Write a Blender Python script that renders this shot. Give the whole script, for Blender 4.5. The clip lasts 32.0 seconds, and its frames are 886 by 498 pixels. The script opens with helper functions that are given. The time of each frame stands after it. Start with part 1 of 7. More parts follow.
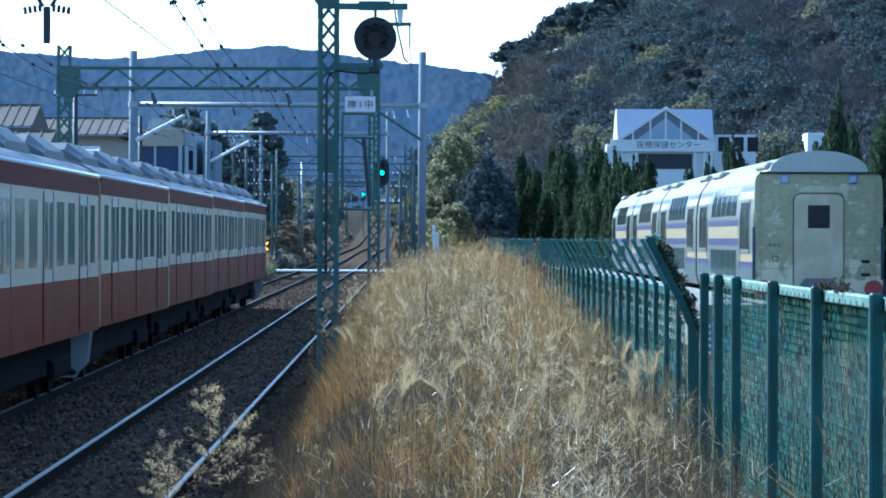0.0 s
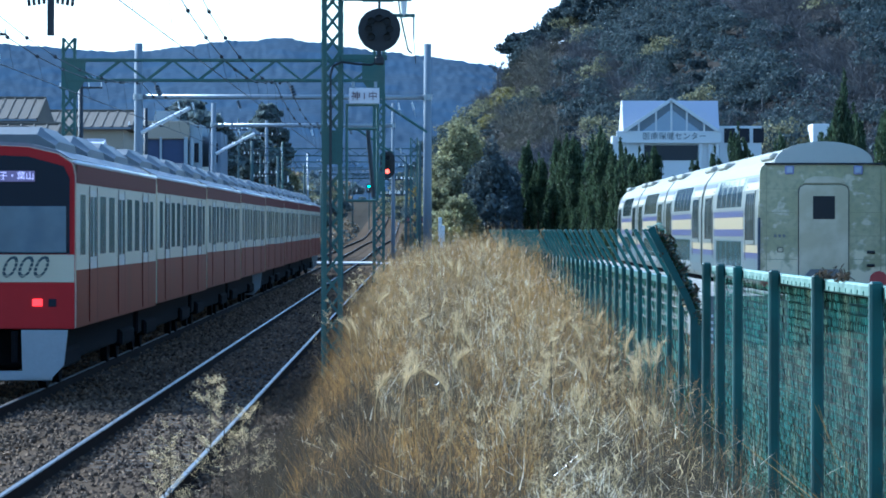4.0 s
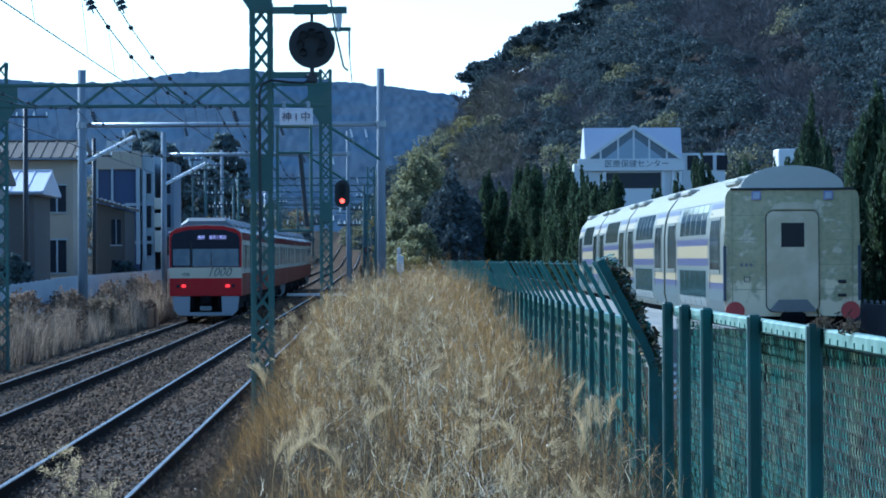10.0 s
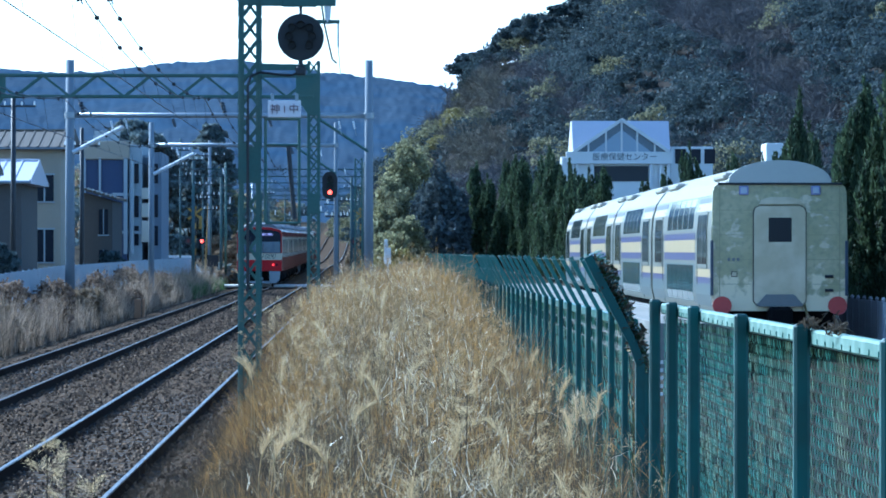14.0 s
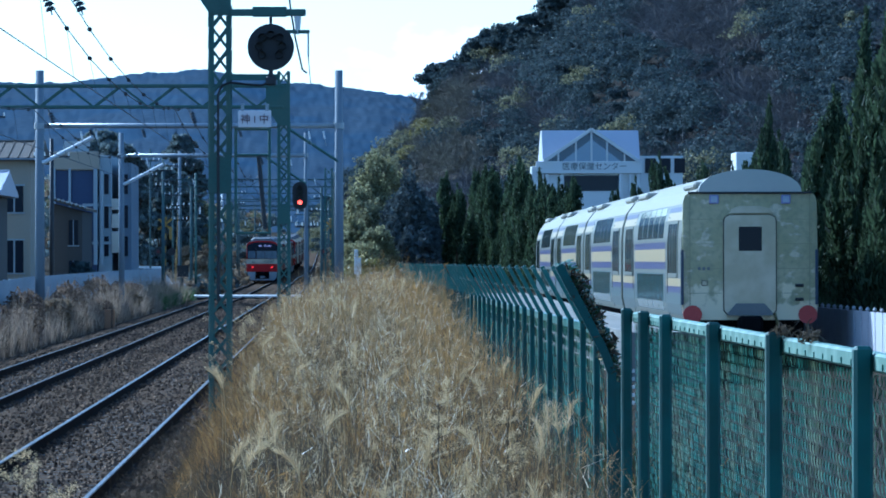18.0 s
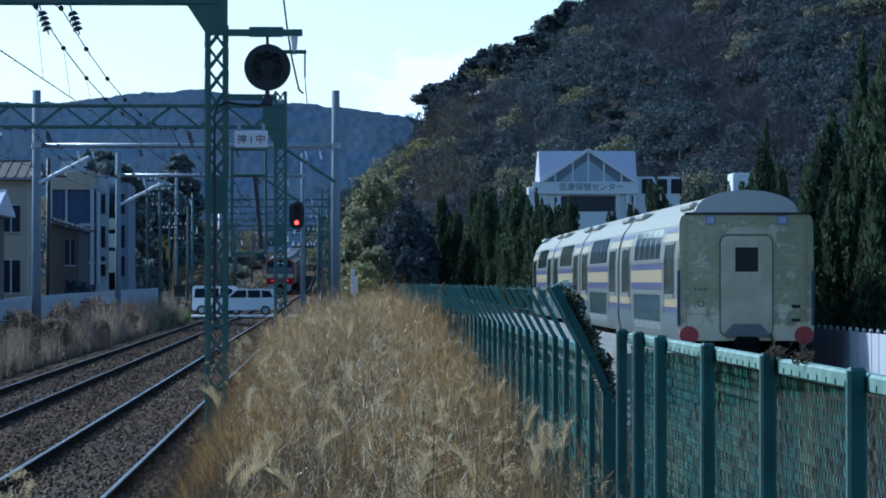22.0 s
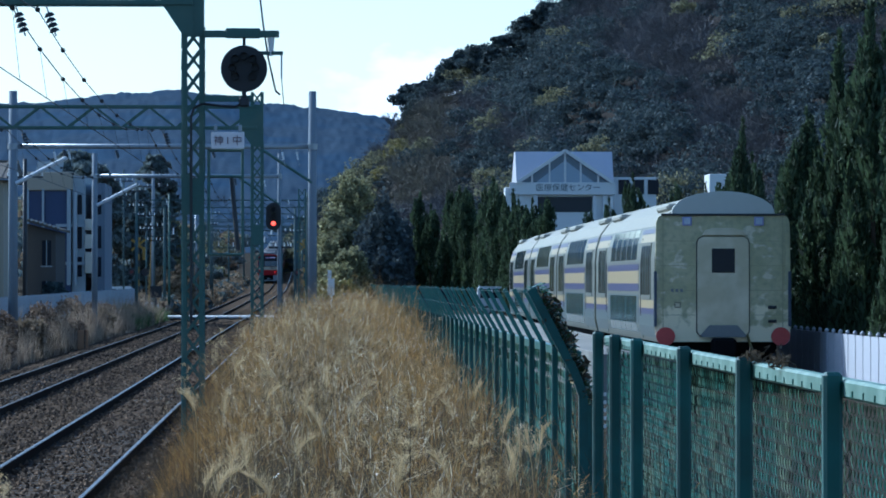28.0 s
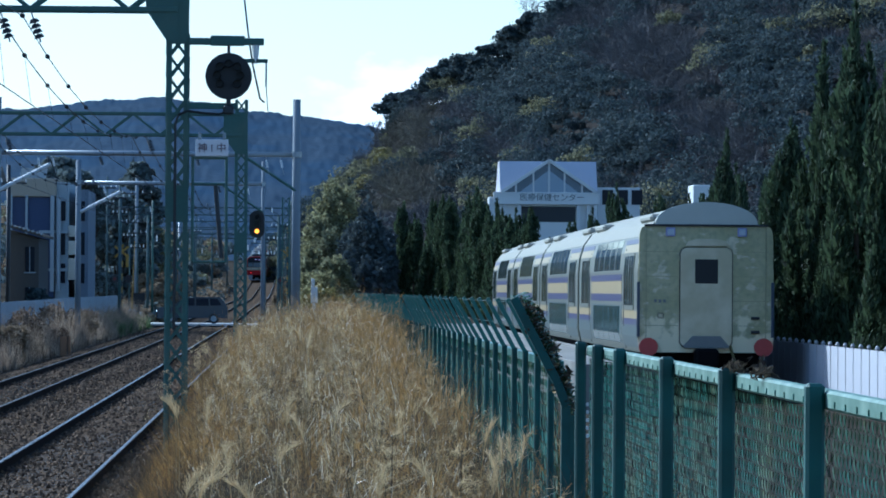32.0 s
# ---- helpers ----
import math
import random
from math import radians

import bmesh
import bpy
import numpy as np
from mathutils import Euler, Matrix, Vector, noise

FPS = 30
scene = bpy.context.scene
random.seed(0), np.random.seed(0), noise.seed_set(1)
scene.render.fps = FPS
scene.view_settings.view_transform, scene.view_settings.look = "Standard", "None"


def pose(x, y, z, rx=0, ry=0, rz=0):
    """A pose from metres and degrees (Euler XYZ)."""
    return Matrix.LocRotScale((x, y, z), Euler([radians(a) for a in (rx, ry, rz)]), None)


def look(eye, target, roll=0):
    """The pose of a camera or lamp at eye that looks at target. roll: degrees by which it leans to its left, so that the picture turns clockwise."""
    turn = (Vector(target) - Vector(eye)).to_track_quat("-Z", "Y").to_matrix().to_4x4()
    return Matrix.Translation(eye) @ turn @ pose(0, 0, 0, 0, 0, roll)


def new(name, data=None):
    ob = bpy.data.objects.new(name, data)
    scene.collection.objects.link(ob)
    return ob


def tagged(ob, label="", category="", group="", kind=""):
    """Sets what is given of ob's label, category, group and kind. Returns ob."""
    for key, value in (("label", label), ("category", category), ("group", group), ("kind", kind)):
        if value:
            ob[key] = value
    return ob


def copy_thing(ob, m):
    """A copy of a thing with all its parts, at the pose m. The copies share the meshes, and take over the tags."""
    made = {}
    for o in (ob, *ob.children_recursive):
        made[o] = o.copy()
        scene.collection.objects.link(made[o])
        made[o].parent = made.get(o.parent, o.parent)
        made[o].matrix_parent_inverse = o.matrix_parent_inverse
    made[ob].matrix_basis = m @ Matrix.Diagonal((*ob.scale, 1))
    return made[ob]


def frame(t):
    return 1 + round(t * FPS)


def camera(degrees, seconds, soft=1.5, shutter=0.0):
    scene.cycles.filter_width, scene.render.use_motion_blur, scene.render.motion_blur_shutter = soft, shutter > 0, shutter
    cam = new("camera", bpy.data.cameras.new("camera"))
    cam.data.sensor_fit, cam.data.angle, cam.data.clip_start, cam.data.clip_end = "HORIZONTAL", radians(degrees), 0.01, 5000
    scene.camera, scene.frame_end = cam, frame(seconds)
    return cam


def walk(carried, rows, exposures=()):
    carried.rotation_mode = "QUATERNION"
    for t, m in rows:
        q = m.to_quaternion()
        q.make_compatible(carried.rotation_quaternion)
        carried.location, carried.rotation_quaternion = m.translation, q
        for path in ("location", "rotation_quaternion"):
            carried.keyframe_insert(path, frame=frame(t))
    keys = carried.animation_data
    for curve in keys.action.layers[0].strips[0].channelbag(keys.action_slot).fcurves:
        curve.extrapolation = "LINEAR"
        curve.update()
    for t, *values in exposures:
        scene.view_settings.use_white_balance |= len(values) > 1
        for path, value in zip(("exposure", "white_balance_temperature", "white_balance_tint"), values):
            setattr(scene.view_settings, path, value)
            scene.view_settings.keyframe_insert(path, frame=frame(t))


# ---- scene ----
# The camera: a long lens on a platform end, turned by hand.
cam = camera(12.782, 32.0, soft=1.8)
PATH = [
    (0, -0.370, -4.503, 2.492, -0.440, -0.158, 0.189),
    (0.5, -0.373, -4.502, 2.489, -0.457, -0.181, 0.114),
    (1, -0.369, -4.502, 2.486, -0.457, -0.188, 0.144),
    (1.5, -0.369, -4.502, 2.490, -0.456, -0.198, 0.120),
    (2, -0.373, -4.502, 2.485, -0.476, -0.205, 0.211),
    (2.5, -0.353, -4.501, 2.487, -0.451, -0.198, 0.047),
    (3, -0.352, -4.501, 2.488, -0.401, -0.214, -0.041),
    (3.5, -0.350, -4.502, 2.485, -0.367, -0.249, 0.004),
    (5.5, -0.324, -4.501, 2.479, -0.398, -0.324, 0.184),
    (6, -0.330, -4.501, 2.478, -0.520, -0.348, -0.104),
    (6.5, -0.326, -4.501, 2.475, -0.500, -0.276, -0.013),
    (7, -0.328, -4.501, 2.478, -0.605, -0.057, -0.118),
    (7.5, -0.329, -4.501, 2.476, -0.621, -0.011, -0.167),
    (8, -0.328, -4.501, 2.473, -0.652, 0.013, -0.055),
    (8.5, -0.189, -2.472, 2.499, -0.846, -0.140, -0.170),
    (9, 0.000, 0.000, 2.502, -0.931, 0.151, -0.644),
    (9.5, -0.000, 0.001, 2.502, -0.925, 0.252, -0.423),
    (10, -0.000, 0.001, 2.504, -0.873, 0.160, -0.334),
    (10.5, -0.002, 0.001, 2.503, -0.890, 0.100, -0.085),
    (11, -0.002, 0.001, 2.503, -0.904, 0.050, -0.091),
    (11.5, 0.002, -0.001, 2.501, -0.958, 0.077, -0.170),
    (12, 0.001, -0.001, 2.503, -0.972, 0.077, -0.170),
    (12.5, 0.003, -0.000, 2.501, -0.942, 0.083, -0.064),
    (13, -0.000, -0.000, 2.512, -1.027, 0.010, -0.074),
    (13.5, 0.001, -0.001, 2.519, -1.019, 0.085, 0.015),
    (14, -0.003, 0.000, 2.526, -1.059, 0.038, 0.047),
    (14.5, -0.000, -0.000, 2.524, -1.253, -0.164, -0.339),
    (15, 0.000, 0.000, 2.524, -1.356, 0.017, -0.416),
    (15.5, 0.001, -0.001, 2.523, -1.465, 0.120, -0.400),
    (17.5, -0.007, -0.000, 2.522, -1.452, 0.160, -0.073),
    (18, -0.010, 0.000, 2.522, -1.492, 0.182, -0.097),
    (18.5, -0.010, -0.001, 2.525, -1.581, 0.212, 0.076),
    (19, -0.006, -0.000, 2.523, -1.451, 0.318, -0.138),
    (19.5, -0.005, -0.000, 2.523, -1.494, 0.277, -0.043),
    (20, -0.004, 0.000, 2.523, -1.639, 0.317, 0.031),
    (20.5, -0.005, 0.000, 2.525, -1.641, 0.352, 0.027),
    (21, -0.004, 0.001, 2.522, -1.642, 0.394, 0.116),
    (21.5, -0.004, -0.000, 2.522, -1.585, 0.394, 0.144),
    (22, -0.002, -0.000, 2.523, -1.538, 0.476, -0.012),
    (22.5, -0.001, -0.001, 2.521, -1.466, 0.572, -0.034),
    (23, -0.002, -0.000, 2.522, -1.457, 0.613, 0.009),
    (23.5, -0.002, -0.000, 2.522, -1.432, 0.575, 0.010),
    (24, -0.002, -0.000, 2.522, -1.420, 0.625, 0.010),
    (24.5, -0.002, -0.000, 2.523, -1.506, 0.661, -0.029),
    (25, -0.000, -0.001, 2.523, -1.533, 0.661, -0.079),
    (25.5, -0.002, -0.000, 2.523, -1.582, 0.650, 0.007),
    (27.5, 0.001, 0.000, 2.534, -1.795, 0.514, 0.018),
    (28, -0.000, -0.000, 2.535, -1.874, 0.483, 0.000),
    (28.5, -0.001, 0.001, 2.533, -1.890, 0.493, 0.028),
    (29, 0.001, 0.000, 2.532, -1.910, 0.475, 0.135),
    (29.5, -0.000, -0.000, 2.532, -1.894, 0.649, 0.187),
    (30, 0.000, 0.001, 2.532, -1.899, 0.591, 0.320),
    (30.5, 0.000, 0.000, 2.533, -2.111, 0.569, 0.372),
    (31, -0.002, 0.001, 2.533, -2.183, 0.534, 0.435),
    (31.5, -0.003, -0.000, 2.531, -2.132, 0.583, 0.460),
    (32, 0.000, -0.000, 2.534, -2.118, 0.615, 0.389),
]
walk(cam, [(t, pose(x, y, z, 90 + p, -r, w)) for t, x, y, z, w, p, r in PATH],
     exposures=[(0.0, 1.32, 4600, 1), (6.3, 1.29, 4550, 1), (7.0, 0.99, 4500, 1), (8.3, 0.8, 4500, 1), (8.8, 1.0, 4450, 1), (9.2, 1.0, 4450, 1), (9.8, 0.87, 4450, 1), (10.3, 0.87, 4450, 1), (10.9, 1.05, 4450, 1), (11.6, 1.23, 4450, 1), (13.0, 1.24, 4450, 1),
                (15.3, 1.34, 4400, 1), (17.5, 0.91, 4300, 1), (19.0, 0.7, 4350, 2), (21.0, 0.57, 4500, 3), (22.2, 0.37, 4660, 3), (25.5, 0.39, 4660, 3), (28.0, 0.47, 4680, 3), (32.0, 0.5, 4680, 3)])

# ---- light ----
SUN_AZ, SUN_EL = radians(-48), radians(36)      # from ahead and to the left
world = bpy.data.worlds.new("world")
scene.world = world
world.use_nodes = True
wn, wl = world.node_tree.nodes, world.node_tree.links
wn.clear()
w_out, w_bg, w_sky = wn.new("ShaderNodeOutputWorld"), wn.new("ShaderNodeBackground"), wn.new("ShaderNodeTexSky")
w_sky.sky_type, w_sky.sun_disc = "NISHITA", False
w_sky.sun_elevation, w_sky.sun_rotation = SUN_EL, SUN_AZ
w_sky.air_density, w_sky.dust_density = 1.0, 1.1
# a heaped white cloud low over the ridge, its edge frayed by noise
w_co, w_map, w_noise, w_mix = wn.new("ShaderNodeTexCoord"), wn.new("ShaderNodeMapping"), wn.new("ShaderNodeTexNoise"), wn.new("ShaderNodeMix")
w_edge, w_heap, w_far, w_fray = wn.new("ShaderNodeMapRange"), wn.new("ShaderNodeMapping"), wn.new("ShaderNodeVectorMath"), wn.new("ShaderNodeMath")
w_map.inputs["Scale"].default_value = (70.0, 70.0, 120.0)
w_noise.inputs["Scale"].default_value, w_noise.inputs["Detail"].default_value = 1.0, 7.0
w_heap.inputs["Scale"].default_value, w_heap.inputs["Location"].default_value = (1 / 0.045, 0.0, 1 / 0.028), (-0.035 / 0.045, 0.0, -0.028 / 0.028)
w_far.operation, w_fray.operation = "LENGTH", "MULTIPLY_ADD"
w_fray.inputs[1].default_value = 1.3
w_edge.inputs["From Min"].default_value, w_edge.inputs["From Max"].default_value = 1.75, 1.55
w_mix.data_type = "RGBA"
w_mix.inputs["B"].default_value = (8.0, 8.2, 8.4, 1)
wl.new(w_co.outputs["Generated"], w_map.inputs["Vector"])
wl.new(w_co.outputs["Generated"], w_heap.inputs["Vector"])
wl.new(w_heap.outputs["Vector"], w_far.inputs[0])
wl.new(w_map.outputs["Vector"], w_noise.inputs["Vector"])
wl.new(w_noise.outputs["Fac"], w_fray.inputs[0])
wl.new(w_far.outputs["Value"], w_fray.inputs[2])
wl.new(w_fray.outputs["Value"], w_edge.inputs["Value"])
wl.new(w_edge.outputs["Result"], w_mix.inputs["Factor"])
wl.new(w_sky.outputs["Color"], w_mix.inputs["A"])
wl.new(w_mix.outputs["Result"], w_bg.inputs["Color"])
wl.new(w_bg.outputs["Background"], w_out.inputs["Surface"])
w_bg.inputs["Strength"].default_value = 0.12
sun = new("sun", bpy.data.lights.new("sun", "SUN"))
sun.data.energy, sun.data.angle, sun.data.color = 3.9, radians(0.5), (1.0, 0.94, 0.84)
sun_way = Vector((math.sin(SUN_AZ) * math.cos(SUN_EL), math.cos(SUN_AZ) * math.cos(SUN_EL), math.sin(SUN_EL)))
sun.matrix_world = look(sun_way * 100, (0, 0, 0))
scene.view_settings.exposure = 0.0


# ---- materials ----
def mat(name, color, rough=0.7, metal=0.0, var=0.25, grain=20.0, patch=1.2, bump=0.0, tint=None, rand=0.0, emit=None, power=0.0, trans=0.0, spec=0.5):
    """Surface with grain and patches: color, its darker variation, an optional second tint in patches."""
    m = bpy.data.materials.new(name)
    m.use_nodes = True
    n, l = m.node_tree.nodes, m.node_tree.links
    b = n["Principled BSDF"]
    b.inputs["Roughness"].default_value, b.inputs["Metallic"].default_value, b.inputs["Specular IOR Level"].default_value = rough, metal, spec
    co = n.new("ShaderNodeTexCoord")
    fine, wide = n.new("ShaderNodeTexNoise"), n.new("ShaderNodeTexNoise")
    for node, s, d in ((fine, grain, 5.0), (wide, patch, 3.0)):
        node.inputs["Scale"].default_value, node.inputs["Detail"].default_value = s, d
        l.new(co.outputs["Object"], node.inputs["Vector"])
    low = tuple(c * (1 - var) for c in color)
    other = tint or tuple(c * (1 - 0.6 * var) for c in color)
    m1, m2 = n.new("ShaderNodeMix"), n.new("ShaderNodeMix")
    m1.data_type = m2.data_type = "RGBA"
    m1.inputs["A"].default_value, m1.inputs["B"].default_value = (*low, 1), (*color, 1)
    m2.inputs["B"].default_value = (*other, 1)
    ramp = n.new("ShaderNodeMapRange")
    ramp.inputs["From Min"].default_value, ramp.inputs["From Max"].default_value = 0.45, 0.7
    l.new(fine.outputs["Fac"], m1.inputs["Factor"])
    l.new(wide.outputs["Fac"], ramp.inputs["Value"])
    l.new(ramp.outputs["Result"], m2.inputs["Factor"])
    l.new(m1.outputs["Result"], m2.inputs["A"])
    last = m2.outputs["Result"]
    if rand:
        geo, hsv, mr = n.new("ShaderNodeNewGeometry"), n.new("ShaderNodeHueSaturation"), n.new("ShaderNodeMapRange")
        mr.inputs["To Min"].default_value, mr.inputs["To Max"].default_value = 1 - rand, 1 + rand
        l.new(geo.outputs["Random Per Island"], mr.inputs["Value"])
        l.new(mr.outputs["Result"], hsv.inputs["Value"])
        l.new(last, hsv.inputs["Color"])
        last = hsv.outputs["Color"]
    l.new(last, b.inputs["Base Color"])
    if bump:
        bp = n.new("ShaderNodeBump")
        bp.inputs["Strength"].default_value, bp.inputs["Distance"].default_value = bump, 0.02
        l.new(fine.outputs["Fac"], bp.inputs["Height"])
        l.new(bp.outputs["Normal"], b.inputs["Normal"])
    if emit:
        b.inputs["Emission Color"].default_value, b.inputs["Emission Strength"].default_value = (*emit, 1), power
    if trans:
        tr, ms = n.new("ShaderNodeBsdfTranslucent"), n.new("ShaderNodeMixShader")
        ms.inputs["Fac"].default_value = trans
        l.new(last, tr.inputs["Color"])
        l.new(b.outputs["BSDF"], ms.inputs[1])
        l.new(tr.outputs["BSDF"], ms.inputs[2])
        l.new(ms.outputs["Shader"], n["Material Output"].inputs["Surface"])
    return m


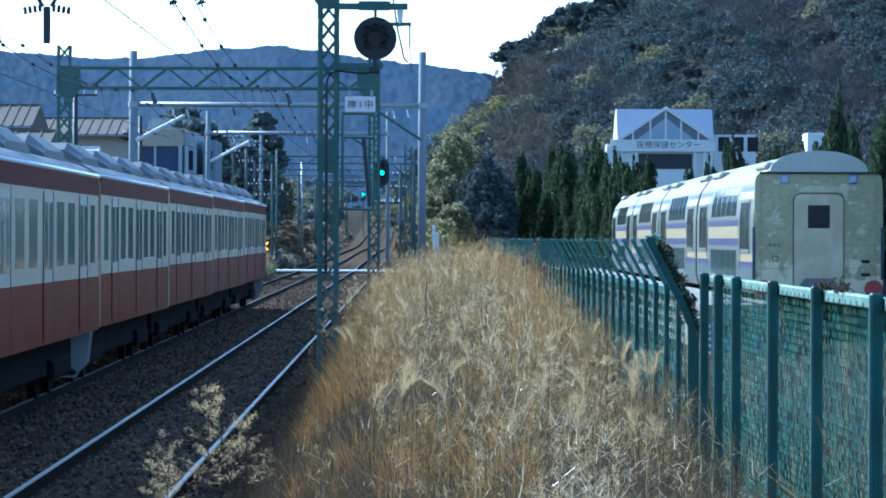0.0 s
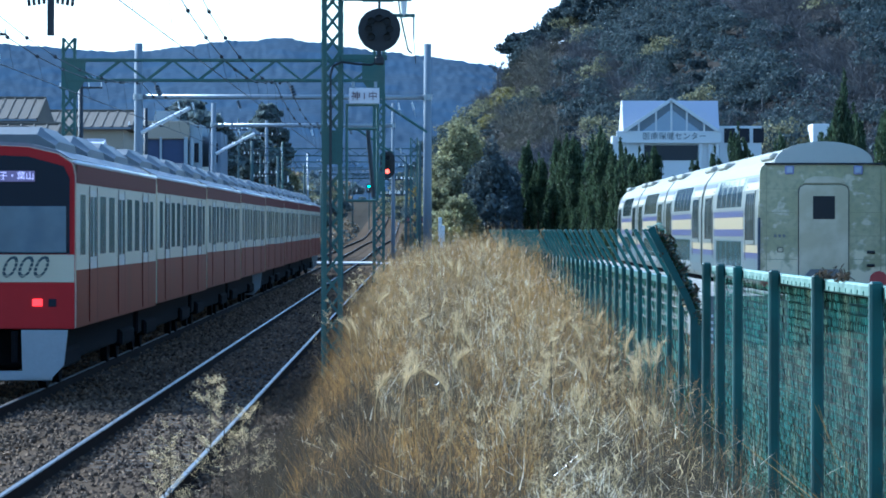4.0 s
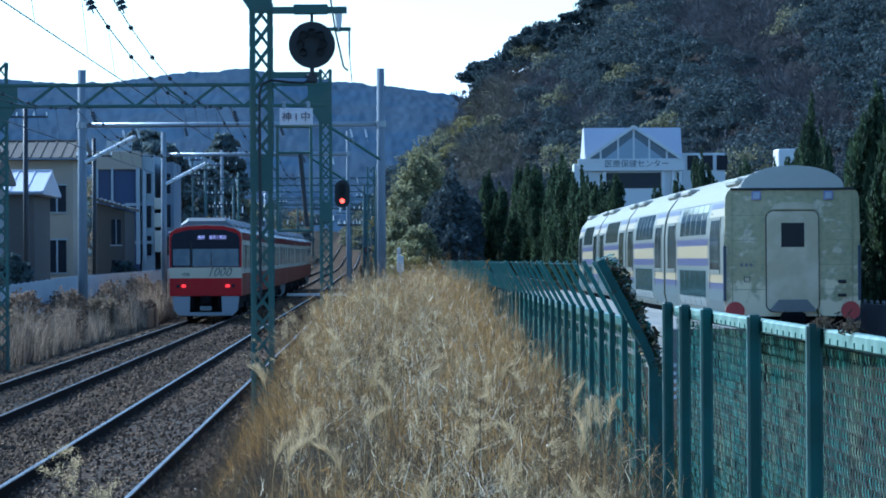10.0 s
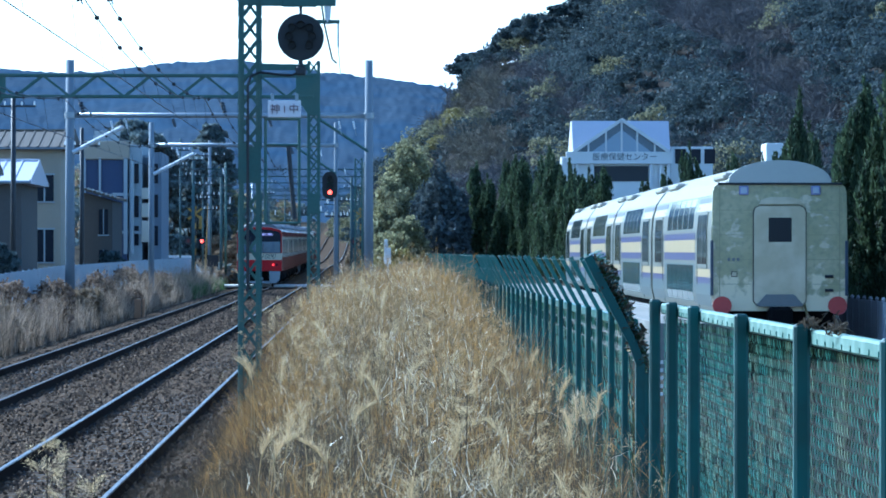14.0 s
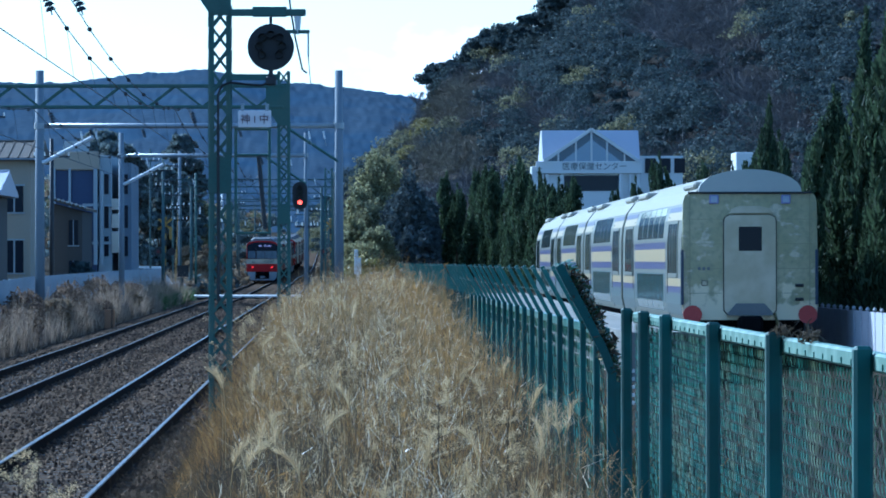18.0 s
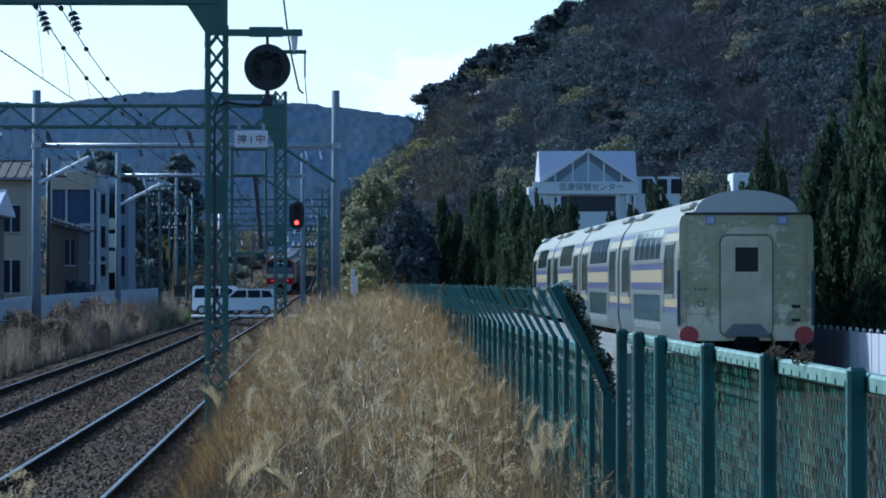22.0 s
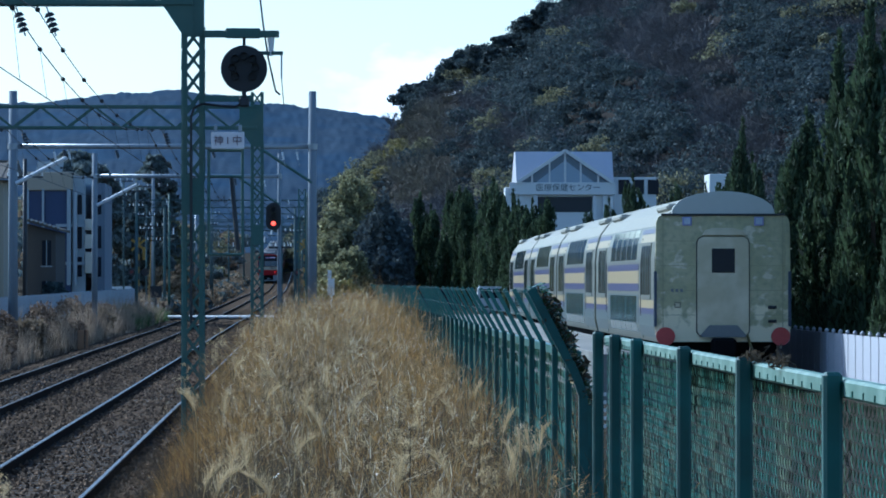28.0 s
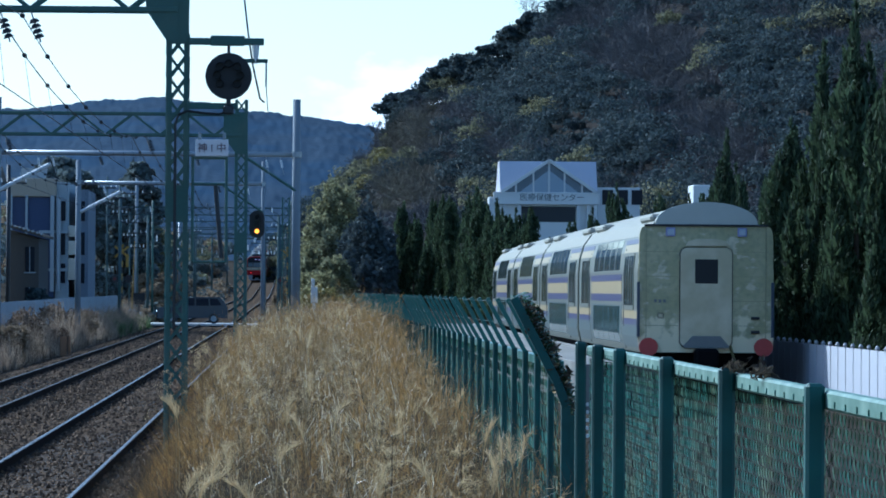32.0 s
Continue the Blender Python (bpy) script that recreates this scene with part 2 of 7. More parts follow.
M = {
    "soil": mat("soil", (0.06, 0.05, 0.036), 0.95, var=0.5, grain=6, patch=0.3, bump=0.6, spec=0.02),
    "ballast": mat("ballast", (0.115, 0.08, 0.05), 0.95, var=0.7, grain=16, patch=0.8, bump=1.0, tint=(0.065, 0.047, 0.033), spec=0.02),
    "stone": mat("stone", (0.165, 0.11, 0.066), 0.95, var=0.4, grain=30, patch=0.9, tint=(0.09, 0.064, 0.044), rand=0.8, spec=0.15),
    "railside": mat("rust_rail", (0.022, 0.016, 0.012), 0.9, var=0.4, grain=30, spec=0.05),
    "railtop": mat("worn_rail_head", (0.17, 0.165, 0.16), 0.42, 1.0, var=0.3, grain=40),
    "sleeper": mat("concrete_sleeper", (0.085, 0.075, 0.065), 0.9, var=0.4, grain=15, spec=0.1),
    "fence": mat("teal_paint", (0.006, 0.056, 0.047), 0.6, var=0.35, grain=40, patch=3, tint=(0.012, 0.082, 0.072)),
    "fencecap": mat("teal_cap", (0.1, 0.2, 0.15), 0.6, var=0.4, grain=30, patch=4, tint=(0.2, 0.3, 0.24)),
    # lighter teal than the posts: highlights on the arms put into the colour
    "armteal": mat("arm_teal", (0.03, 0.15, 0.125), 0.35, var=0.4, grain=30, patch=3),
    "wire": mat("coated_wire", (0.16, 0.36, 0.235), 0.25, var=0.6, grain=60, patch=3.0, tint=(0.27, 0.3, 0.16), rand=0.9, spec=1.0),
    "gantry": mat("green_steel", (0.06, 0.13, 0.11), 0.65, var=0.4, grain=25, patch=1.5, tint=(0.07, 0.115, 0.09)),
    "concrete": mat("pole_concrete", (0.2, 0.23, 0.265), 0.85, var=0.25, grain=20, patch=1.0),
    "galv": mat("galvanised_steel", (0.3, 0.33, 0.36), 0.45, 0.5, var=0.2, grain=30),
    "dark": mat("dark_steel", (0.025, 0.028, 0.033), 0.6, var=0.3, grain=30),
    "black": mat("black_paint", (0.008, 0.009, 0.012), 0.55, var=0.2, grain=30),
    "porcelain": mat("porcelain", (0.75, 0.75, 0.72), 0.2, var=0.1),
    "white": mat("white_paint", (0.7, 0.7, 0.68), 0.5, var=0.12, grain=15, patch=0.8),
    "signwhite": mat("sign_white", (0.72, 0.68, 0.69), 0.5, var=0.06),
    "signred": mat("sign_red", (0.4, 0.03, 0.03), 0.6, var=0.1),
    "ink": mat("dark_lettering", (0.03, 0.05, 0.06), 0.6, var=0.1),
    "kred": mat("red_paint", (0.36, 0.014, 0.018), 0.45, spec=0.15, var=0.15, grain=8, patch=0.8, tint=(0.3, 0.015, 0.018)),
    # the train's red again, with the side's shade put into the colour
    "kredside": mat("shaded_red_side", (0.2, 0.045, 0.02), 0.5, spec=0.08, var=0.2, grain=8, patch=0.8, tint=(0.15, 0.042, 0.022)),
    "kivory": mat("ivory_paint", (0.52, 0.47, 0.34), 0.4, var=0.12, grain=8, patch=0.7),
    "kroof": mat("grey_roof", (0.2, 0.21, 0.23), 0.6, var=0.3, grain=10, patch=0.5),
    "kskirt": mat("skirt_grey", (0.3, 0.32, 0.34), 0.5, var=0.2),
    "under": mat("underframe", (0.01, 0.01, 0.011), 0.9, var=0.4, grain=12, spec=0.08),
    "glass": mat("dark_glass", (0.008, 0.013, 0.026), 0.25, var=0.2, spec=0.15),
    "seam": mat("dark_seam", (0.05, 0.03, 0.03), 0.6, var=0.2),
    "silver": mat("brushed_steel", (0.175, 0.187, 0.158), 0.42, 0.45, var=0.15, grain=12, patch=0.6),
    "jroof": mat("silver_roof", (0.33, 0.33, 0.28), 0.8, 0.0, var=0.15, grain=6, patch=0.5, spec=0.2),
    "jpurple": mat("violet_stripe", (0.035, 0.038, 0.115), 0.4, var=0.15),
    "jcream": mat("cream_stripe", (0.34, 0.27, 0.14), 0.4, var=0.12),
    "jblue": mat("pale_blue_panel", (0.09, 0.125, 0.13), 0.4, 0.3, var=0.2, grain=10),
    "disc": mat("faded_red_disc", (0.5, 0.08, 0.07), 0.6, var=0.3, grain=15),
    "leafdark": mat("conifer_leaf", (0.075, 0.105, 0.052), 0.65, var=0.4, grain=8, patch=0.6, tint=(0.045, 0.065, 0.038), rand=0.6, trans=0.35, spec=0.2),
    # leaf green shifted towards blue to carry the hill's haze
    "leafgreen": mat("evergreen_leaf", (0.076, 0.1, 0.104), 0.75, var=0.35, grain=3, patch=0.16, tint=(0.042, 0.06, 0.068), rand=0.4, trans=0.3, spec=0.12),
    "leafolive": mat("olive_leaf", (0.24, 0.235, 0.135), 0.75, var=0.35, grain=3, rand=0.5, trans=0.3, spec=0.15),
    "leafyellow": mat("yellow_leaf", (0.24, 0.215, 0.07), 0.6, var=0.3, grain=3, rand=0.4, trans=0.3),
    # twig colour lightened and greyed to carry the hill's haze
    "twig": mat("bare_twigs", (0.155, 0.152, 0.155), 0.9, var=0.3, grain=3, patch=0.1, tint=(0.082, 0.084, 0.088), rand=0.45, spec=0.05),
    "bark": mat("bark", (0.1, 0.075, 0.055), 0.9, var=0.4, grain=10, bump=0.5, spec=0.05),
    "hillsoil": mat("hill_floor", (0.05, 0.046, 0.042), 0.95, var=0.4, grain=0.6, patch=0.08, spec=0.0),
    # blue of distance haze is put into the ridge's base colour
    "farhill": mat("far_forest_haze", (0.064, 0.09, 0.127), 0.95, var=0.45, grain=0.35, patch=0.03, tint=(0.04, 0.067, 0.108), spec=0.0),
    # grey-green lightened in the base colour for the valley's haze
    "leafmid": mat("haze_green_leaf", (0.15, 0.18, 0.175), 0.7, var=0.4, grain=3, rand=0.5, trans=0.35, spec=0.15),
    # olive lightened in the base colour for haze and lit foliage
    "leafhaze": mat("haze_olive_leaf", (0.3, 0.285, 0.145), 0.75, var=0.35, grain=3, patch=0.5, tint=(0.2, 0.21, 0.14), rand=0.5, trans=0.5, spec=0.15),
    "straw": mat("dry_straw", (0.44, 0.325, 0.145), 0.55, var=0.5, grain=8, patch=2.6, tint=(0.13, 0.1, 0.055), rand=0.8, trans=0.45),
    "rust_straw": mat("rusty_straw", (0.46, 0.26, 0.075), 0.8, var=0.5, grain=8, patch=0.8, tint=(0.2, 0.13, 0.06), rand=0.5, trans=0.4),
    "brown_straw": mat("brown_stalk", (0.1, 0.078, 0.052), 0.85, var=0.4, grain=8, patch=0.6, rand=0.5, trans=0.3, spec=0.2),
    "weed": mat("green_weed", (0.1, 0.15, 0.05), 0.7, var=0.35, grain=8, rand=0.4, trans=0.3),
    "asphalt": mat("asphalt", (0.06, 0.06, 0.06), 0.9, var=0.3, grain=20, spec=0.1),
    "slab": mat("crossing_slab", (0.6, 0.59, 0.56), 0.8, var=0.2, grain=10),
    "wallfence": mat("pale_sheet_fence", (0.4, 0.44, 0.48), 0.6, var=0.35, grain=6, patch=0.5, tint=(0.28, 0.32, 0.36), spec=0.2),
    "rooftile": mat("brown_roof", (0.13, 0.115, 0.095), 0.8, var=0.25, grain=5, patch=0.4, spec=0.15),
    "stucco": mat("beige_stucco", (0.38, 0.34, 0.27), 0.85, var=0.2, grain=15, patch=0.4, spec=0.1),
    "darkwall": mat("shaded_plaster", (0.1, 0.095, 0.09), 0.85, var=0.2, grain=8, patch=0.4, spec=0.1),
    "greywall": mat("grey_siding", (0.25, 0.27, 0.28), 0.8, var=0.2, grain=8, patch=0.4, spec=0.15),
    "navy": mat("navy_wall", (0.035, 0.055, 0.13), 0.6, var=0.2, grain=8),
    "orange": mat("orange_lamp", (0.9, 0.3, 0.02), 0.4, emit=(1.0, 0.3, 0.02), power=1.6),
    "redlamp": mat("red_lamp", (0.8, 0.02, 0.02), 0.3, emit=(1.0, 0.06, 0.03), power=3.0),
    "taillamp": mat("tail_lamp", (0.8, 0.02, 0.02), 0.3, emit=(1.0, 0.02, 0.02), power=1.1),
    "greenlamp": mat("green_lamp", (0.05, 0.8, 0.5), 0.3, emit=(0.08, 1.0, 0.7), power=2.5),
    "yellowlamp": mat("yellow_lamp", (0.9, 0.5, 0.05), 0.3, emit=(1.0, 0.34, 0.02), power=2.2),
    "display": mat("display_glow", (0.5, 0.45, 0.7), 0.4, emit=(0.7, 0.62, 0.95), power=0.4),
    "yellow": mat("yellow_paint", (0.28, 0.17, 0.02), 0.5, var=0.15),
    "rubber": mat("tyre_rubber", (0.02, 0.02, 0.02), 0.85, var=0.2),
    "carwhite": mat("car_white", (0.6, 0.62, 0.63), 0.25, var=0.05),
    "cardark": mat("car_dark", (0.03, 0.045, 0.065), 0.2, var=0.1),
    "headlamp": mat("head_lamp", (0.9, 0.9, 0.9), 0.2, emit=(1.0, 0.97, 0.9), power=1.5),
}


def stained_steel():
    """Old unpainted end wall: olive grey with paler washed blotches in rows, and a ground reflection painted low down.
    """
    m = bpy.data.materials.new("end_wall_stains_reflection")
    m.use_nodes = True
    n, l = m.node_tree.nodes, m.node_tree.links
    b = n["Principled BSDF"]
    b.inputs["Roughness"].default_value, b.inputs["Metallic"].default_value = 0.5, 0.1
    co = n.new("ShaderNodeTexCoord")
    color = None
    for scale, stretch, lo, hi, col in ((1.1, 1.3, 0.44, 0.62, (0.5, 0.46, 0.27)), (2.6, 1.5, 0.58, 0.64, (0.66, 0.6, 0.42)), (9.0, 1.0, 0.45, 0.85, (0.3, 0.3, 0.19))):
        mp, nz, mr, mx = n.new("ShaderNodeMapping"), n.new("ShaderNodeTexNoise"), n.new("ShaderNodeMapRange"), n.new("ShaderNodeMix")
        mp.inputs["Scale"].default_value = (1, 1, stretch)
        nz.inputs["Scale"].default_value, nz.inputs["Detail"].default_value = scale, 3.0
        mr.inputs["From Min"].default_value, mr.inputs["From Max"].default_value = lo, hi
        mx.data_type = "RGBA"
        mx.inputs["A"].default_value, mx.inputs["B"].default_value = (0.43, 0.4, 0.22, 1), (*col, 1)
        l.new(co.outputs["Object"], mp.inputs["Vector"])
        l.new(mp.outputs["Vector"], nz.inputs["Vector"])
        l.new(nz.outputs["Fac"], mr.inputs["Value"])
        l.new(mr.outputs["Result"], mx.inputs["Factor"])
        if color:
            l.new(color, mx.inputs["A"])
        color = mx.outputs["Result"]
    # reflection of the ground, painted pale along the floor line, torn by noise
    sep, nz, add, mr, mx = n.new("ShaderNodeSeparateXYZ"), n.new("ShaderNodeTexNoise"), n.new("ShaderNodeMath"), n.new("ShaderNodeMapRange"), n.new("ShaderNodeMix")
    nz.inputs["Scale"].default_value, nz.inputs["Detail"].default_value = 2.2, 4.0
    add.operation, add.inputs[1].default_value = "MULTIPLY_ADD", 2.6
    mr.inputs["From Min"].default_value, mr.inputs["From Max"].default_value = 2.75, 2.55
    mx.data_type, mx.inputs["B"].default_value = "RGBA", (0.78, 0.7, 0.47, 1)
    l.new(co.outputs["Object"], sep.inputs["Vector"])
    l.new(co.outputs["Object"], nz.inputs["Vector"])
    l.new(nz.outputs["Fac"], add.inputs[0])
    l.new(sep.outputs["Z"], add.inputs[2])
    l.new(add.outputs["Value"], mr.inputs["Value"])
    l.new(mr.outputs["Result"], mx.inputs["Factor"])
    l.new(color, mx.inputs["A"])
    l.new(mx.outputs["Result"], b.inputs["Base Color"])
    return m


M["jend"] = stained_steel()


# ---- mesh helpers ----
class Geo:
    """Vertices and faces of one mesh."""

    def __init__(self):
        self.v, self.f = [], []

    def add(self, verts, faces):
        o = len(self.v)
        self.v.extend(verts)
        self.f.extend([tuple(i + o for i in f) for f in faces])
        return self

    def box(self, x0, x1, y0, y1, z0, z1, c=0.0):
        """A box with chamfered edges of width c."""
        if c <= 0:
            vs = [(x, y, z) for z in (z0, z1) for y in (y0, y1) for x in (x0, x1)]
            return self.add(vs, [(0, 2, 3, 1), (4, 5, 7, 6), (0, 1, 5, 4), (2, 6, 7, 3), (0, 4, 6, 2), (1, 3, 7, 5)])
        c = min(c, (x1 - x0) / 2.01, (y1 - y0) / 2.01, (z1 - z0) / 2.01)
        bm = bmesh.new()
        lo, hi = Vector((x0, y0, z0)), Vector((x1, y1, z1))
        for sx in (0, 1):
            for sy in (0, 1):
                for sz in (0, 1):
                    p = Vector((hi.x if sx else lo.x, hi.y if sy else lo.y, hi.z if sz else lo.z))
                    d = Vector((-1 if sx else 1, -1 if sy else 1, -1 if sz else 1)) * c
                    bm.verts.new((p.x, p.y + d.y, p.z + d.z))
                    bm.verts.new((p.x + d.x, p.y, p.z + d.z))
                    bm.verts.new((p.x + d.x, p.y + d.y, p.z))
        bmesh.ops.convex_hull(bm, input=bm.verts)
        return self.take(bm)

    def take(self, bm):
        bm.verts.index_update()
        self.add([tuple(v.co) for v in bm.verts], [tuple(v.index for v in f.verts) for f in bm.faces])
        bm.free()
        return self

    def tube(self, p, q, r, r2=None, n=8, caps=True):
        """A round bar from p to q."""
        p, q = Vector(p), Vector(q)
        r2 = r if r2 is None else r2
        a = (q - p).normalized()
        u = a.cross(Vector((0, 0, 1)) if abs(a.z) < 0.9 else Vector((1, 0, 0))).normalized()
        w = a.cross(u)
        vs = []
        for c, rr in ((p, r), (q, r2)):
            vs += [tuple(c + (u * math.cos(k * math.tau / n) + w * math.sin(k * math.tau / n)) * rr) for k in range(n)]
        fs = [(k, (k + 1) % n, n + (k + 1) % n, n + k) for k in range(n)]
        if caps:
            fs += [tuple(range(n - 1, -1, -1)), tuple(range(n, 2 * n))]
        return self.add(vs, fs)

    def bar(self, p, q, w, h):
        """A square bar from p to q, w wide and h deep."""
        p, q = Vector(p), Vector(q)
        a = (q - p).normalized()
        u = a.cross(Vector((0, 1, 0)) if abs(a.y) < 0.9 else Vector((0, 0, 1))).normalized()
        t = a.cross(u).normalized()
        vs = [tuple(c + u * su * w / 2 + t * st * h / 2) for c in (p, q) for su, st in ((-1, -1), (1, -1), (1, 1), (-1, 1))]
        return self.add(vs, [(0, 1, 2, 3), (7, 6, 5, 4), (0, 4, 5, 1), (1, 5, 6, 2), (2, 6, 7, 3), (3, 7, 4, 0)])

    def prism(self, profile, y0, y1):
        """A profile of (x, z) drawn out from y0 to y1."""
        n = len(profile)
        vs = [(x, y, z) for y in (y0, y1) for x, z in profile]
        return self.add(vs, [(k, (k + 1) % n, n + (k + 1) % n, n + k) for k in range(n)] + [tuple(range(n - 1, -1, -1)), tuple(range(n, 2 * n))])

    def prism_x(self, profile, x0, x1):
        """A profile of (y, z) drawn out from x0 to x1."""
        n = len(profile)
        vs = [(x, y, z) for x in (x0, x1) for y, z in profile]
        return self.add(vs, [(k, (k + 1) % n, n + (k + 1) % n, n + k) for k in range(n)] + [tuple(range(n - 1, -1, -1)), tuple(range(n, 2 * n))])

    def mesh(self, name, smooth=False):
        me = bpy.data.meshes.new(name)
        me.from_pydata(self.v, [], self.f)
        bm = bmesh.new()
        bm.from_mesh(me)
        bmesh.ops.recalc_face_normals(bm, faces=bm.faces)
        bm.to_mesh(me)
        bm.free()
        if smooth:
            me.shade_smooth()
        return me


def part(name, geo, material, parent=None, label="", smooth=False, at=None):
    """One mesh object under a thing or a part (or a thing of its own)."""
    me = geo if isinstance(geo, bpy.types.Mesh) else geo.mesh(name, smooth)
    if not me.materials:
        me.materials.append(M[material])
    ob = new(name, me)
    if parent is not None:
        ob.parent = parent
    if at is not None:
        ob.matrix_basis = at
    if label:
        ob["label"] = label
    return ob


def thing(name, at, label, category, group="", kind=""):
    ob = new(name)
    ob.empty_display_size = 0.2
    ob.matrix_basis = at
    return tagged(ob, label, category, group, kind)


def raw_mesh(name, verts, faces, material):
    """A mesh from arrays, for scattered pieces."""
    me = bpy.data.meshes.new(name)
    me.from_pydata(verts, [], faces)
    me.materials.append(M[material])
    return me


def quads(name, centers, us, vs, material):
    """Many small four-cornered leaves: centre, half width vector, half height vector."""
    c, u, v = (np.asarray(a, float) for a in (centers, us, vs))
    pts = np.stack([c - u - v, c + u - v, c + u * 0.6 + v, c - u * 0.6 + v], 1).reshape(-1, 3)
    n = len(c)
    me = bpy.data.meshes.new(name)
    me.vertices.add(4 * n), me.loops.add(4 * n), me.polygons.add(n)
    me.vertices.foreach_set("co", pts.ravel())
    me.loops.foreach_set("vertex_index", np.arange(4 * n))
    me.polygons.foreach_set("loop_start", np.arange(0, 4 * n, 4))
    me.update(calc_edges=True)
    me.materials.append(M[material])
    return me


def letters(name, words, size, at, material, parent, label="", shear=0.0):
    """Words as a flat mesh, centred, facing -y."""
    cu = bpy.data.curves.new(name, "FONT")
    cu.body, cu.size, cu.align_x, cu.align_y, cu.extrude, cu.resolution_u = words, size, "CENTER", "CENTER", 0.004, 3
    cu.shear = shear
    tmp = bpy.data.objects.new(name, cu)
    me = bpy.data.meshes.new_from_object(tmp)
    bpy.data.objects.remove(tmp)
    me.materials.clear()
    return part(name, me, material, parent, label, at=at)


def rail_z(y):
    """Height of the rail heads along the line."""
    ys = [-60, 0, 250, 350, 443, 523, 603, 720, 900]
    zs = [-0.1, 0.0, 0.4, 0.75, 1.5, 2.7, 4.4, 7.2, 12.0]
    return float(np.interp(y, ys, zs))


def line_x(y):
    """The line's slight swing to the right far up the valley."""
    v = min(1.0, max(0.0, (y - 350) / 120))
    return 0.95 * v * v * (3 - 2 * v)


# ---- large structure ----
def smooth01(v):
    v = np.clip(v, 0, 1)
    return v * v * (3 - 2 * v)


def ground_z(x, y):
    """The lie of the land: track bed, grassy bank beside it, yard beyond the fence, a slow rise far off."""
    line = np.interp(y, [-60, 0, 250, 350, 443, 523, 603, 720, 900], [-0.1, 0.0, 0.4, 0.75, 1.5, 2.7, 4.4, 7.2, 12.0]) - 0.32
    bank = 0.95 * smooth01((x + 2.35) / 1.9) * (1 - smooth01((x - 1.7) / 0.8)) * (1 - smooth01((y - 120) / 60))
    yard = 0.32 * smooth01((x - 1.5) / 1.2) + 0.25 * smooth01((-x - 8.3) / 1.5)
    return line + bank + yard


def ground():
    xs = np.concatenate([np.linspace(-2500, -40, 14), np.linspace(-36, -12, 9), np.arange(-11, 16, 0.45), np.linspace(18, 60, 12), np.linspace(90, 2500, 14)])
    ys = np.concatenate([np.linspace(-900, -40, 6), np.arange(-30, 180, 2.5), np.linspace(185, 700, 60), np.linspace(760, 4500, 14)])
    gx, gy = np.meshgrid(xs, ys)
    gz = ground_z(gx, np.clip(gy, -60, 760))
    wob = np.sin(gx * 1.7 + gy * 0.31) * np.sin(gy * 0.23 - gx * 0.4) * 0.04
    gz = gz + np.where(np.abs(gx + 5) < 4, 0, wob)
    nx, ny = len(xs), len(ys)
    faces = [(j * nx + i, j * nx + i + 1, (j + 1) * nx + i + 1, (j + 1) * nx + i) for j in range(ny - 1) for i in range(nx - 1)]
    me = raw_mesh("ground", np.stack([gx.ravel(), gy.ravel(), gz.ravel()], 1).tolist(), faces, "soil")
    me.shade_smooth()
    return tagged(new("ground", me), "brown dry earth with scattered dead grass", "ground", kind="structure")


ground()

TRACKS = {"near": -3.42, "far": -6.78}
GAUGE = 1.435


def track_bed():
    """Ballast of both tracks: a raised bed with shoulders."""
    g = Geo()
    prof = [(-9.3, -0.42), (-8.7, -0.24), (-8.2, -0.17), (-5.35, -0.17), (-5.1, -0.22), (-4.85, -0.17), (-2.0, -0.17), (-1.75, -0.24), (-1.2, -0.42)]
    ys = list(range(-40, 260, 10)) + list(range(260, 760, 20))
    n = len(prof)
    rng = np.random.default_rng(4)
    for k, y in enumerate(ys):
        g.v += [(x + line_x(y), y, z + rail_z(y) + float(rng.uniform(-0.015, 0.015))) for x, z in prof]
        if k:
            g.f += [((k - 1) * n + i, (k - 1) * n + i + 1, k * n + i + 1, k * n + i) for i in range(n - 1)]
    ob = part("track_bed", g, "ballast")
    tagged(ob, "brown-grey crushed stone ballast under two railway tracks", "track bed", kind="structure")
    return ob


bed = track_bed()


def loose_ballast():
    """Single stones on the bed where it lies nearest, joined into one."""
    rng = np.random.default_rng(7)
    n = 48000
    y = 24 + 210 * rng.random(n) ** 2.0
    x = rng.uniform(-8.9, -1.6, n)
    rz = np.interp(y, [0, 250], [0, 0.4])
    s = rng.uniform(0.02, 0.045, n) * np.interp(y, [24, 80, 234], [0.9, 1.1, 1.8])
    z = rz - 0.17 + s * 0.35 - np.where((x < -8.2) | (x > -2.0), 0.1, 0)
    base = np.array([(1, 0, 0), (-1, 0, 0), (0, 1, 0), (0, -1, 0), (0, 0, 0.8), (0, 0, -0.8)], float)
    tri = np.array([(0, 2, 4), (2, 1, 4), (1, 3, 4), (3, 0, 4), (3, 1, 5), (0, 3, 5)])
    jit = 1 + rng.uniform(-0.35, 0.35, (n, 6, 1))
    a = rng.uniform(0, 6.28, n)
    ca, sa = np.cos(a)[:, None], np.sin(a)[:, None]
    p = base[None] * jit * s[:, None, None]
    px = p[..., 0] * ca - p[..., 1] * sa + x[:, None]
    py = p[..., 0] * sa + p[..., 1] * ca + y[:, None]
    pts = np.stack([px, py, p[..., 2] + z[:, None]], -1).reshape(-1, 3)
    faces = (tri[None] + 6 * np.arange(n)[:, None, None]).reshape(-1, 3)
    ob = new("loose_ballast", raw_mesh("loose_ballast", pts.tolist(), faces.tolist(), "stone"))
    tagged(ob, "loose brown and grey ballast stones between the rails", "gravel", kind="stuff")


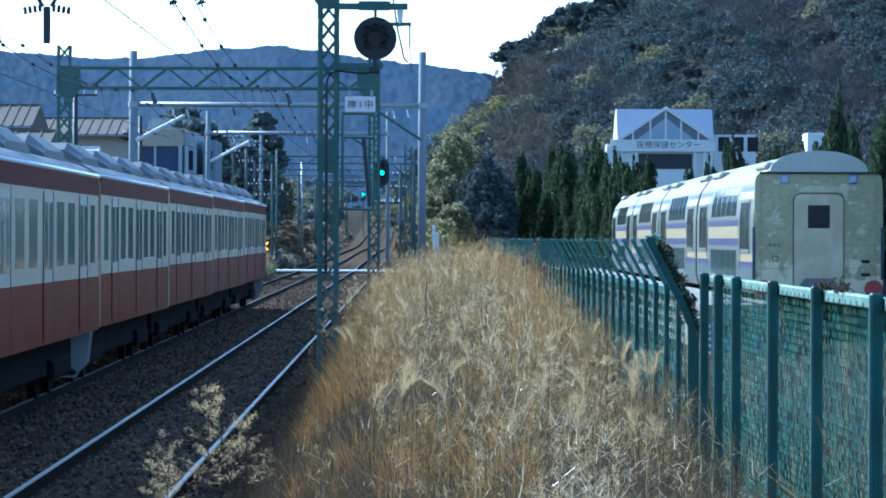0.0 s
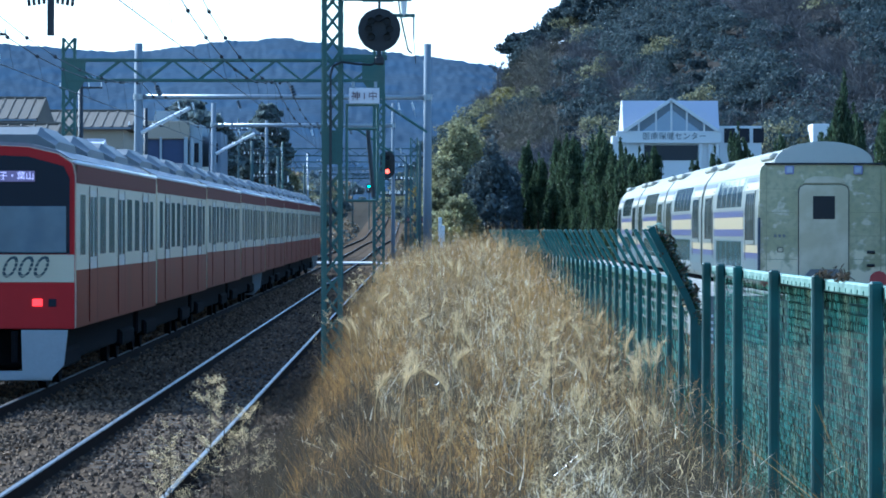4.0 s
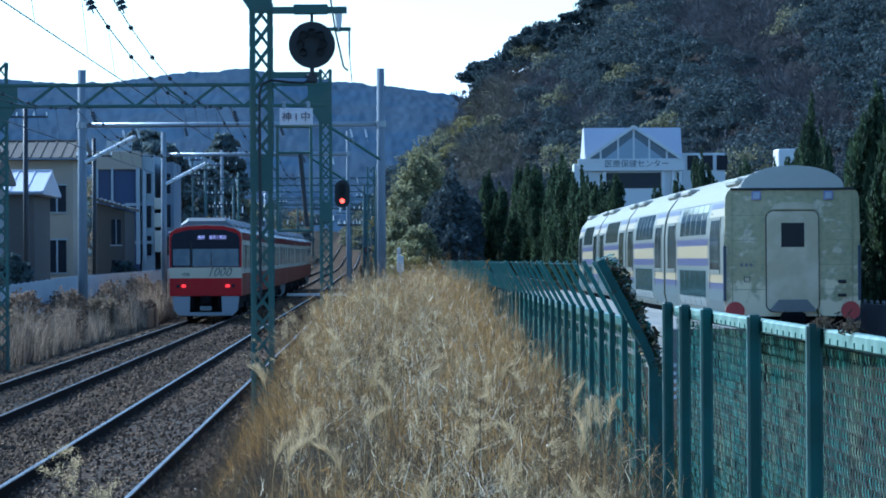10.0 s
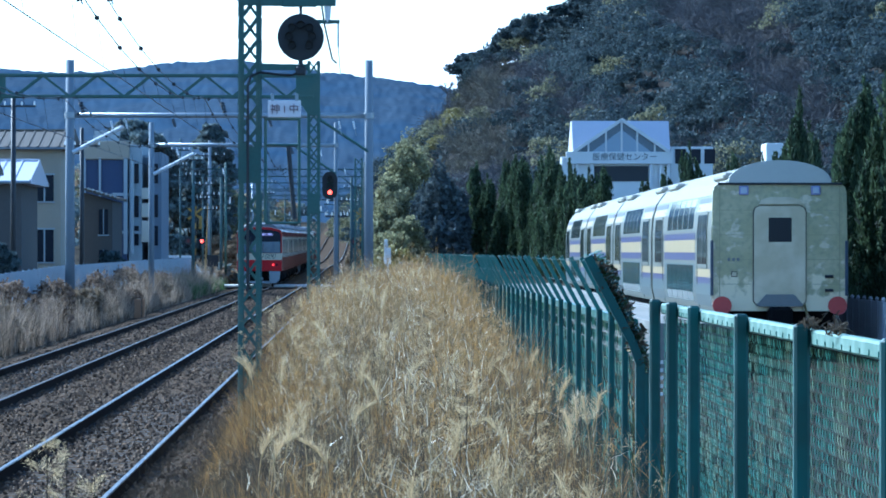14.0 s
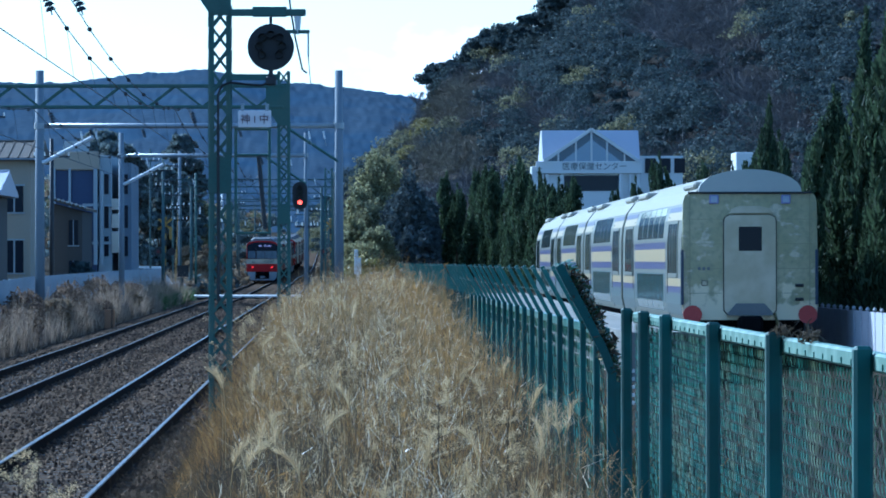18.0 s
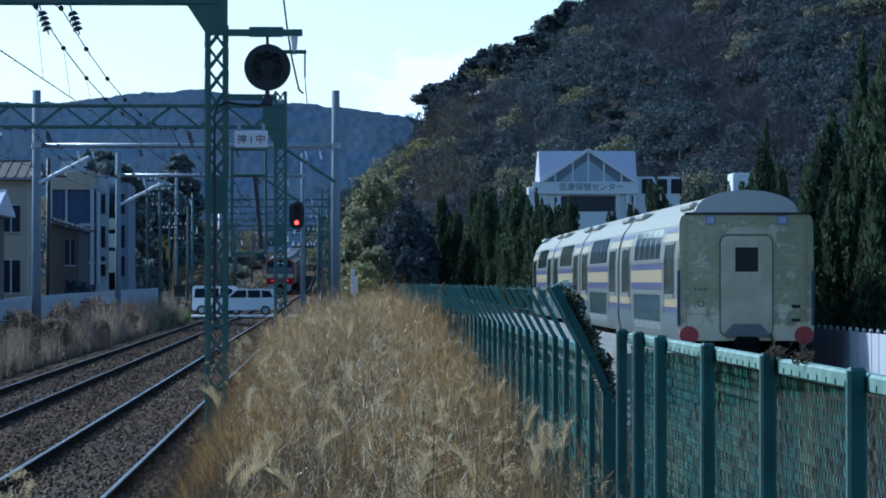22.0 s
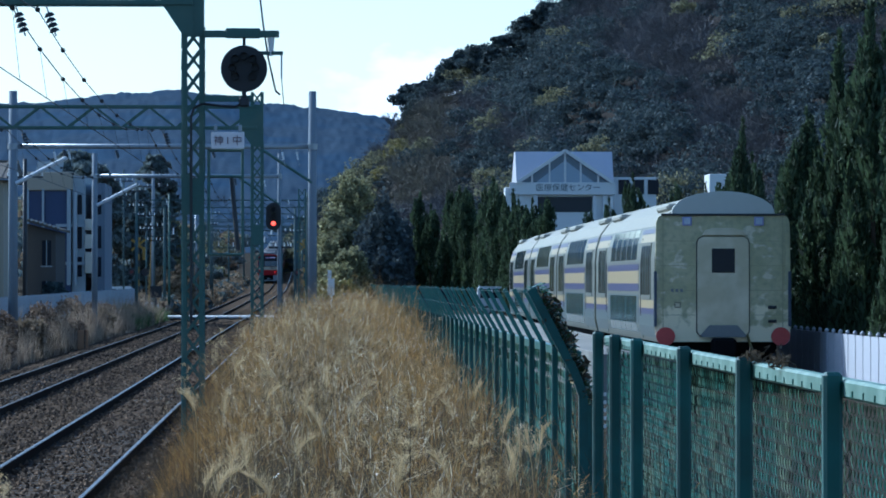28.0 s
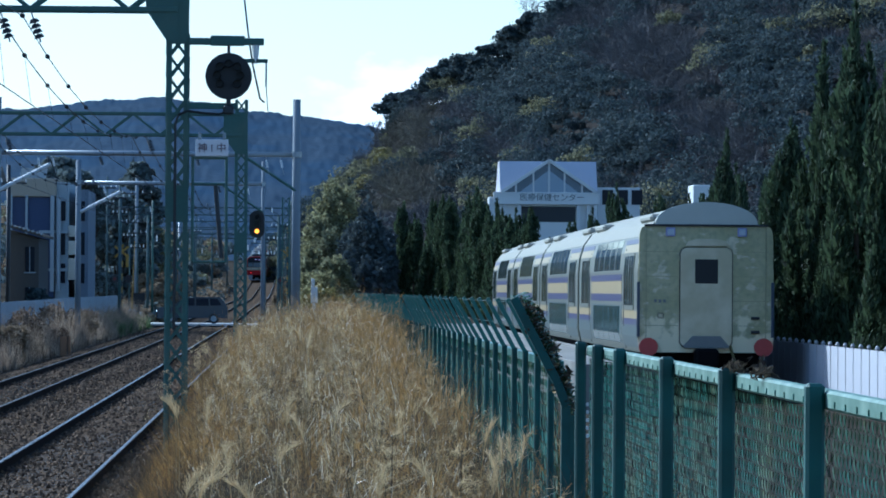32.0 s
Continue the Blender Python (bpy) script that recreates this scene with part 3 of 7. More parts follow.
def rails():
    """Each rail: a thing of a dark foot and web, and a bright worn head."""
    ys = list(range(-40, 260, 10)) + list(range(260, 740, 20))
    for name, cx in TRACKS.items():
        for side in (-1, 1):
            x = cx + side * (GAUGE / 2 + 0.035)
            root = thing("rail", pose(0, 0, 0), "steel running rail with a dark rusty web and bright head", "rail", "running rails")
            for pname, prof, m in (("web", [(-0.07, -0.19), (0.07, -0.19), (0.06, -0.165), (0.014, -0.15), (0.014, -0.045), (0.034, -0.035), (0.034, -0.012),
                                            (-0.034, -0.012), (-0.034, -0.035), (-0.014, -0.045), (-0.014, -0.15), (-0.06, -0.165)], "railside"),
                                   ("head", [(-0.03, -0.012), (0.03, -0.012), (0.024, 0.0), (-0.024, 0.0)], "railtop" if name == "near" else "railtopfar")):
                g = Geo()
                n = len(prof)
                for k, y in enumerate(ys):
                    g.v += [(x + line_x(y) + px, y, rail_z(y) + pz) for px, pz in prof]
                    if k:
                        g.f += [((k - 1) * n + i, (k - 1) * n + (i + 1) % n, k * n + (i + 1) % n, k * n + i) for i in range(n)]
                part(pname, g, m, root)


def sleepers():
    g = Geo().box(-1.0, 1.0, -0.1, 0.1, -0.19, 0.0, 0.02)
    me = g.mesh("sleeper")
    me.materials.append(M["sleeper"])
    for name, cx in TRACKS.items():
        for k in range(150):
            y = 26 + k * 0.6
            ob = part("sleeper", me, "sleeper", bed, at=pose(cx, y, rail_z(y) - 0.165))


M["brightgalv"] = mat("bright_galvanised", (0.62, 0.65, 0.68), 0.5, 0.1, var=0.15, grain=20)
M["railtopfar"] = mat("dull_rail_head", (0.07, 0.055, 0.045), 0.6, 0.35, var=0.3, grain=30)
rails()
sleepers()
loose_ballast()


# ---- hills ----
def interp(v, xs, ys):
    return np.interp(v, xs, ys)


def ray_x(px, y):
    """Sideways place of a bearing (given on a 7000 scale about the line's own direction) at distance y."""
    return (px - 555) / 7000 * y


HILL_PX = [440, 480, 560, 600, 650, 690, 708, 740, 786, 860, 890, 906, 930, 956, 1000, 1100, 1300, 1568, 2200]
HILL_UP = [0, 60, 165, 200, 242, 278, 318, 350, 388, 408, 416, 436, 456, 472, 515, 565, 645, 735, 900]


def hill_point(px, v):
    """A point of the hillside: bearing px, v from its foot (0) to its ridge (1) and past it."""
    d1 = interp(px, [480, 700, 1000, 1600, 2200], [760, 620, 560, 480, 430])
    d0 = interp(px, [480, 700, 1000, 1600, 2200], [600, 400, 360, 300, 260])
    y = d0 + (d1 - d0) * v
    top = 2.5 + interp(px, HILL_PX, HILL_UP) * d1 / 7000 - 4.4
    foot = 1.0
    z = foot + (top - foot) * np.clip(v, 0, 1) ** 0.85 - np.clip(v - 1, 0, 9) * 40
    return ray_x(px, y), y, z


def hillside():
    us, vs = np.linspace(440, 2200, 92), np.linspace(0, 1.5, 40)
    gu, gv = np.meshgrid(us, vs)
    x, y, z = hill_point(gu, gv)
    z = z + np.sin(gu * 0.05 + gv * 9) * 0.8
    nx = len(us)
    faces = [(j * nx + i, j * nx + i + 1, (j + 1) * nx + i + 1, (j + 1) * nx + i) for j in range(len(vs) - 1) for i in range(nx - 1)]
    me = raw_mesh("hillside", np.stack([x.ravel(), y.ravel(), z.ravel()], 1).tolist(), faces, "hillsoil")
    me.shade_smooth()
    tagged(new("hillside", me), "steep hillside floor under dense winter woodland", "hill", kind="structure")


def leaf_cloud(rng, centers, radii, per, size, squash=0.8, up=0.25):
    """Leaves over the lumpy shells of many crowns: centres, half widths, half heights."""
    n = len(centers)
    d = rng.normal(size=(n, per, 3))
    d /= np.linalg.norm(d, axis=-1, keepdims=True)
    d[..., 2] = np.abs(d[..., 2]) * (1 + up) - up * 1.2
    ph = rng.uniform(0, 6.28, (n, 1, 3))
    lump = 0.78 + 0.2 * np.sin(4.5 * d[..., 0:1] + ph[..., 0:1]) * np.sin(4.1 * d[..., 1:2] + ph[..., 1:2]) + 0.16 * np.sin(8 * d[..., 2:3] + ph[..., 2:3])
    r = radii[:, None, None] * lump * rng.uniform(0.72, 1.04, (n, per, 1))
    p = centers[:, None, :] + d * r * np.array([1, 1, squash])
    nrm = d + rng.normal(size=d.shape) * 0.7
    nrm /= np.linalg.norm(nrm, axis=-1, keepdims=True)
    t = np.cross(nrm, rng.normal(size=d.shape))
    t /= np.linalg.norm(t, axis=-1, keepdims=True)
    b = np.cross(nrm, t)
    s = size * rng.uniform(0.5, 1.4, (n, per, 1))
    return p.reshape(-1, 3), (t * s).reshape(-1, 3), (b * s * 1.3).reshape(-1, 3)


def woodland():
    """Trees of the near hill, joined by kind."""
    rng = np.random.default_rng(21)
    n = 1450
    px = rng.uniform(500, 1760, n)
    v = rng.random(n) ** 0.9 * 1.03
    x, y, z = hill_point(px, v)
    kind = np.sin(px * 0.013 + 1.0) + np.sin(v * 9 + px * 0.021) + rng.normal(size=n) * 0.8
    r = rng.uniform(1.3, 4.0, n) * interp(px, [540, 700, 900], [0.7, 0.8, 1.0])
    ever = np.where(px < 712, kind > -0.3, (kind > -0.25) | ((v > 0.9) & (px < 960)))
    # fold of the hill whose bare trees take the haze-paled twig colour
    hazy = (px > 650) & (px < 815) & (v > 0.25) & (v < 0.86)
    ever &= ~(hazy & (kind < 0.75)) & ~((px > 1000) & (px < 1180) & (v > 0.6) & (kind < 0.9))
    olive = ever & (rng.random(n) < np.interp(px, [690, 730], [0.5, 0.06]))
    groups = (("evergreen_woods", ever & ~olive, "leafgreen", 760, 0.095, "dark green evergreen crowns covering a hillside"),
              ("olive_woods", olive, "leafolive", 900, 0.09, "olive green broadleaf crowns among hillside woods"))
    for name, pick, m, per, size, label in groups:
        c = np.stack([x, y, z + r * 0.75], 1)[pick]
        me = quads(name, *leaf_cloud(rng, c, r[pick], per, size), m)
        tagged(new(name, me), label, "woodland", kind="stuff")
    gpx, gv = rng.uniform(672, 716, 16), rng.uniform(0.62, 0.86, 16)
    gx, gy, gz = hill_point(gpx, gv)
    gold = quads("yellow_woods", *leaf_cloud(rng, np.stack([gx, gy, gz + 1.8], 1), rng.uniform(0.9, 1.9, 16), 500, 0.09), "leafyellow")
    tagged(new("yellow_woods", gold), "yellow-green crowns among leafless trees on the hill", "woodland", kind="stuff")
    # close round crowns along the skyline
    cpx = np.array([724, 757, 789, 815, 848, 886, 935, 977, 1023, 1066])
    cup = np.array([322, 334, 358, 382, 391, 392, 438, 469, 494, 515])
    cr = np.array([2.9, 2.5, 2.4, 2.8, 3.1, 3.0, 3.1, 3.0, 2.8, 2.8])
    cd = interp(cpx, [700, 1000, 1600], [604, 546, 470])
    crowns = np.stack([ray_x(cpx, cd), cd, 2.535 + cup * cd / 7000], 1)
    side = rng.normal(size=(10, 4, 3)) * np.array([1.5, 1.0, 0.9]) - np.array([0, 0, 1.2])
    crowns = np.concatenate([crowns, (crowns[:, None] + side).reshape(-1, 3)])
    cr = np.concatenate([cr, np.repeat(cr, 4) * 0.55])
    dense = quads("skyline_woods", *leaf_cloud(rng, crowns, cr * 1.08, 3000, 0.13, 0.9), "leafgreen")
    tagged(new("skyline_woods", dense), "rounded dark evergreen crowns on the hill's skyline", "woodland", kind="stuff")
    bare = ~ever
    c = np.stack([x, y, z + 1.2], 1)[bare]
    rb = r[bare] * 1.05
    k = 330
    d = rng.normal(size=(len(c), k, 3)) * np.array([1, 1, 0.5]) + np.array([0, 0, 0.75])
    d /= np.linalg.norm(d, axis=-1, keepdims=True)
    start = c[:, None, :] + d * rb[:, None, None] * rng.uniform(0.1, 0.9, (len(c), k, 1))
    d2 = d + rng.normal(size=d.shape) * 0.45
    half = d2 * rb[:, None, None] * rng.uniform(0.1, 0.26, (len(c), k, 1))
    side = np.cross(half, rng.normal(size=d.shape))
    side /= np.linalg.norm(side, axis=-1, keepdims=True)
    side *= rng.uniform(0.01, 0.03, (len(c), k, 1))
    for name, m, w, label in (("bare_woods", "twig", ~hazy[bare], "leafless grey-brown trees with fine twigs on the hill"), ("tan_woods", "hazetwig", hazy[bare], "leafless tan-brown trees in a fold of the hill, paled for haze")):
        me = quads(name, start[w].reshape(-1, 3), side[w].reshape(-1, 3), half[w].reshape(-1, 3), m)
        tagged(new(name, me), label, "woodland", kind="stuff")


FAR_PX = [-1500, -600, -317, -180, -35, 78, 191, 315, 400, 473, 540, 631, 690, 760, 900, 1500]
FAR_UP = [300, 335, 348, 340, 328, 328, 344, 350, 340, 327, 322, 311, 300, 276, 224, 160]


def far_ridge():
    """Distant ridge: a wooded surface with rounded treetops."""
    us, vs = np.concatenate([np.linspace(-1500, -460, 30), np.linspace(-450, 900, 480), np.linspace(920, 1500, 20)]), np.linspace(0, 1.2, 70)
    gu, gv = np.meshgrid(us, vs)
    y = 1300 + 500 * gv
    top = interp(gu, FAR_PX, FAR_UP) * 1800 / 7000 + 0.3
    z = top * np.clip(gv, 0, 1) ** 0.8 - np.clip(gv - 1, 0, 1) * 150 + np.sin(gu * 0.021 + gv * 9) * 1.5 * gv * (1 - np.clip(gv, 0, 1))
    x = ray_x(gu, y)
    lump = np.array([noise.noise(Vector((p / 9.0, q / 14.0, 0))) * 1.0 + noise.noise(Vector((p / 2.6, q / 5.0, 7))) * 0.6 for p, q in zip(x.ravel(), y.ravel())])
    nx = len(us)
    faces = [(j * nx + i, j * nx + i + 1, (j + 1) * nx + i + 1, (j + 1) * nx + i) for j in range(len(vs) - 1) for i in range(nx - 1)]
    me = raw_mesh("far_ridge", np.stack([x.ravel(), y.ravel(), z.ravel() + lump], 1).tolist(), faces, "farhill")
    me.shade_smooth()
    tagged(new("far_ridge", me), "distant wooded ridge, haze blue in its colour, against a pale sky", "hill", kind="structure")


def valley_woods():
    """Trees and scrub beyond the crossing, either side of the rising line."""
    rng = np.random.default_rng(52)
    n = 620
    y = rng.uniform(330, 900, n)
    px = rng.uniform(-80, 560, n)
    x = ray_x(px, y)
    side = np.abs(x + 5.0) > 5.5 + (y - 330) * 0.004
    x, y = x[side], y[side]
    r = rng.uniform(1.2, 3.2, len(x)) * np.interp(np.abs(x + 5), [5, 9, 30], [0.5, 0.9, 1.3])
    c = np.stack([x, y, ground_z(x, np.clip(y, 0, 760)) + r * 0.8 + np.interp(np.abs(x + 5), [6, 40], [0, 7]) * rng.random(len(x))], 1)
    pick = rng.random(len(x))
    for name, m, a, b, label in (("valley_trees", "leafmid", 0, 0.5, "dark evergreen trees beyond the crossing"), ("valley_scrub", "leafolive", 0.5, 0.72, "olive scrub beside the rising line"),
                                 ("valley_brush", "brush", 0.72, 1.01, "tan leafless brush beside the rising line")):
        w = (pick >= a) & (pick < b)
        tagged(new(name, quads(name, *leaf_cloud(rng, c[w], r[w], 260, 0.2), m)), label, "woodland", kind="stuff")


def lineside_scrub():
    """Low brush at the foot of the line past the crossing."""
    rng = np.random.default_rng(58)
    n = 1700
    y = 257 + 260 * rng.random(n) ** 1.4
    off = rng.uniform(3.6, 8.5, n) * np.where(rng.random(n) < 0.5, -1, 1)
    x = -5.1 + off
    r = rng.uniform(0.4, 1.25, n)
    c = np.stack([x, y, ground_z(x, y) + r * 0.4], 1)
    pick = rng.random(n) < 0.72
    for name, m, w, label in (("lineside_brush", "brush", pick, "tan dry brush beside the railway"), ("lineside_scrub", "leafmid", ~pick, "dark green scrub beside the railway")):
        tagged(new(name, quads(name, *leaf_cloud(rng, c[w], r[w], 120, 0.11), m)), label, "scrub", kind="stuff")


def bare_tree(px, up, d, h, seed):
    """Leafless tree: trunk, forked limbs, and a haze of twigs."""
    rng = np.random.default_rng(seed)
    x, z = float(ray_x(px, d)), 2.535 + up * d / 7000
    root = thing("bare_tree", pose(x, d, z), "leafless grey tree with a spreading crown on the skyline", "tree", "bare skyline trees")
    trunk, twigs = Geo(), Geo()
    tips = [(Vector((0, 0, -2.5)), Vector((0, 0, h * 0.3)), 0.2)]
    trunk.tube(*tips[0][:2], 0.24, 0.16, n=7)
    for level in range(5):
        grown = []
        for a, b, r in tips:
            for k in range(3):
                d0 = (b - a).normalized()
                way = (d0 + Vector(rng.normal(size=3)) * (0.5 + 0.06 * level) + Vector((0, 0, 0.12))).normalized()
                c = b + way * h * (0.26 - 0.035 * level) * rng.uniform(0.7, 1.2)
                rr = max(0.018, r * 0.55)
                (trunk if level < 2 else twigs).tube(b, c, r * 0.7 if level < 3 else rr, rr, n=5 if level < 2 else 3, caps=False)
                grown.append((b, c, rr))
        tips = grown
    part("trunk", trunk, "twig", root)
    tagged(part("twig_haze", twigs, "twig", root), kind="stuff")


# tan twigs with haze put into their colour
M["hazetwig"] = mat("haze_tan_twigs", (0.19, 0.175, 0.135), 0.9, var=0.35, grain=3, patch=0.12, tint=(0.13, 0.125, 0.11), rand=0.5, spec=0.05)
# weed green with the fence's shade put in; a vine uses it too
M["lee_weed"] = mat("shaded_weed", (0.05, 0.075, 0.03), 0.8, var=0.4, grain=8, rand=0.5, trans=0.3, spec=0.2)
M["plume"] = mat("silver_plume", (0.68, 0.52, 0.28), 0.8, var=0.25, grain=12, rand=0.3, trans=0.5)
# leaf tone that stands in for the shade of the hollow
M["leafhollow"] = mat("hollow_shade_leaf", (0.12, 0.14, 0.14), 0.8, var=0.3, grain=3, rand=0.3, trans=0.2, spec=0.05)
M["brush"] = mat("tan_brush", (0.3, 0.23, 0.15), 0.9, var=0.3, grain=3, rand=0.4, trans=0.3, spec=0.05)
hillside()
valley_woods()
lineside_scrub()
woodland()
far_ridge()
for px, up, d, h, seed in ((842, 362, 590, 4.6, 3), (868, 370, 588, 4.4, 4), (972, 455, 570, 5.2, 5), (1000, 474, 565, 4.4, 6), (812, 340, 592, 3.4, 7), (905, 378, 585, 3.4, 8), (740, 292, 610, 3.6, 9), (692, 262, 625, 3.2, 11)):
    bare_tree(px, up, d, h, seed)


# ---- fence beside the grass ----
FENCE_X = 1.5


def fence_near():
    """Tall teal chain-link fence with a pale cap rail; nearest stretch."""
    root = thing("chain_link_fence", pose(0, 0, 0), "teal chain-link fence with pale teal top rail", "fence", "boundary fences")
    ys = [4.4, 6.7, 9.0, 11.2, 13.5, 15.7, 18.0, 19.3, 20.45]
    top = 2.26
    for y in ys:
        z0 = float(ground_z(FENCE_X, y))
        g = Geo().box(FENCE_X - 0.055, FENCE_X - 0.0, y - 0.03, y + 0.03, z0 - 0.3, top + 0.02, 0.01)
        part("post", g, "fence", root)
    for a, b in zip(ys, ys[1:]):
        part("top_rail", Geo().box(FENCE_X + 0.002, FENCE_X + 0.05, a + 0.004, b - 0.004, top - 0.055, top, 0.008), "fencecap", root)
        ties = Geo()
        for k in range(1, 10):
            y = a + (b - a) * k / 10
            ties.box(FENCE_X - 0.002, FENCE_X + 0.004, y - 0.0025, y + 0.0025, top - 0.046, top - 0.028)
        part("wire_ties", ties, "armteal", root, "short dark wire ties")
        part("wire_mesh", chain_link(a, b, float(ground_z(FENCE_X, a)) + 0.1, top - 0.06, 0.0375), "wire", root, "diamond wire netting")
    return root


def chain_link(y0, y1, z0, z1, pitch, x=FENCE_X + 0.02, r=0.0017, wave_in=0.002):
    """Diamond netting: flattened coils running up, front strokes leaning one way and back strokes the other."""
    g = Geo()
    cols = max(2, int((y1 - y0) / pitch))
    rows = int((z1 - z0) / pitch)
    step = (z1 - z0) / rows
    for c in range(cols + 1):
        y = y0 + (c + 0.5) * (y1 - y0) / (cols + 1)
        for k in range(rows):
            s = 1 if (c + k) % 2 else -1
            za, zb = z0 + k * step, z0 + (k + 1) * step
            bulge = wave_in * math.sin(za * 2.3 + y * 1.9) * math.sin(y * 2.7 + 0.4)
            xx = x + bulge - 0.004 * s
            o = len(g.v)
            ends = ((y - s * 0.54 * pitch, za, 0.3), (y - s * 0.34 * pitch, za + 0.2 * step, 1.0), (y + s * 0.34 * pitch, zb - 0.2 * step, 1.0), (y + s * 0.54 * pitch, zb, 0.3))
            for py, pz, w in ends:
                xe = xx if w == 1.0 else x + bulge
                g.v += [(xe - r * w, py - r * w, pz), (xe + r * w, py - r * w, pz), (xe, py + r * 1.4 * w, pz)]
            for e in range(3):
                q = o + 3 * e
                g.f += [(q, q + 1, q + 4, q + 3), (q + 1, q + 2, q + 5, q + 4), (q + 2, q, q + 3, q + 5)]
    return g


def fence_far():
    """Older stretch whose posts end in arms leaning out over the grass."""
    root = thing("angled_arm_fence", pose(0, 0, 0), "teal chain-link fence with outward leaning barbed-wire arms", "fence", "boundary fences")
    ys = [22.9 + 1.28 * k for k in range(46)]
    fx = lambda y: FENCE_X - 0.006 * max(0, y - 60)
    top = 2.16
    for k, y in enumerate(ys):
        x = fx(y)
        z0 = float(ground_z(x, y))
        lean = 0.0 if k % 7 else 0.02
        part("post", Geo().box(x - 0.043, x - 0.006, y - 0.025, y + 0.025, z0 - 0.3, top, 0.006), "fence", root)
        part("arm", Geo().bar((x - 0.028, y, top - 0.01), (x - 0.21 - lean, y, top + 0.33), 0.028, 0.05), "armteal", root)
    for a, b in zip(ys, ys[1:]):
        p, q = (fx(a) + 0.03, a, top - 0.05), (fx(b) + 0.03, b, top - 0.05)
        part("rail", Geo().bar(p, q, 0.045, 0.05), "armteal", root)
        if a < 48:
            part("wire_mesh", chain_link(a, b, float(ground_z(1.5, a)) + 0.3, top - 0.07, 0.075, fx(a) + 0.02, 0.0028), "wire", root, "diamond wire netting")
    for s in (0.5, 0.95):
        g = Geo()
        for a, b in zip(ys, ys[1:]):
            g.tube((fx(a) - 0.03 - 0.19 * s, a, top + 0.33 * s), (fx(b) - 0.03 - 0.19 * s, b, top + 0.33 * s), 0.0013, n=4, caps=False)
        part("barbed_wire", g, "fence", root)
    return root


def end_panel():
    """The end frame of the old fence: a broad bent arm, a netted strip beside it, dead vine caught on its edge."""
    root = thing("bent_fence_end", pose(0, 0, 0), "bent teal fence end with netting and caught dead vine", "fence arm")
    y = 22.2
    path = [(1.515, 0.6), (1.515, 1.9), (1.47, 2.02), (1.22, 2.5)]
    arm, edge = Geo(), Geo()
    for (xa, za), (xb, zb) in zip(path, path[1:]):
        arm.bar((xa, y, za), (xb, y, zb), 0.05, 0.06)
        edge.bar((xa + 0.052, y + 0.35, za + 0.01), (xb + 0.065, y + 0.35, zb + 0.01), 0.03, 0.04)
    part("arm", arm, "fence", root)
    part("edge_bar", edge, "fence", root)
    net = Geo()
    rng = np.random.default_rng(5)
    for k in range(60):
        t = k / 59
        xa, za = 1.5 - 0.28 * t, 1.95 + 0.56 * t
        net.bar((xa, y + 0.02, za), (xa + 0.075, y + 0.34, za + 0.03 * (-1) ** k), 0.009, 0.009)
        net.bar((xa, y + 0.34, za), (xa + 0.075, y + 0.02, za + 0.03 * (-1) ** k), 0.008, 0.008)
    part("netting", net, "armteal", root, "teal wire netting strip")
    for m, n, word in (("brown_straw", 480, "dry brown clinging vine"), ("lee_weed", 380, "dark green clinging vine"), ("plume", 60, "pale dry leaves in the vine")):
        t = rng.uniform(0.0, 1.0, n) ** 0.9
        across = rng.uniform(0.02, 0.125, n) + 0.015 * np.sin(t * 23)
        c = np.stack([1.5 - 0.28 * t + across, y - 0.03 + rng.uniform(0, 0.2, n), 1.86 + 0.62 * t + rng.normal(size=n) * 0.012], 1)
        u, v = rng.normal(size=(n, 3)) * 0.005, rng.normal(size=(n, 3)) * 0.011
        tagged(part("vine", quads("vine", c, u, v, m), m, root, word), kind="stuff")
    foot = Geo()
    for k in range(5):
        foot.bar((1.6, y + 0.2, 1.72 + 0.045 * k), (1.66, y + 0.2, 1.72 + 0.045 * k), 0.02, 0.02)
    part("step_bars", foot, "white", root, "pale bars in the gap between two fences")


def fence_vine():
    """Dry vine caught on two post heads of the near fence."""
    rng = np.random.default_rng(15)
    for y, n in ((13.5, 110), (12.7, 70)):
        root = thing("dead_vine_tangle", pose(FENCE_X, y, 2.27), "dry brown vine tangle caught on a fence top", "vine", "vine tangles")
        g = Geo()
        for k in range(n // 12):
            p = Vector((rng.normal() * 0.015, rng.normal() * 0.05, abs(rng.normal()) * 0.01))
            for j in range(4):
                q = p + Vector(rng.normal(size=3)) * 0.014
                q.z = max(q.z, -0.02)
                g.tube(p, q, 0.0022, 0.0018, n=4, caps=False)
                p = q
        tagged(part("runner", g, "brown_straw", root), kind="stuff")
        c = rng.normal(size=(n, 3)) * np.array([0.015, 0.05, 0.008]) + np.array([0, 0, 0.012])
        leaf = quads("dry_leaf", c, rng.normal(size=(n, 3)) * 0.004, rng.normal(size=(n, 3)) * 0.007, "brown_straw")
        tagged(part("dry_leaf", leaf, "brown_straw", root), kind="stuff")


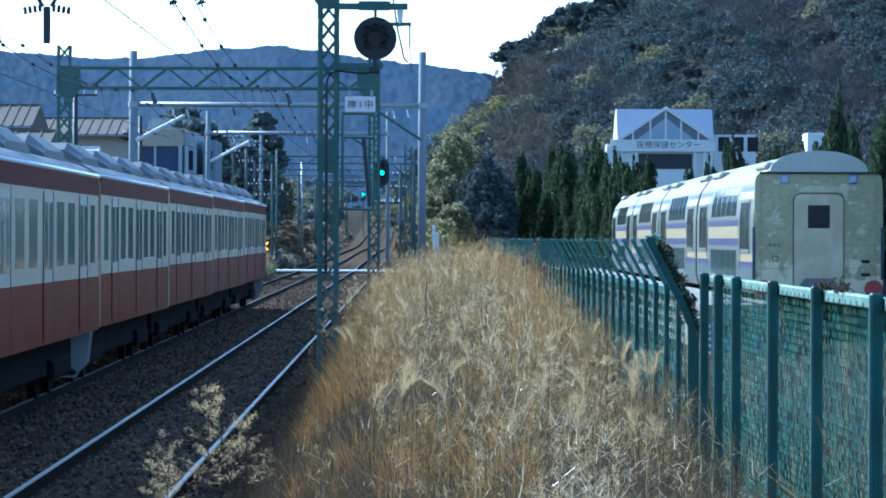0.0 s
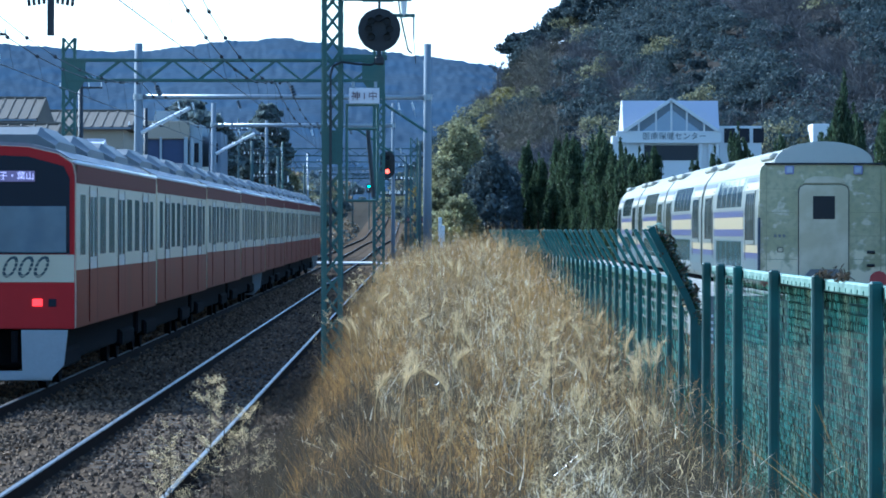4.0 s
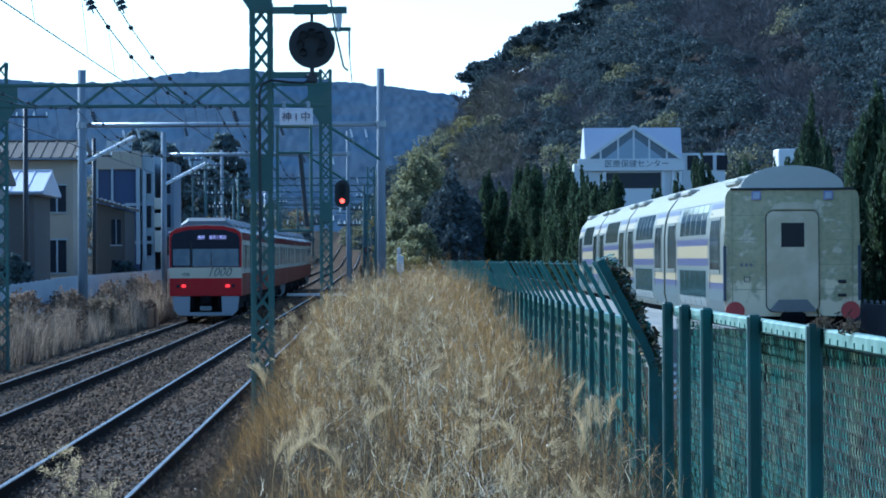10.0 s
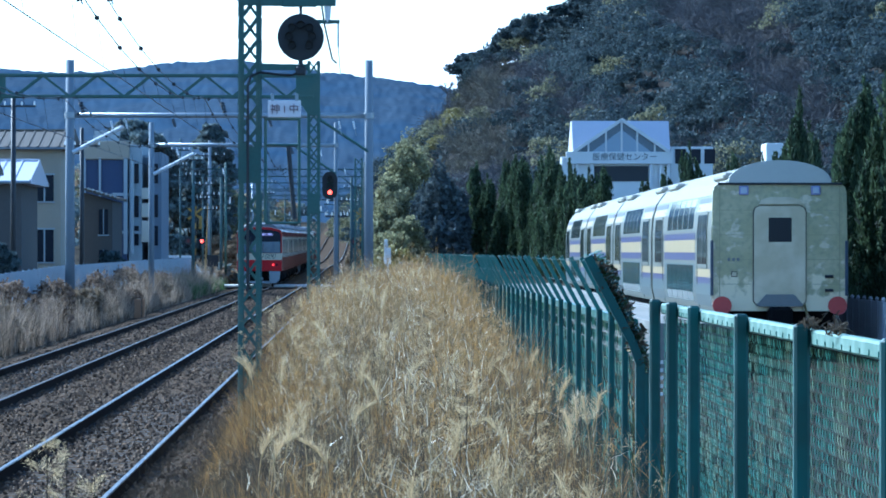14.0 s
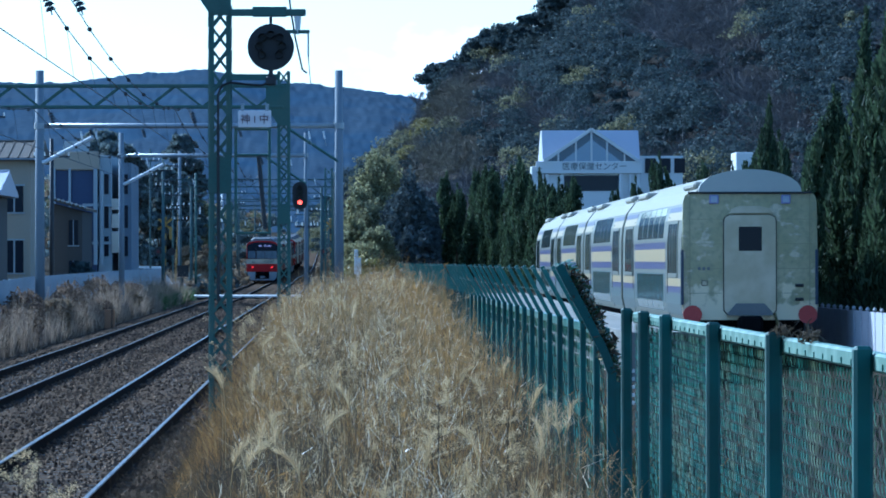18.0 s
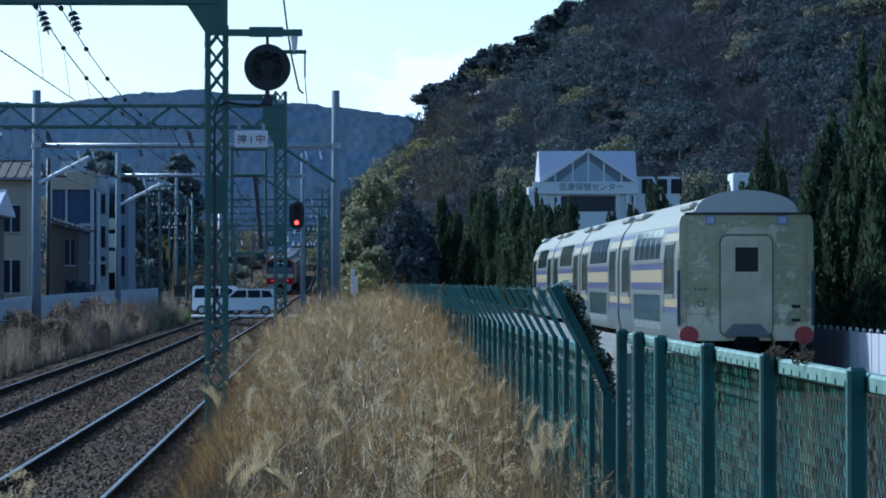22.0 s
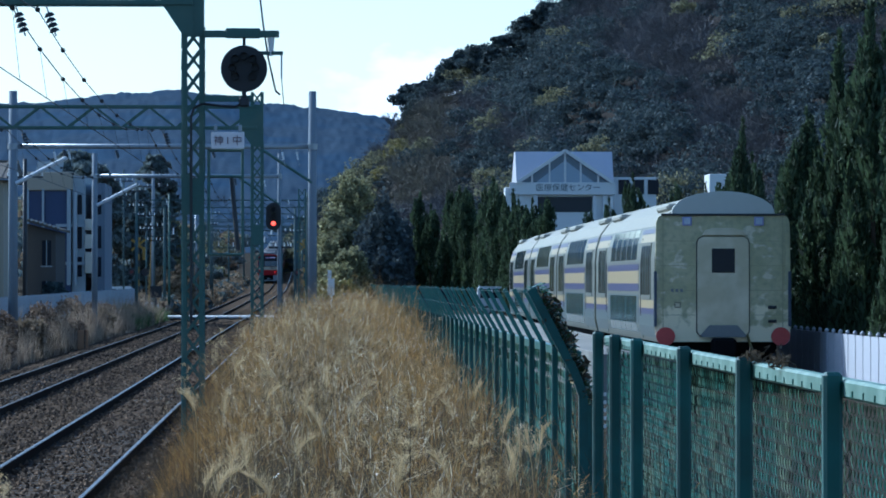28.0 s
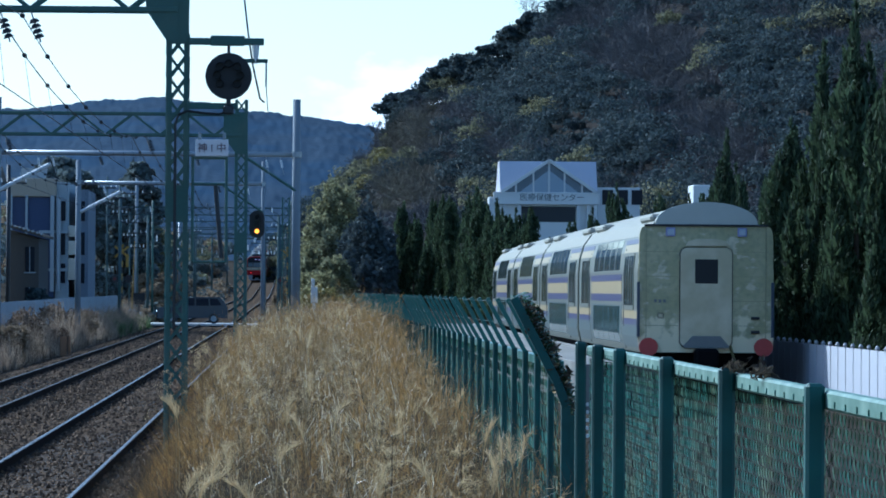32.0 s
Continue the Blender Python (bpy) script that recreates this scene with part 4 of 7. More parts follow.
# ---- overhead line structures ----
def lattice(root, x, y, z0, z1, w=0.28, d=0.28, plates=()):
    """A green lattice column: four angles, crossed lacing on each face, gusset plates."""
    for sx in (-1, 1):
        for sy in (-1, 1):
            cx, cy = x + sx * (w / 2 - 0.03), y + sy * (d / 2 - 0.03)
            part("leg", Geo().box(cx - 0.03, cx + 0.03, cy - 0.03, cy + 0.03, z0, z1, 0.006), "gantry", root)
    n = int((z1 - z0) / (w * 1.0))
    for k in range(n):
        a, b = z0 + (z1 - z0) * k / n, z0 + (z1 - z0) * (k + 1) / n
        skip = any(lo < (a + b) / 2 < hi for lo, hi in plates)
        if skip:
            continue
        for yy in (y - d / 2, y + d / 2):
            part("lacing", Geo().bar((x - w / 2 + 0.03, yy, a), (x + w / 2 - 0.03, yy, b), 0.035, 0.01), "gantry", root)
            part("lacing", Geo().bar((x + w / 2 - 0.03, yy + 0.011, a), (x - w / 2 + 0.03, yy + 0.011, b), 0.035, 0.01), "gantry", root)
        for xx in (x - w / 2, x + w / 2):
            part("lacing", Geo().bar((xx, y - d / 2 + 0.03, a), (xx, y + d / 2 - 0.03, b), 0.035, 0.01), "gantry", root)
    for lo, hi in plates:
        part("gusset_plate", Geo().box(x - w / 2 - 0.01, x + w / 2 + 0.01, y - d / 2 - 0.012, y - d / 2, lo, hi), "gantry", root)


def truss(root, x0, x1, y, z0, z1):
    """Beam of two chords each side, with zigzag web."""
    for yy in (y - 0.16, y + 0.16):
        for z in (z0, z1):
            part("chord", Geo().box(x0, x1, yy - 0.03, yy + 0.03, z - 0.035, z + 0.035, 0.006), "gantry", root)
        n = int((x1 - x0) / 0.62)
        for k in range(n):
            a, b = x0 + (x1 - x0) * k / n, x0 + (x1 - x0) * (k + 1) / n
            za, zb = (z0, z1) if k % 2 else (z1, z0)
            part("web_bar", Geo().bar((a, yy, za), (b, yy, zb), 0.05, 0.012), "gantry", root)


def gantry_lattice(y, xl, xr, zbeam, label):
    root = thing("catenary_gantry", pose(0, 0, 0), label, "gantry", "overhead line gantries")
    zr, zl = float(ground_z(xr, y)), float(ground_z(xl, y))
    top = zbeam + 0.55
    lattice(root, xr, y, zr, top + 0.3, plates=[(zbeam - 2.78, zbeam - 2.3), (zbeam - 0.45, top)])
    lattice(root, xl, y, zl, top + 0.5, w=0.34, plates=[(zbeam - 0.25, top)])
    truss(root, xl, xr, y, zbeam, zbeam + 0.5)
    for x, s in ((xr, -1), (xl, 1)):
        part("knee_plate", Geo().prism([(x, zbeam - 0.45), (x + s * 0.14, zbeam - 0.42), (x + s * 0.42, zbeam), (x + s * 0.42, zbeam + 0.5), (x, zbeam + 0.5)], y - 0.17, y - 0.158), "gantry", root)
    return root


def gantry_pipe(y, xl, xr, zbeam, ztop, label, thick=(0.175, 0.165)):
    """Concrete poles with a galvanised pipe beam and raking struts."""
    root = thing("pole_gantry", pose(0, 0, 0), label, "gantry", "overhead line gantries")
    for x, r in zip((xl, xr), thick):
        part("concrete_pole", Geo().tube((x, y, float(ground_z(x, y)) - 0.3), (x, y, ztop), r, r * 0.82, n=14), "concrete", root, smooth=True)
        part("pole_band", Geo().tube((x, y, zbeam - 0.1), (x, y, zbeam + 0.1), r + 0.008, n=12), "galv", root)
    part("beam", Geo().tube((xl, y, zbeam), (xr, y, zbeam), 0.09, n=10), "galv", root, smooth=True)
    part("strut", Geo().tube((xl + 0.1, y - 0.1, zbeam - 1.28), (xl + 1.85, y - 0.1, zbeam - 0.38), 0.075, n=10), "brightgalv", root)
    part("strut", Geo().tube((xr, y - 0.1, zbeam - 1.25), (xr - 1.75, y - 0.1, zbeam - 0.1), 0.05, n=8), "gantry", root)
    return root


def insulator(at, drop=0.45, label="white porcelain insulator string on a steel hanger", m="porcelain", r=0.06):
    root = thing("insulator", at, label, "insulator", "line insulators")
    part("hanger", Geo().tube((0, 0, 0), (0, 0, -drop), 0.012, n=6), "galv", root)
    for k in range(4):
        z = -0.1 - 0.07 * k
        part("disc", Geo().tube((0, 0, z), (0, 0, z - 0.05), r * 0.6, r, n=10), m, root)
    return root


def repeater_signal(x, y, z):
    root = thing("repeater_signal", pose(x, y, z), "round black repeater signal hung beside a lattice mast", "signal")
    part("backplate", Geo().tube((0, 0, 0), (0, 0.05, 0), 0.305, n=40), "black", root)
    part("rim", Geo().tube((0, 0.05, 0), (0, 0.12, 0), 0.29, 0.27, n=40), "dark", root)
    for a in (45, 135, 225, 315, 0, 180, 90):
        r = 0.16 if a % 90 else 0.15
        c = (r * math.cos(radians(a)), r * math.sin(radians(a)))
        lens = part("lens", Geo().tube((c[0], -0.012, c[1]), (c[0], 0.0, c[1]), 0.042, n=14), "black", root)
        part("visor", Geo().tube((c[0], -0.09, c[1] + 0.012), (c[0], 0, c[1] + 0.012), 0.05, n=12, caps=False), "black", root)
    part("bracket", Geo().box(-0.03, 0.03, 0.0, 0.06, -0.46, -0.3, 0.006), "dark", root)
    part("junction_box", Geo().box(-0.07, 0.07, -0.02, 0.1, -0.5, -0.38, 0.02), "dark", root)
    part("hanger", Geo().tube((0, 0.03, 0.3), (0, 0.03, 0.47), 0.02, n=8), "dark", root)
    return root


M["plateink"] = mat("plate_lettering", (0.1, 0.05, 0.07), 0.6, var=0.1)


def route_plate(x, y, z):
    root = thing("signal_name_plate", pose(x, y, z), "white plate with three dark red characters on a signal mast", "sign")
    part("plate", Geo().box(-0.215, 0.215, 0, 0.012, -0.11, 0.11, 0.01), "signwhite", root)
    for dx in (-0.16, 0.16):
        part("clip", Geo().box(dx - 0.022, dx + 0.022, 0.0, 0.02, 0.1, 0.2, 0.004), "galv", root)
    letters("characters", "神 I 中", 0.135, pose(0, -0.006, -0.01, 90), "plateink", root, "dark red characters")
    return root


def block_signal(x, y, z):
    """Three-aspect signal; its shutters are added so that one lamp shows at a time."""
    root = thing("block_signal", pose(x, y, z), "three-lamp railway signal with an oval black backplate", "signal")
    prof = [(0.33 * math.cos(a), 0.28 + 0.33 * math.sin(a)) for a in np.linspace(0, math.pi, 14)] + [(0.33 * math.cos(a), -0.28 + 0.33 * math.sin(a)) for a in np.linspace(math.pi, 2 * math.pi, 14)]
    part("backplate", Geo().prism(prof, 0.02, 0.06), "black", root)
    part("housing", Geo().box(-0.15, 0.15, 0.06, 0.35, -0.5, 0.5, 0.03), "black", root)
    flaps = {}
    for name, dz, m in (("yellow", 0.3, "yellowlamp"), ("red", -0.3, "redlamp"), ("green", 0.0, "greenlamp")):
        if name == "yellow":
            part("lamp", Geo().tube((0, 0.0, dz), (0, 0.02, dz), 0.095, n=20), "glass", root, "unlit signal lamp")
            part("visor", Geo().tube((0, -0.25, dz + 0.03), (0, 0.02, dz + 0.03), 0.13, n=16, caps=False), "black", root)
            part("lamp", Geo().tube((0, 0.004, -0.3), (0, 0.02, -0.3), 0.095, n=20), m, root, "yellow signal lamp")
            continue
        lamp = part("lamp", Geo().tube((0, -0.012, 0), (0, -0.002, 0), 0.097, n=20), m, root, name + " signal lamp", at=pose(0, 0, dz))
        if name == "red":
            flaps["red_glass"] = lamp
        part("visor", Geo().tube((0, -0.25, dz + 0.03), (0, 0.02, dz + 0.03), 0.13, n=16, caps=False), "black", root)
        flaps[name] = part("shutter", Geo().tube((0, -0.006, 0), (0, 0.006, 0), 0.125, n=16), "black", root, at=pose(0, -0.02, dz))
    return root, flaps


G1, G2, G3, G4 = 52.0, 94.0, 136.0, 174.0
gantry_lattice(G1, -9.3, -1.58, 6.2, "green lattice portal gantry spanning two tracks")
gantry_lattice(G2, -9.05, -1.34, 6.2, "green lattice portal gantry spanning two tracks")
gantry_pipe(G3, -10.3, -0.04, 7.2, 9.1, "tall concrete poles carrying a galvanised pipe beam")
gantry_pipe(G4, -9.6, -1.5, 7.2, 8.2, "slim concrete poles carrying a galvanised pipe beam", (0.14, 0.1))


def far_gantry(y, xl, xr, zb):
    """Lattice-braced portal further along the line, its steel paled for haze."""
    root = thing("line_portal", pose(0, 0, 0), "grey-green portal further along the line, paled for haze", "gantry", "overhead line gantries")
    for x in (xl, xr):
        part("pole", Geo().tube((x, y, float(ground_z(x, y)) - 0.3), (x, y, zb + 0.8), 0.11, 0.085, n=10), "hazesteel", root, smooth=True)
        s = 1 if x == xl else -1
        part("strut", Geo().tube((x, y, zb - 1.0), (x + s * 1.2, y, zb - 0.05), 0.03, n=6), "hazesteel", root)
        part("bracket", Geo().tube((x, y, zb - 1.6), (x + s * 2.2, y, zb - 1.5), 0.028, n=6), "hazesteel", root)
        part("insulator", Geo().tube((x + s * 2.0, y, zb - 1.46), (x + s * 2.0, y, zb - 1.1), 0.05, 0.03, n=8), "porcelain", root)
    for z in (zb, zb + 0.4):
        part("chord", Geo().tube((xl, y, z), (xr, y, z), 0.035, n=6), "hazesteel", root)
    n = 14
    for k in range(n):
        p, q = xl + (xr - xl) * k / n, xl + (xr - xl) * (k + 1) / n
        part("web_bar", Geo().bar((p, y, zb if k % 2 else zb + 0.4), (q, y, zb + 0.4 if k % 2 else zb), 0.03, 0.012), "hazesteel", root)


# far steel: haze is put into this pale bluish green
M["hazesteel"] = mat("haze_paled_steel", (0.085, 0.12, 0.125), 0.8, var=0.3, grain=20, patch=1.0, tint=(0.06, 0.1, 0.09), spec=0.2)
for y, xl, xr, zb in ((215.0, -9.6, -0.3, 6.6), (258.0, -9.7, -1.2, 6.6), (305.0, -9.3, -1.3, 6.8), (355.0, -9.2, -1.0, 7.2), (420.0, -9.0, -0.8, 8.0), (500.0, -8.8, -0.6, 9.0)):
    far_gantry(y, xl, xr, zb)
repeater_signal(-0.91, G1 - 0.25, 5.33)
route_plate(-1.12, G1 - 0.3, 4.39)
signal, shutters = block_signal(-1.76, 173.4, 5.42)


def strand(points, r):
    """One unbroken wire through points that follow each other along the line."""
    g = Geo()
    for k, (x, y, z) in enumerate(points):
        g.v += [(x + r * math.cos(a), y, z + r * math.sin(a)) for a in (0.0, 1.571, 3.142, 4.712)]
        if k:
            g.f += [(4 * k - 4 + i, 4 * k - 4 + (i + 1) % 4, 4 * k + (i + 1) % 4, 4 * k + i) for i in range(4)]
    return g


def wires():
    """Contact wires, messengers and feeders."""
    spans = [-12, G1, G2, G3, G4, 215, 255, 300, 350, 420, 500, 600]
    for name, cx in TRACKS.items():
        con, mes, sec = [], [], []
        clamps, drops = [], []
        for a, b in zip(spans, spans[1:]):
            for k in range(8):
                y = a + (b - a) * k / 8
                sag = 0.55 * (1 - 4 * (k / 8) * (1 - k / 8)) + 0.4
                z, x = 5.1 + rail_z(y), cx + line_x(y)
                con.append((x - 0.43, y, z)), mes.append((x - 0.53, y, z + sag)), sec.append((x - 0.2, y, z + sag * 0.98))
                drops.append(Geo().tube((x - 0.43, y, z), (x - 0.53, y, z + sag), 0.004, n=3, caps=False))
                if a < 140:
                    clamps += [(x - 0.53, y, z + sag), (x - 0.2, y, z + sag * 0.98)]
        root = thing("overhead_line", pose(0, 0, 0), "dark catenary wire with droppers over a track", "overhead wire", "overhead lines")
        part("contact_wire", strand(con, 0.009), "dark", root), part("messenger_wire", strand(mes, 0.011), "dark", root), part("second_messenger", strand(sec, 0.009), "dark", root)
        for g in drops:
            part("dropper", g, "dark", root)
        for x, y, z in clamps:
            part("clamp", Geo().tube((x, y - 0.05, z), (x, y + 0.05, z), 0.035, n=8), "dark", root)


def mast_fittings():
    """Arms, cage and cables on the nearest gantry's mast."""
    y = G1 - 0.2
    arm = thing("bracket_arm", pose(0, 0, 0), "green steel outrigger arm on a lattice mast", "bracket")
    part("beam", Geo().box(-1.44, -0.45, y - 0.05, y + 0.05, 5.74, 5.83, 0.008), "gantry", arm)
    part("collar", Geo().box(-1.15, -0.7, y - 0.07, y + 0.07, 5.73, 5.86, 0.01), "gantry", arm)
    part("lower_arm", Geo().box(-0.72, -0.4, y - 0.03, y + 0.03, 5.51, 5.56, 0.005), "gantry", arm)
    part("drop_rod", Geo().tube((-0.42, y, 5.53), (-0.42, y, 5.2), 0.014, n=6), "galv", arm)
    part("drop_wire", Geo().tube((-0.42, y, 5.2), (-0.39, y, 4.85), 0.006, n=5), "dark", arm)
    part("side_bar", Geo().box(-1.44, -0.8, y - 0.02, y + 0.02, 4.9, 4.98, 0.005), "gantry", arm)
    for z0, z1 in ((5.83, 5.86),):
        part("pin_insulator", Geo().tube((-0.56, y, 5.74), (-0.56, y, 5.5), 0.05, 0.03, n=8), "porcelain", arm)
    cage = thing("ladder_cage", pose(0, 0, 0), "thin green steel cage frame hung under a name plate", "frame")
    for x in (-1.37, -0.93):
        part("side_rod", Geo().tube((x, y, 2.9), (x, y, 4.28), 0.02, n=8), "gantry", cage)
    for z in (2.9, 3.92, 4.26):
        part("cross_rod", Geo().tube((-1.37, y, z), (-0.93, y, z), 0.018, n=8), "gantry", cage)
    part("lean_rod", Geo().tube((-0.99, y, 2.95), (-1.07, y, 3.9), 0.03, n=8), "dark", cage)
    cab = thing("signal_cable", pose(0, 0, 0), "black cable curving from a lattice mast to a signal", "cable")
    pts = [(-1.6, 4.3), (-1.6, 4.7), (-1.56, 4.82), (-1.45, 4.87), (-1.2, 4.84), (-1.02, 4.83), (-0.93, 4.88), (-0.91, 4.95)]
    g = Geo()
    for (xa, za), (xb, zb) in zip(pts, pts[1:]):
        g.tube((xa, y - 0.05, za), (xb, y - 0.05, zb), 0.018, n=6)
    g.tube((-1.6, y - 0.05, 2.0), (-1.6, y - 0.05, 4.3), 0.022, n=6)
    part("cable", g, "black", cab)
    feed = thing("feeder_cable", pose(0, 0, 0), "black feeder cable dropping past a signal", "cable")
    pts = [(-0.76, 9.0), (-0.72, 6.4), (-0.66, 5.9), (-0.6, 5.5), (-0.5, 5.05), (-0.44, 5.0)]
    g = Geo()
    for (xa, za), (xb, zb) in zip(pts, pts[1:]):
        g.tube((xa, y + 0.2, za), (xb, y + 0.2, zb), 0.014, n=6)
    part("cable", g, "black", feed)


def v_hanger(x, y):
    root = thing("feeder_hanger", pose(x, y, 0), "dark V-shaped hanger with two strain insulators", "hanger", "feeder hangers")
    for s in (-1, 1):
        part("leg", Geo().tube((s * 0.3, 0, 6.2), (s * 0.06, 0, 5.78), 0.03, n=8), "dark", root)
        g = Geo()
        for k in range(4):
            g.tube((s * (0.08 + 0.07 * k), 0, 5.76 - 0.012 * k), (s * (0.12 + 0.07 * k), 0, 5.755 - 0.012 * k), 0.055, n=10)
        part("strain_insulator", g, "dark", root)
    part("drop_bar", Geo().box(-0.05, 0.05, -0.03, 0.03, 5.25, 5.78, 0.01), "dark", root)


def hangers():
    """Insulators under the portal beams."""
    for y, xs in ((G1, (-3.9, -3.5, -7.0)), (G2, (-3.55, -6.9)), (G3, (-3.5, -6.8, -8.6)), (G4, (-3.5, -6.8))):
        zb = 6.2 if y < 100 else 7.2
        for x in xs:
            insulator(pose(x, y - 0.1, zb - 0.04, 0, -18, 0), 0.42, "dark insulator string under a gantry beam", "dark", 0.075)
    for y, xs in ((G3, (-1.1, -0.6, -8.9, -8.4)), (G4, (-2.2, -5.2, -8.5)), (215, (-1.4, -8.0))):
        zb = 7.1
        for x in xs:
            insulator(pose(x, y - 0.2, zb, 0, -12, 0), 0.6, "white rod insulator hanging under a beam", "porcelain", 0.045)


def distant_signal(x, y, z):
    """Small two-lamp signal far up the line; an added cover hides one lamp or the other."""
    root = thing("distant_signal", pose(x, y, z), "small far signal with a green and a red lamp", "signal")
    part("pole", Geo().tube((0, 0.1, -6.0), (0, 0.1, 0.5), 0.07, n=8), "hazesteel", root)
    part("backplate", Geo().box(-0.3, 0.3, 0.0, 0.06, -0.6, 0.6, 0.02), "black", root)
    part("lamp", Geo().tube((0, -0.02, 0.28), (0, 0.0, 0.28), 0.17, n=16), "greenlamp", root, "green signal lamp")
    part("lamp", Geo().tube((0, -0.02, -0.28), (0, 0.0, -0.28), 0.17, n=16), "redlamp", root, "red signal lamp")
    return part("shutter", Geo().box(-0.2, 0.2, -0.006, 0.006, -0.24, 0.24, 0.002), "black", root, at=pose(0, -0.05, -0.28))


far_shutter = distant_signal(-6.95, 520, 8.0)
mast_fittings()
v_hanger(-5.6, G1)
hangers()
wires()
fence_near()
fence_far()
end_panel()
fence_vine()


# ---- trains ----
def band(prof_x, z0, z1, y0, y1, t=0.006):
    """A skin on both sides of a car body."""
    g = Geo()
    for s in (-1, 1):
        a, b = sorted((s * prof_x, s * (prof_x + t)))
        g.box(a, b, y0, y1, z0, z1)
    return g


METRO_L = 17.6
METRO_PROF = [(-1.4, 0.95), (-1.4, 3.2), (-1.36, 3.38), (-1.15, 3.52), (-0.7, 3.62), (0, 3.65), (0.7, 3.62), (1.15, 3.52), (1.36, 3.38), (1.4, 3.2), (1.4, 0.95)]


def cab_face(root, y, s):
    """A driver's end at y, facing along s (-1 or 1)."""
    def box(name, x0, x1, d0, d1, z0, z1, m, label="", c=0.01, parent=root):
        a, b = sorted((y + s * d0, y + s * d1))
        x0, x1 = sorted((-s * x0, -s * x1))
        return part(name, Geo().box(x0, x1, a, b, z0, z1, c), m, parent, label)
    prof = [(x * 0.985, z - 0.01) for x, z in METRO_PROF]
    a, b = sorted((y, y + s * 0.1))
    part("face_rim", Geo().prism(prof, a, b), "kred", root, "glossy red end frame")
    mask = [(-1.31, 2.04), (-1.31, 3.15), (-1.22, 3.33), (-0.7, 3.47), (0, 3.5), (0.7, 3.47), (1.22, 3.33), (1.31, 3.15), (1.31, 2.04)]
    a, b = sorted((y + s * 0.1, y + s * 0.125))
    part("black_mask", Geo().prism(mask, a, b), "glass", root, "black glazed front")
    box("windscreen", -0.5, 1.26, 0.125, 0.135, 2.06, 2.74, "screen")
    box("door_window", -1.24, -0.6, 0.125, 0.135, 2.1, 2.74, "screen")
    box("wiper", 0.2, 0.24, 0.135, 0.15, 2.06, 2.6, "dark")
    box("pillar", -0.57, -0.52, 0.125, 0.145, 2.04, 3.05, "black")
    box("destination_display", -0.3, -0.02, 0.125, 0.14, 3.1, 3.26, "dispback")
    box("destination_display", 0.14, 0.8, 0.125, 0.14, 3.1, 3.26, "dispback")
    if s < 0:
        letters("route_words", "急行", 0.14, pose(-0.16, y - 0.146, 3.18, 90), "display", root)
        letters("station_words", "逗子・葉山", 0.13, pose(0.47, y - 0.146, 3.18, 90), "display", root)
    box("white_band", -1.38, 1.38, 0.1, 0.118, 1.62, 2.03, "kivory")
    if s < 0:
        letters("class_number", "1000", 0.46, pose(0.5, y - 0.124, 1.83, 90), "ink", root, "dark slanted class number", 0.35)
        for k in range(4):
            box("number_stripe", 0.0, 1.1, 0.124, 0.129, 1.71 + 0.065 * k, 1.722 + 0.065 * k, "kivory", c=0)
        letters("unit_number", "408", 0.21, pose(-0.78, y - 0.124, 1.76, 90), "ink", root, "", 0.3)
    box("red_panel", -1.38, 1.38, 0.1, 0.115, 0.94, 1.62, "kred")
    for x in (-0.84, 0.84):
        box("tail_lamp", x - 0.075, x + 0.075, 0.115, 0.135, 1.27, 1.38, "taillamp" if s < 0 else "glass")
        box("marker_lamp", x * 1.26 - 0.06, x * 1.26 + 0.06, 0.115, 0.13, 1.26, 1.38, "glass")
    for x in (-1, 1):
        part("skirt", Geo().prism([(0.62 * x, 0.22), (0.6 * x, 0.92), (1.28 * x, 0.92), (1.22 * x, 0.4), (1.05 * x, 0.22)], min(y, y + s * 0.12), max(y, y + s * 0.12)), "kskirt", root)
        part("brace_pipe", Geo().tube((x * 0.5, y + s * 0.1, 0.45), (x * 0.5, y + s * 0.1, 0.9), 0.05, n=8), "under", root)
    box("skirt_bar", -1.05, 1.05, 0.0, 0.1, 0.18, 0.32, "kskirt")
    box("coupler", -0.2, 0.2, 0.0, 0.4, 0.6, 0.95, "under", c=0.05)
    box("coupler_box", -0.22, 0.22, 0.05, 0.2, 0.38, 0.55, "kskirt", c=0.03)


M["screen"] = mat("windscreen", (0.13, 0.19, 0.25), 0.15, var=0.6, grain=2.0, patch=1.6, tint=(0.06, 0.1, 0.15))
M["dispback"] = mat("display_panel", (0.05, 0.04, 0.1), 0.3, emit=(0.25, 0.2, 0.4), power=0.15)
M["acgrey"] = mat("air_conditioner_grey", (0.13, 0.14, 0.15), 0.6, var=0.3, grain=10, patch=0.6)
# highlight along the roof edge is put into this white
M["rimwhite"] = mat("gutter_highlight_white", (0.72, 0.74, 0.76), 0.3, 0.3, var=0.08)
M["doorgrey"] = mat("door_ivory", (0.5, 0.49, 0.44), 0.35, var=0.12, grain=8)
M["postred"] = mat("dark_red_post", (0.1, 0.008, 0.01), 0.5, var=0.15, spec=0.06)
# pale grey-green stands in for reflections in the train's panes
M["doorglass"] = mat("door_glass", (0.2, 0.24, 0.235), 0.1, var=0.3, grain=3, patch=1.2, tint=(0.12, 0.15, 0.15))
M["windark"] = mat("window_glass", (0.035, 0.055, 0.055), 0.06, var=0.2, grain=2)


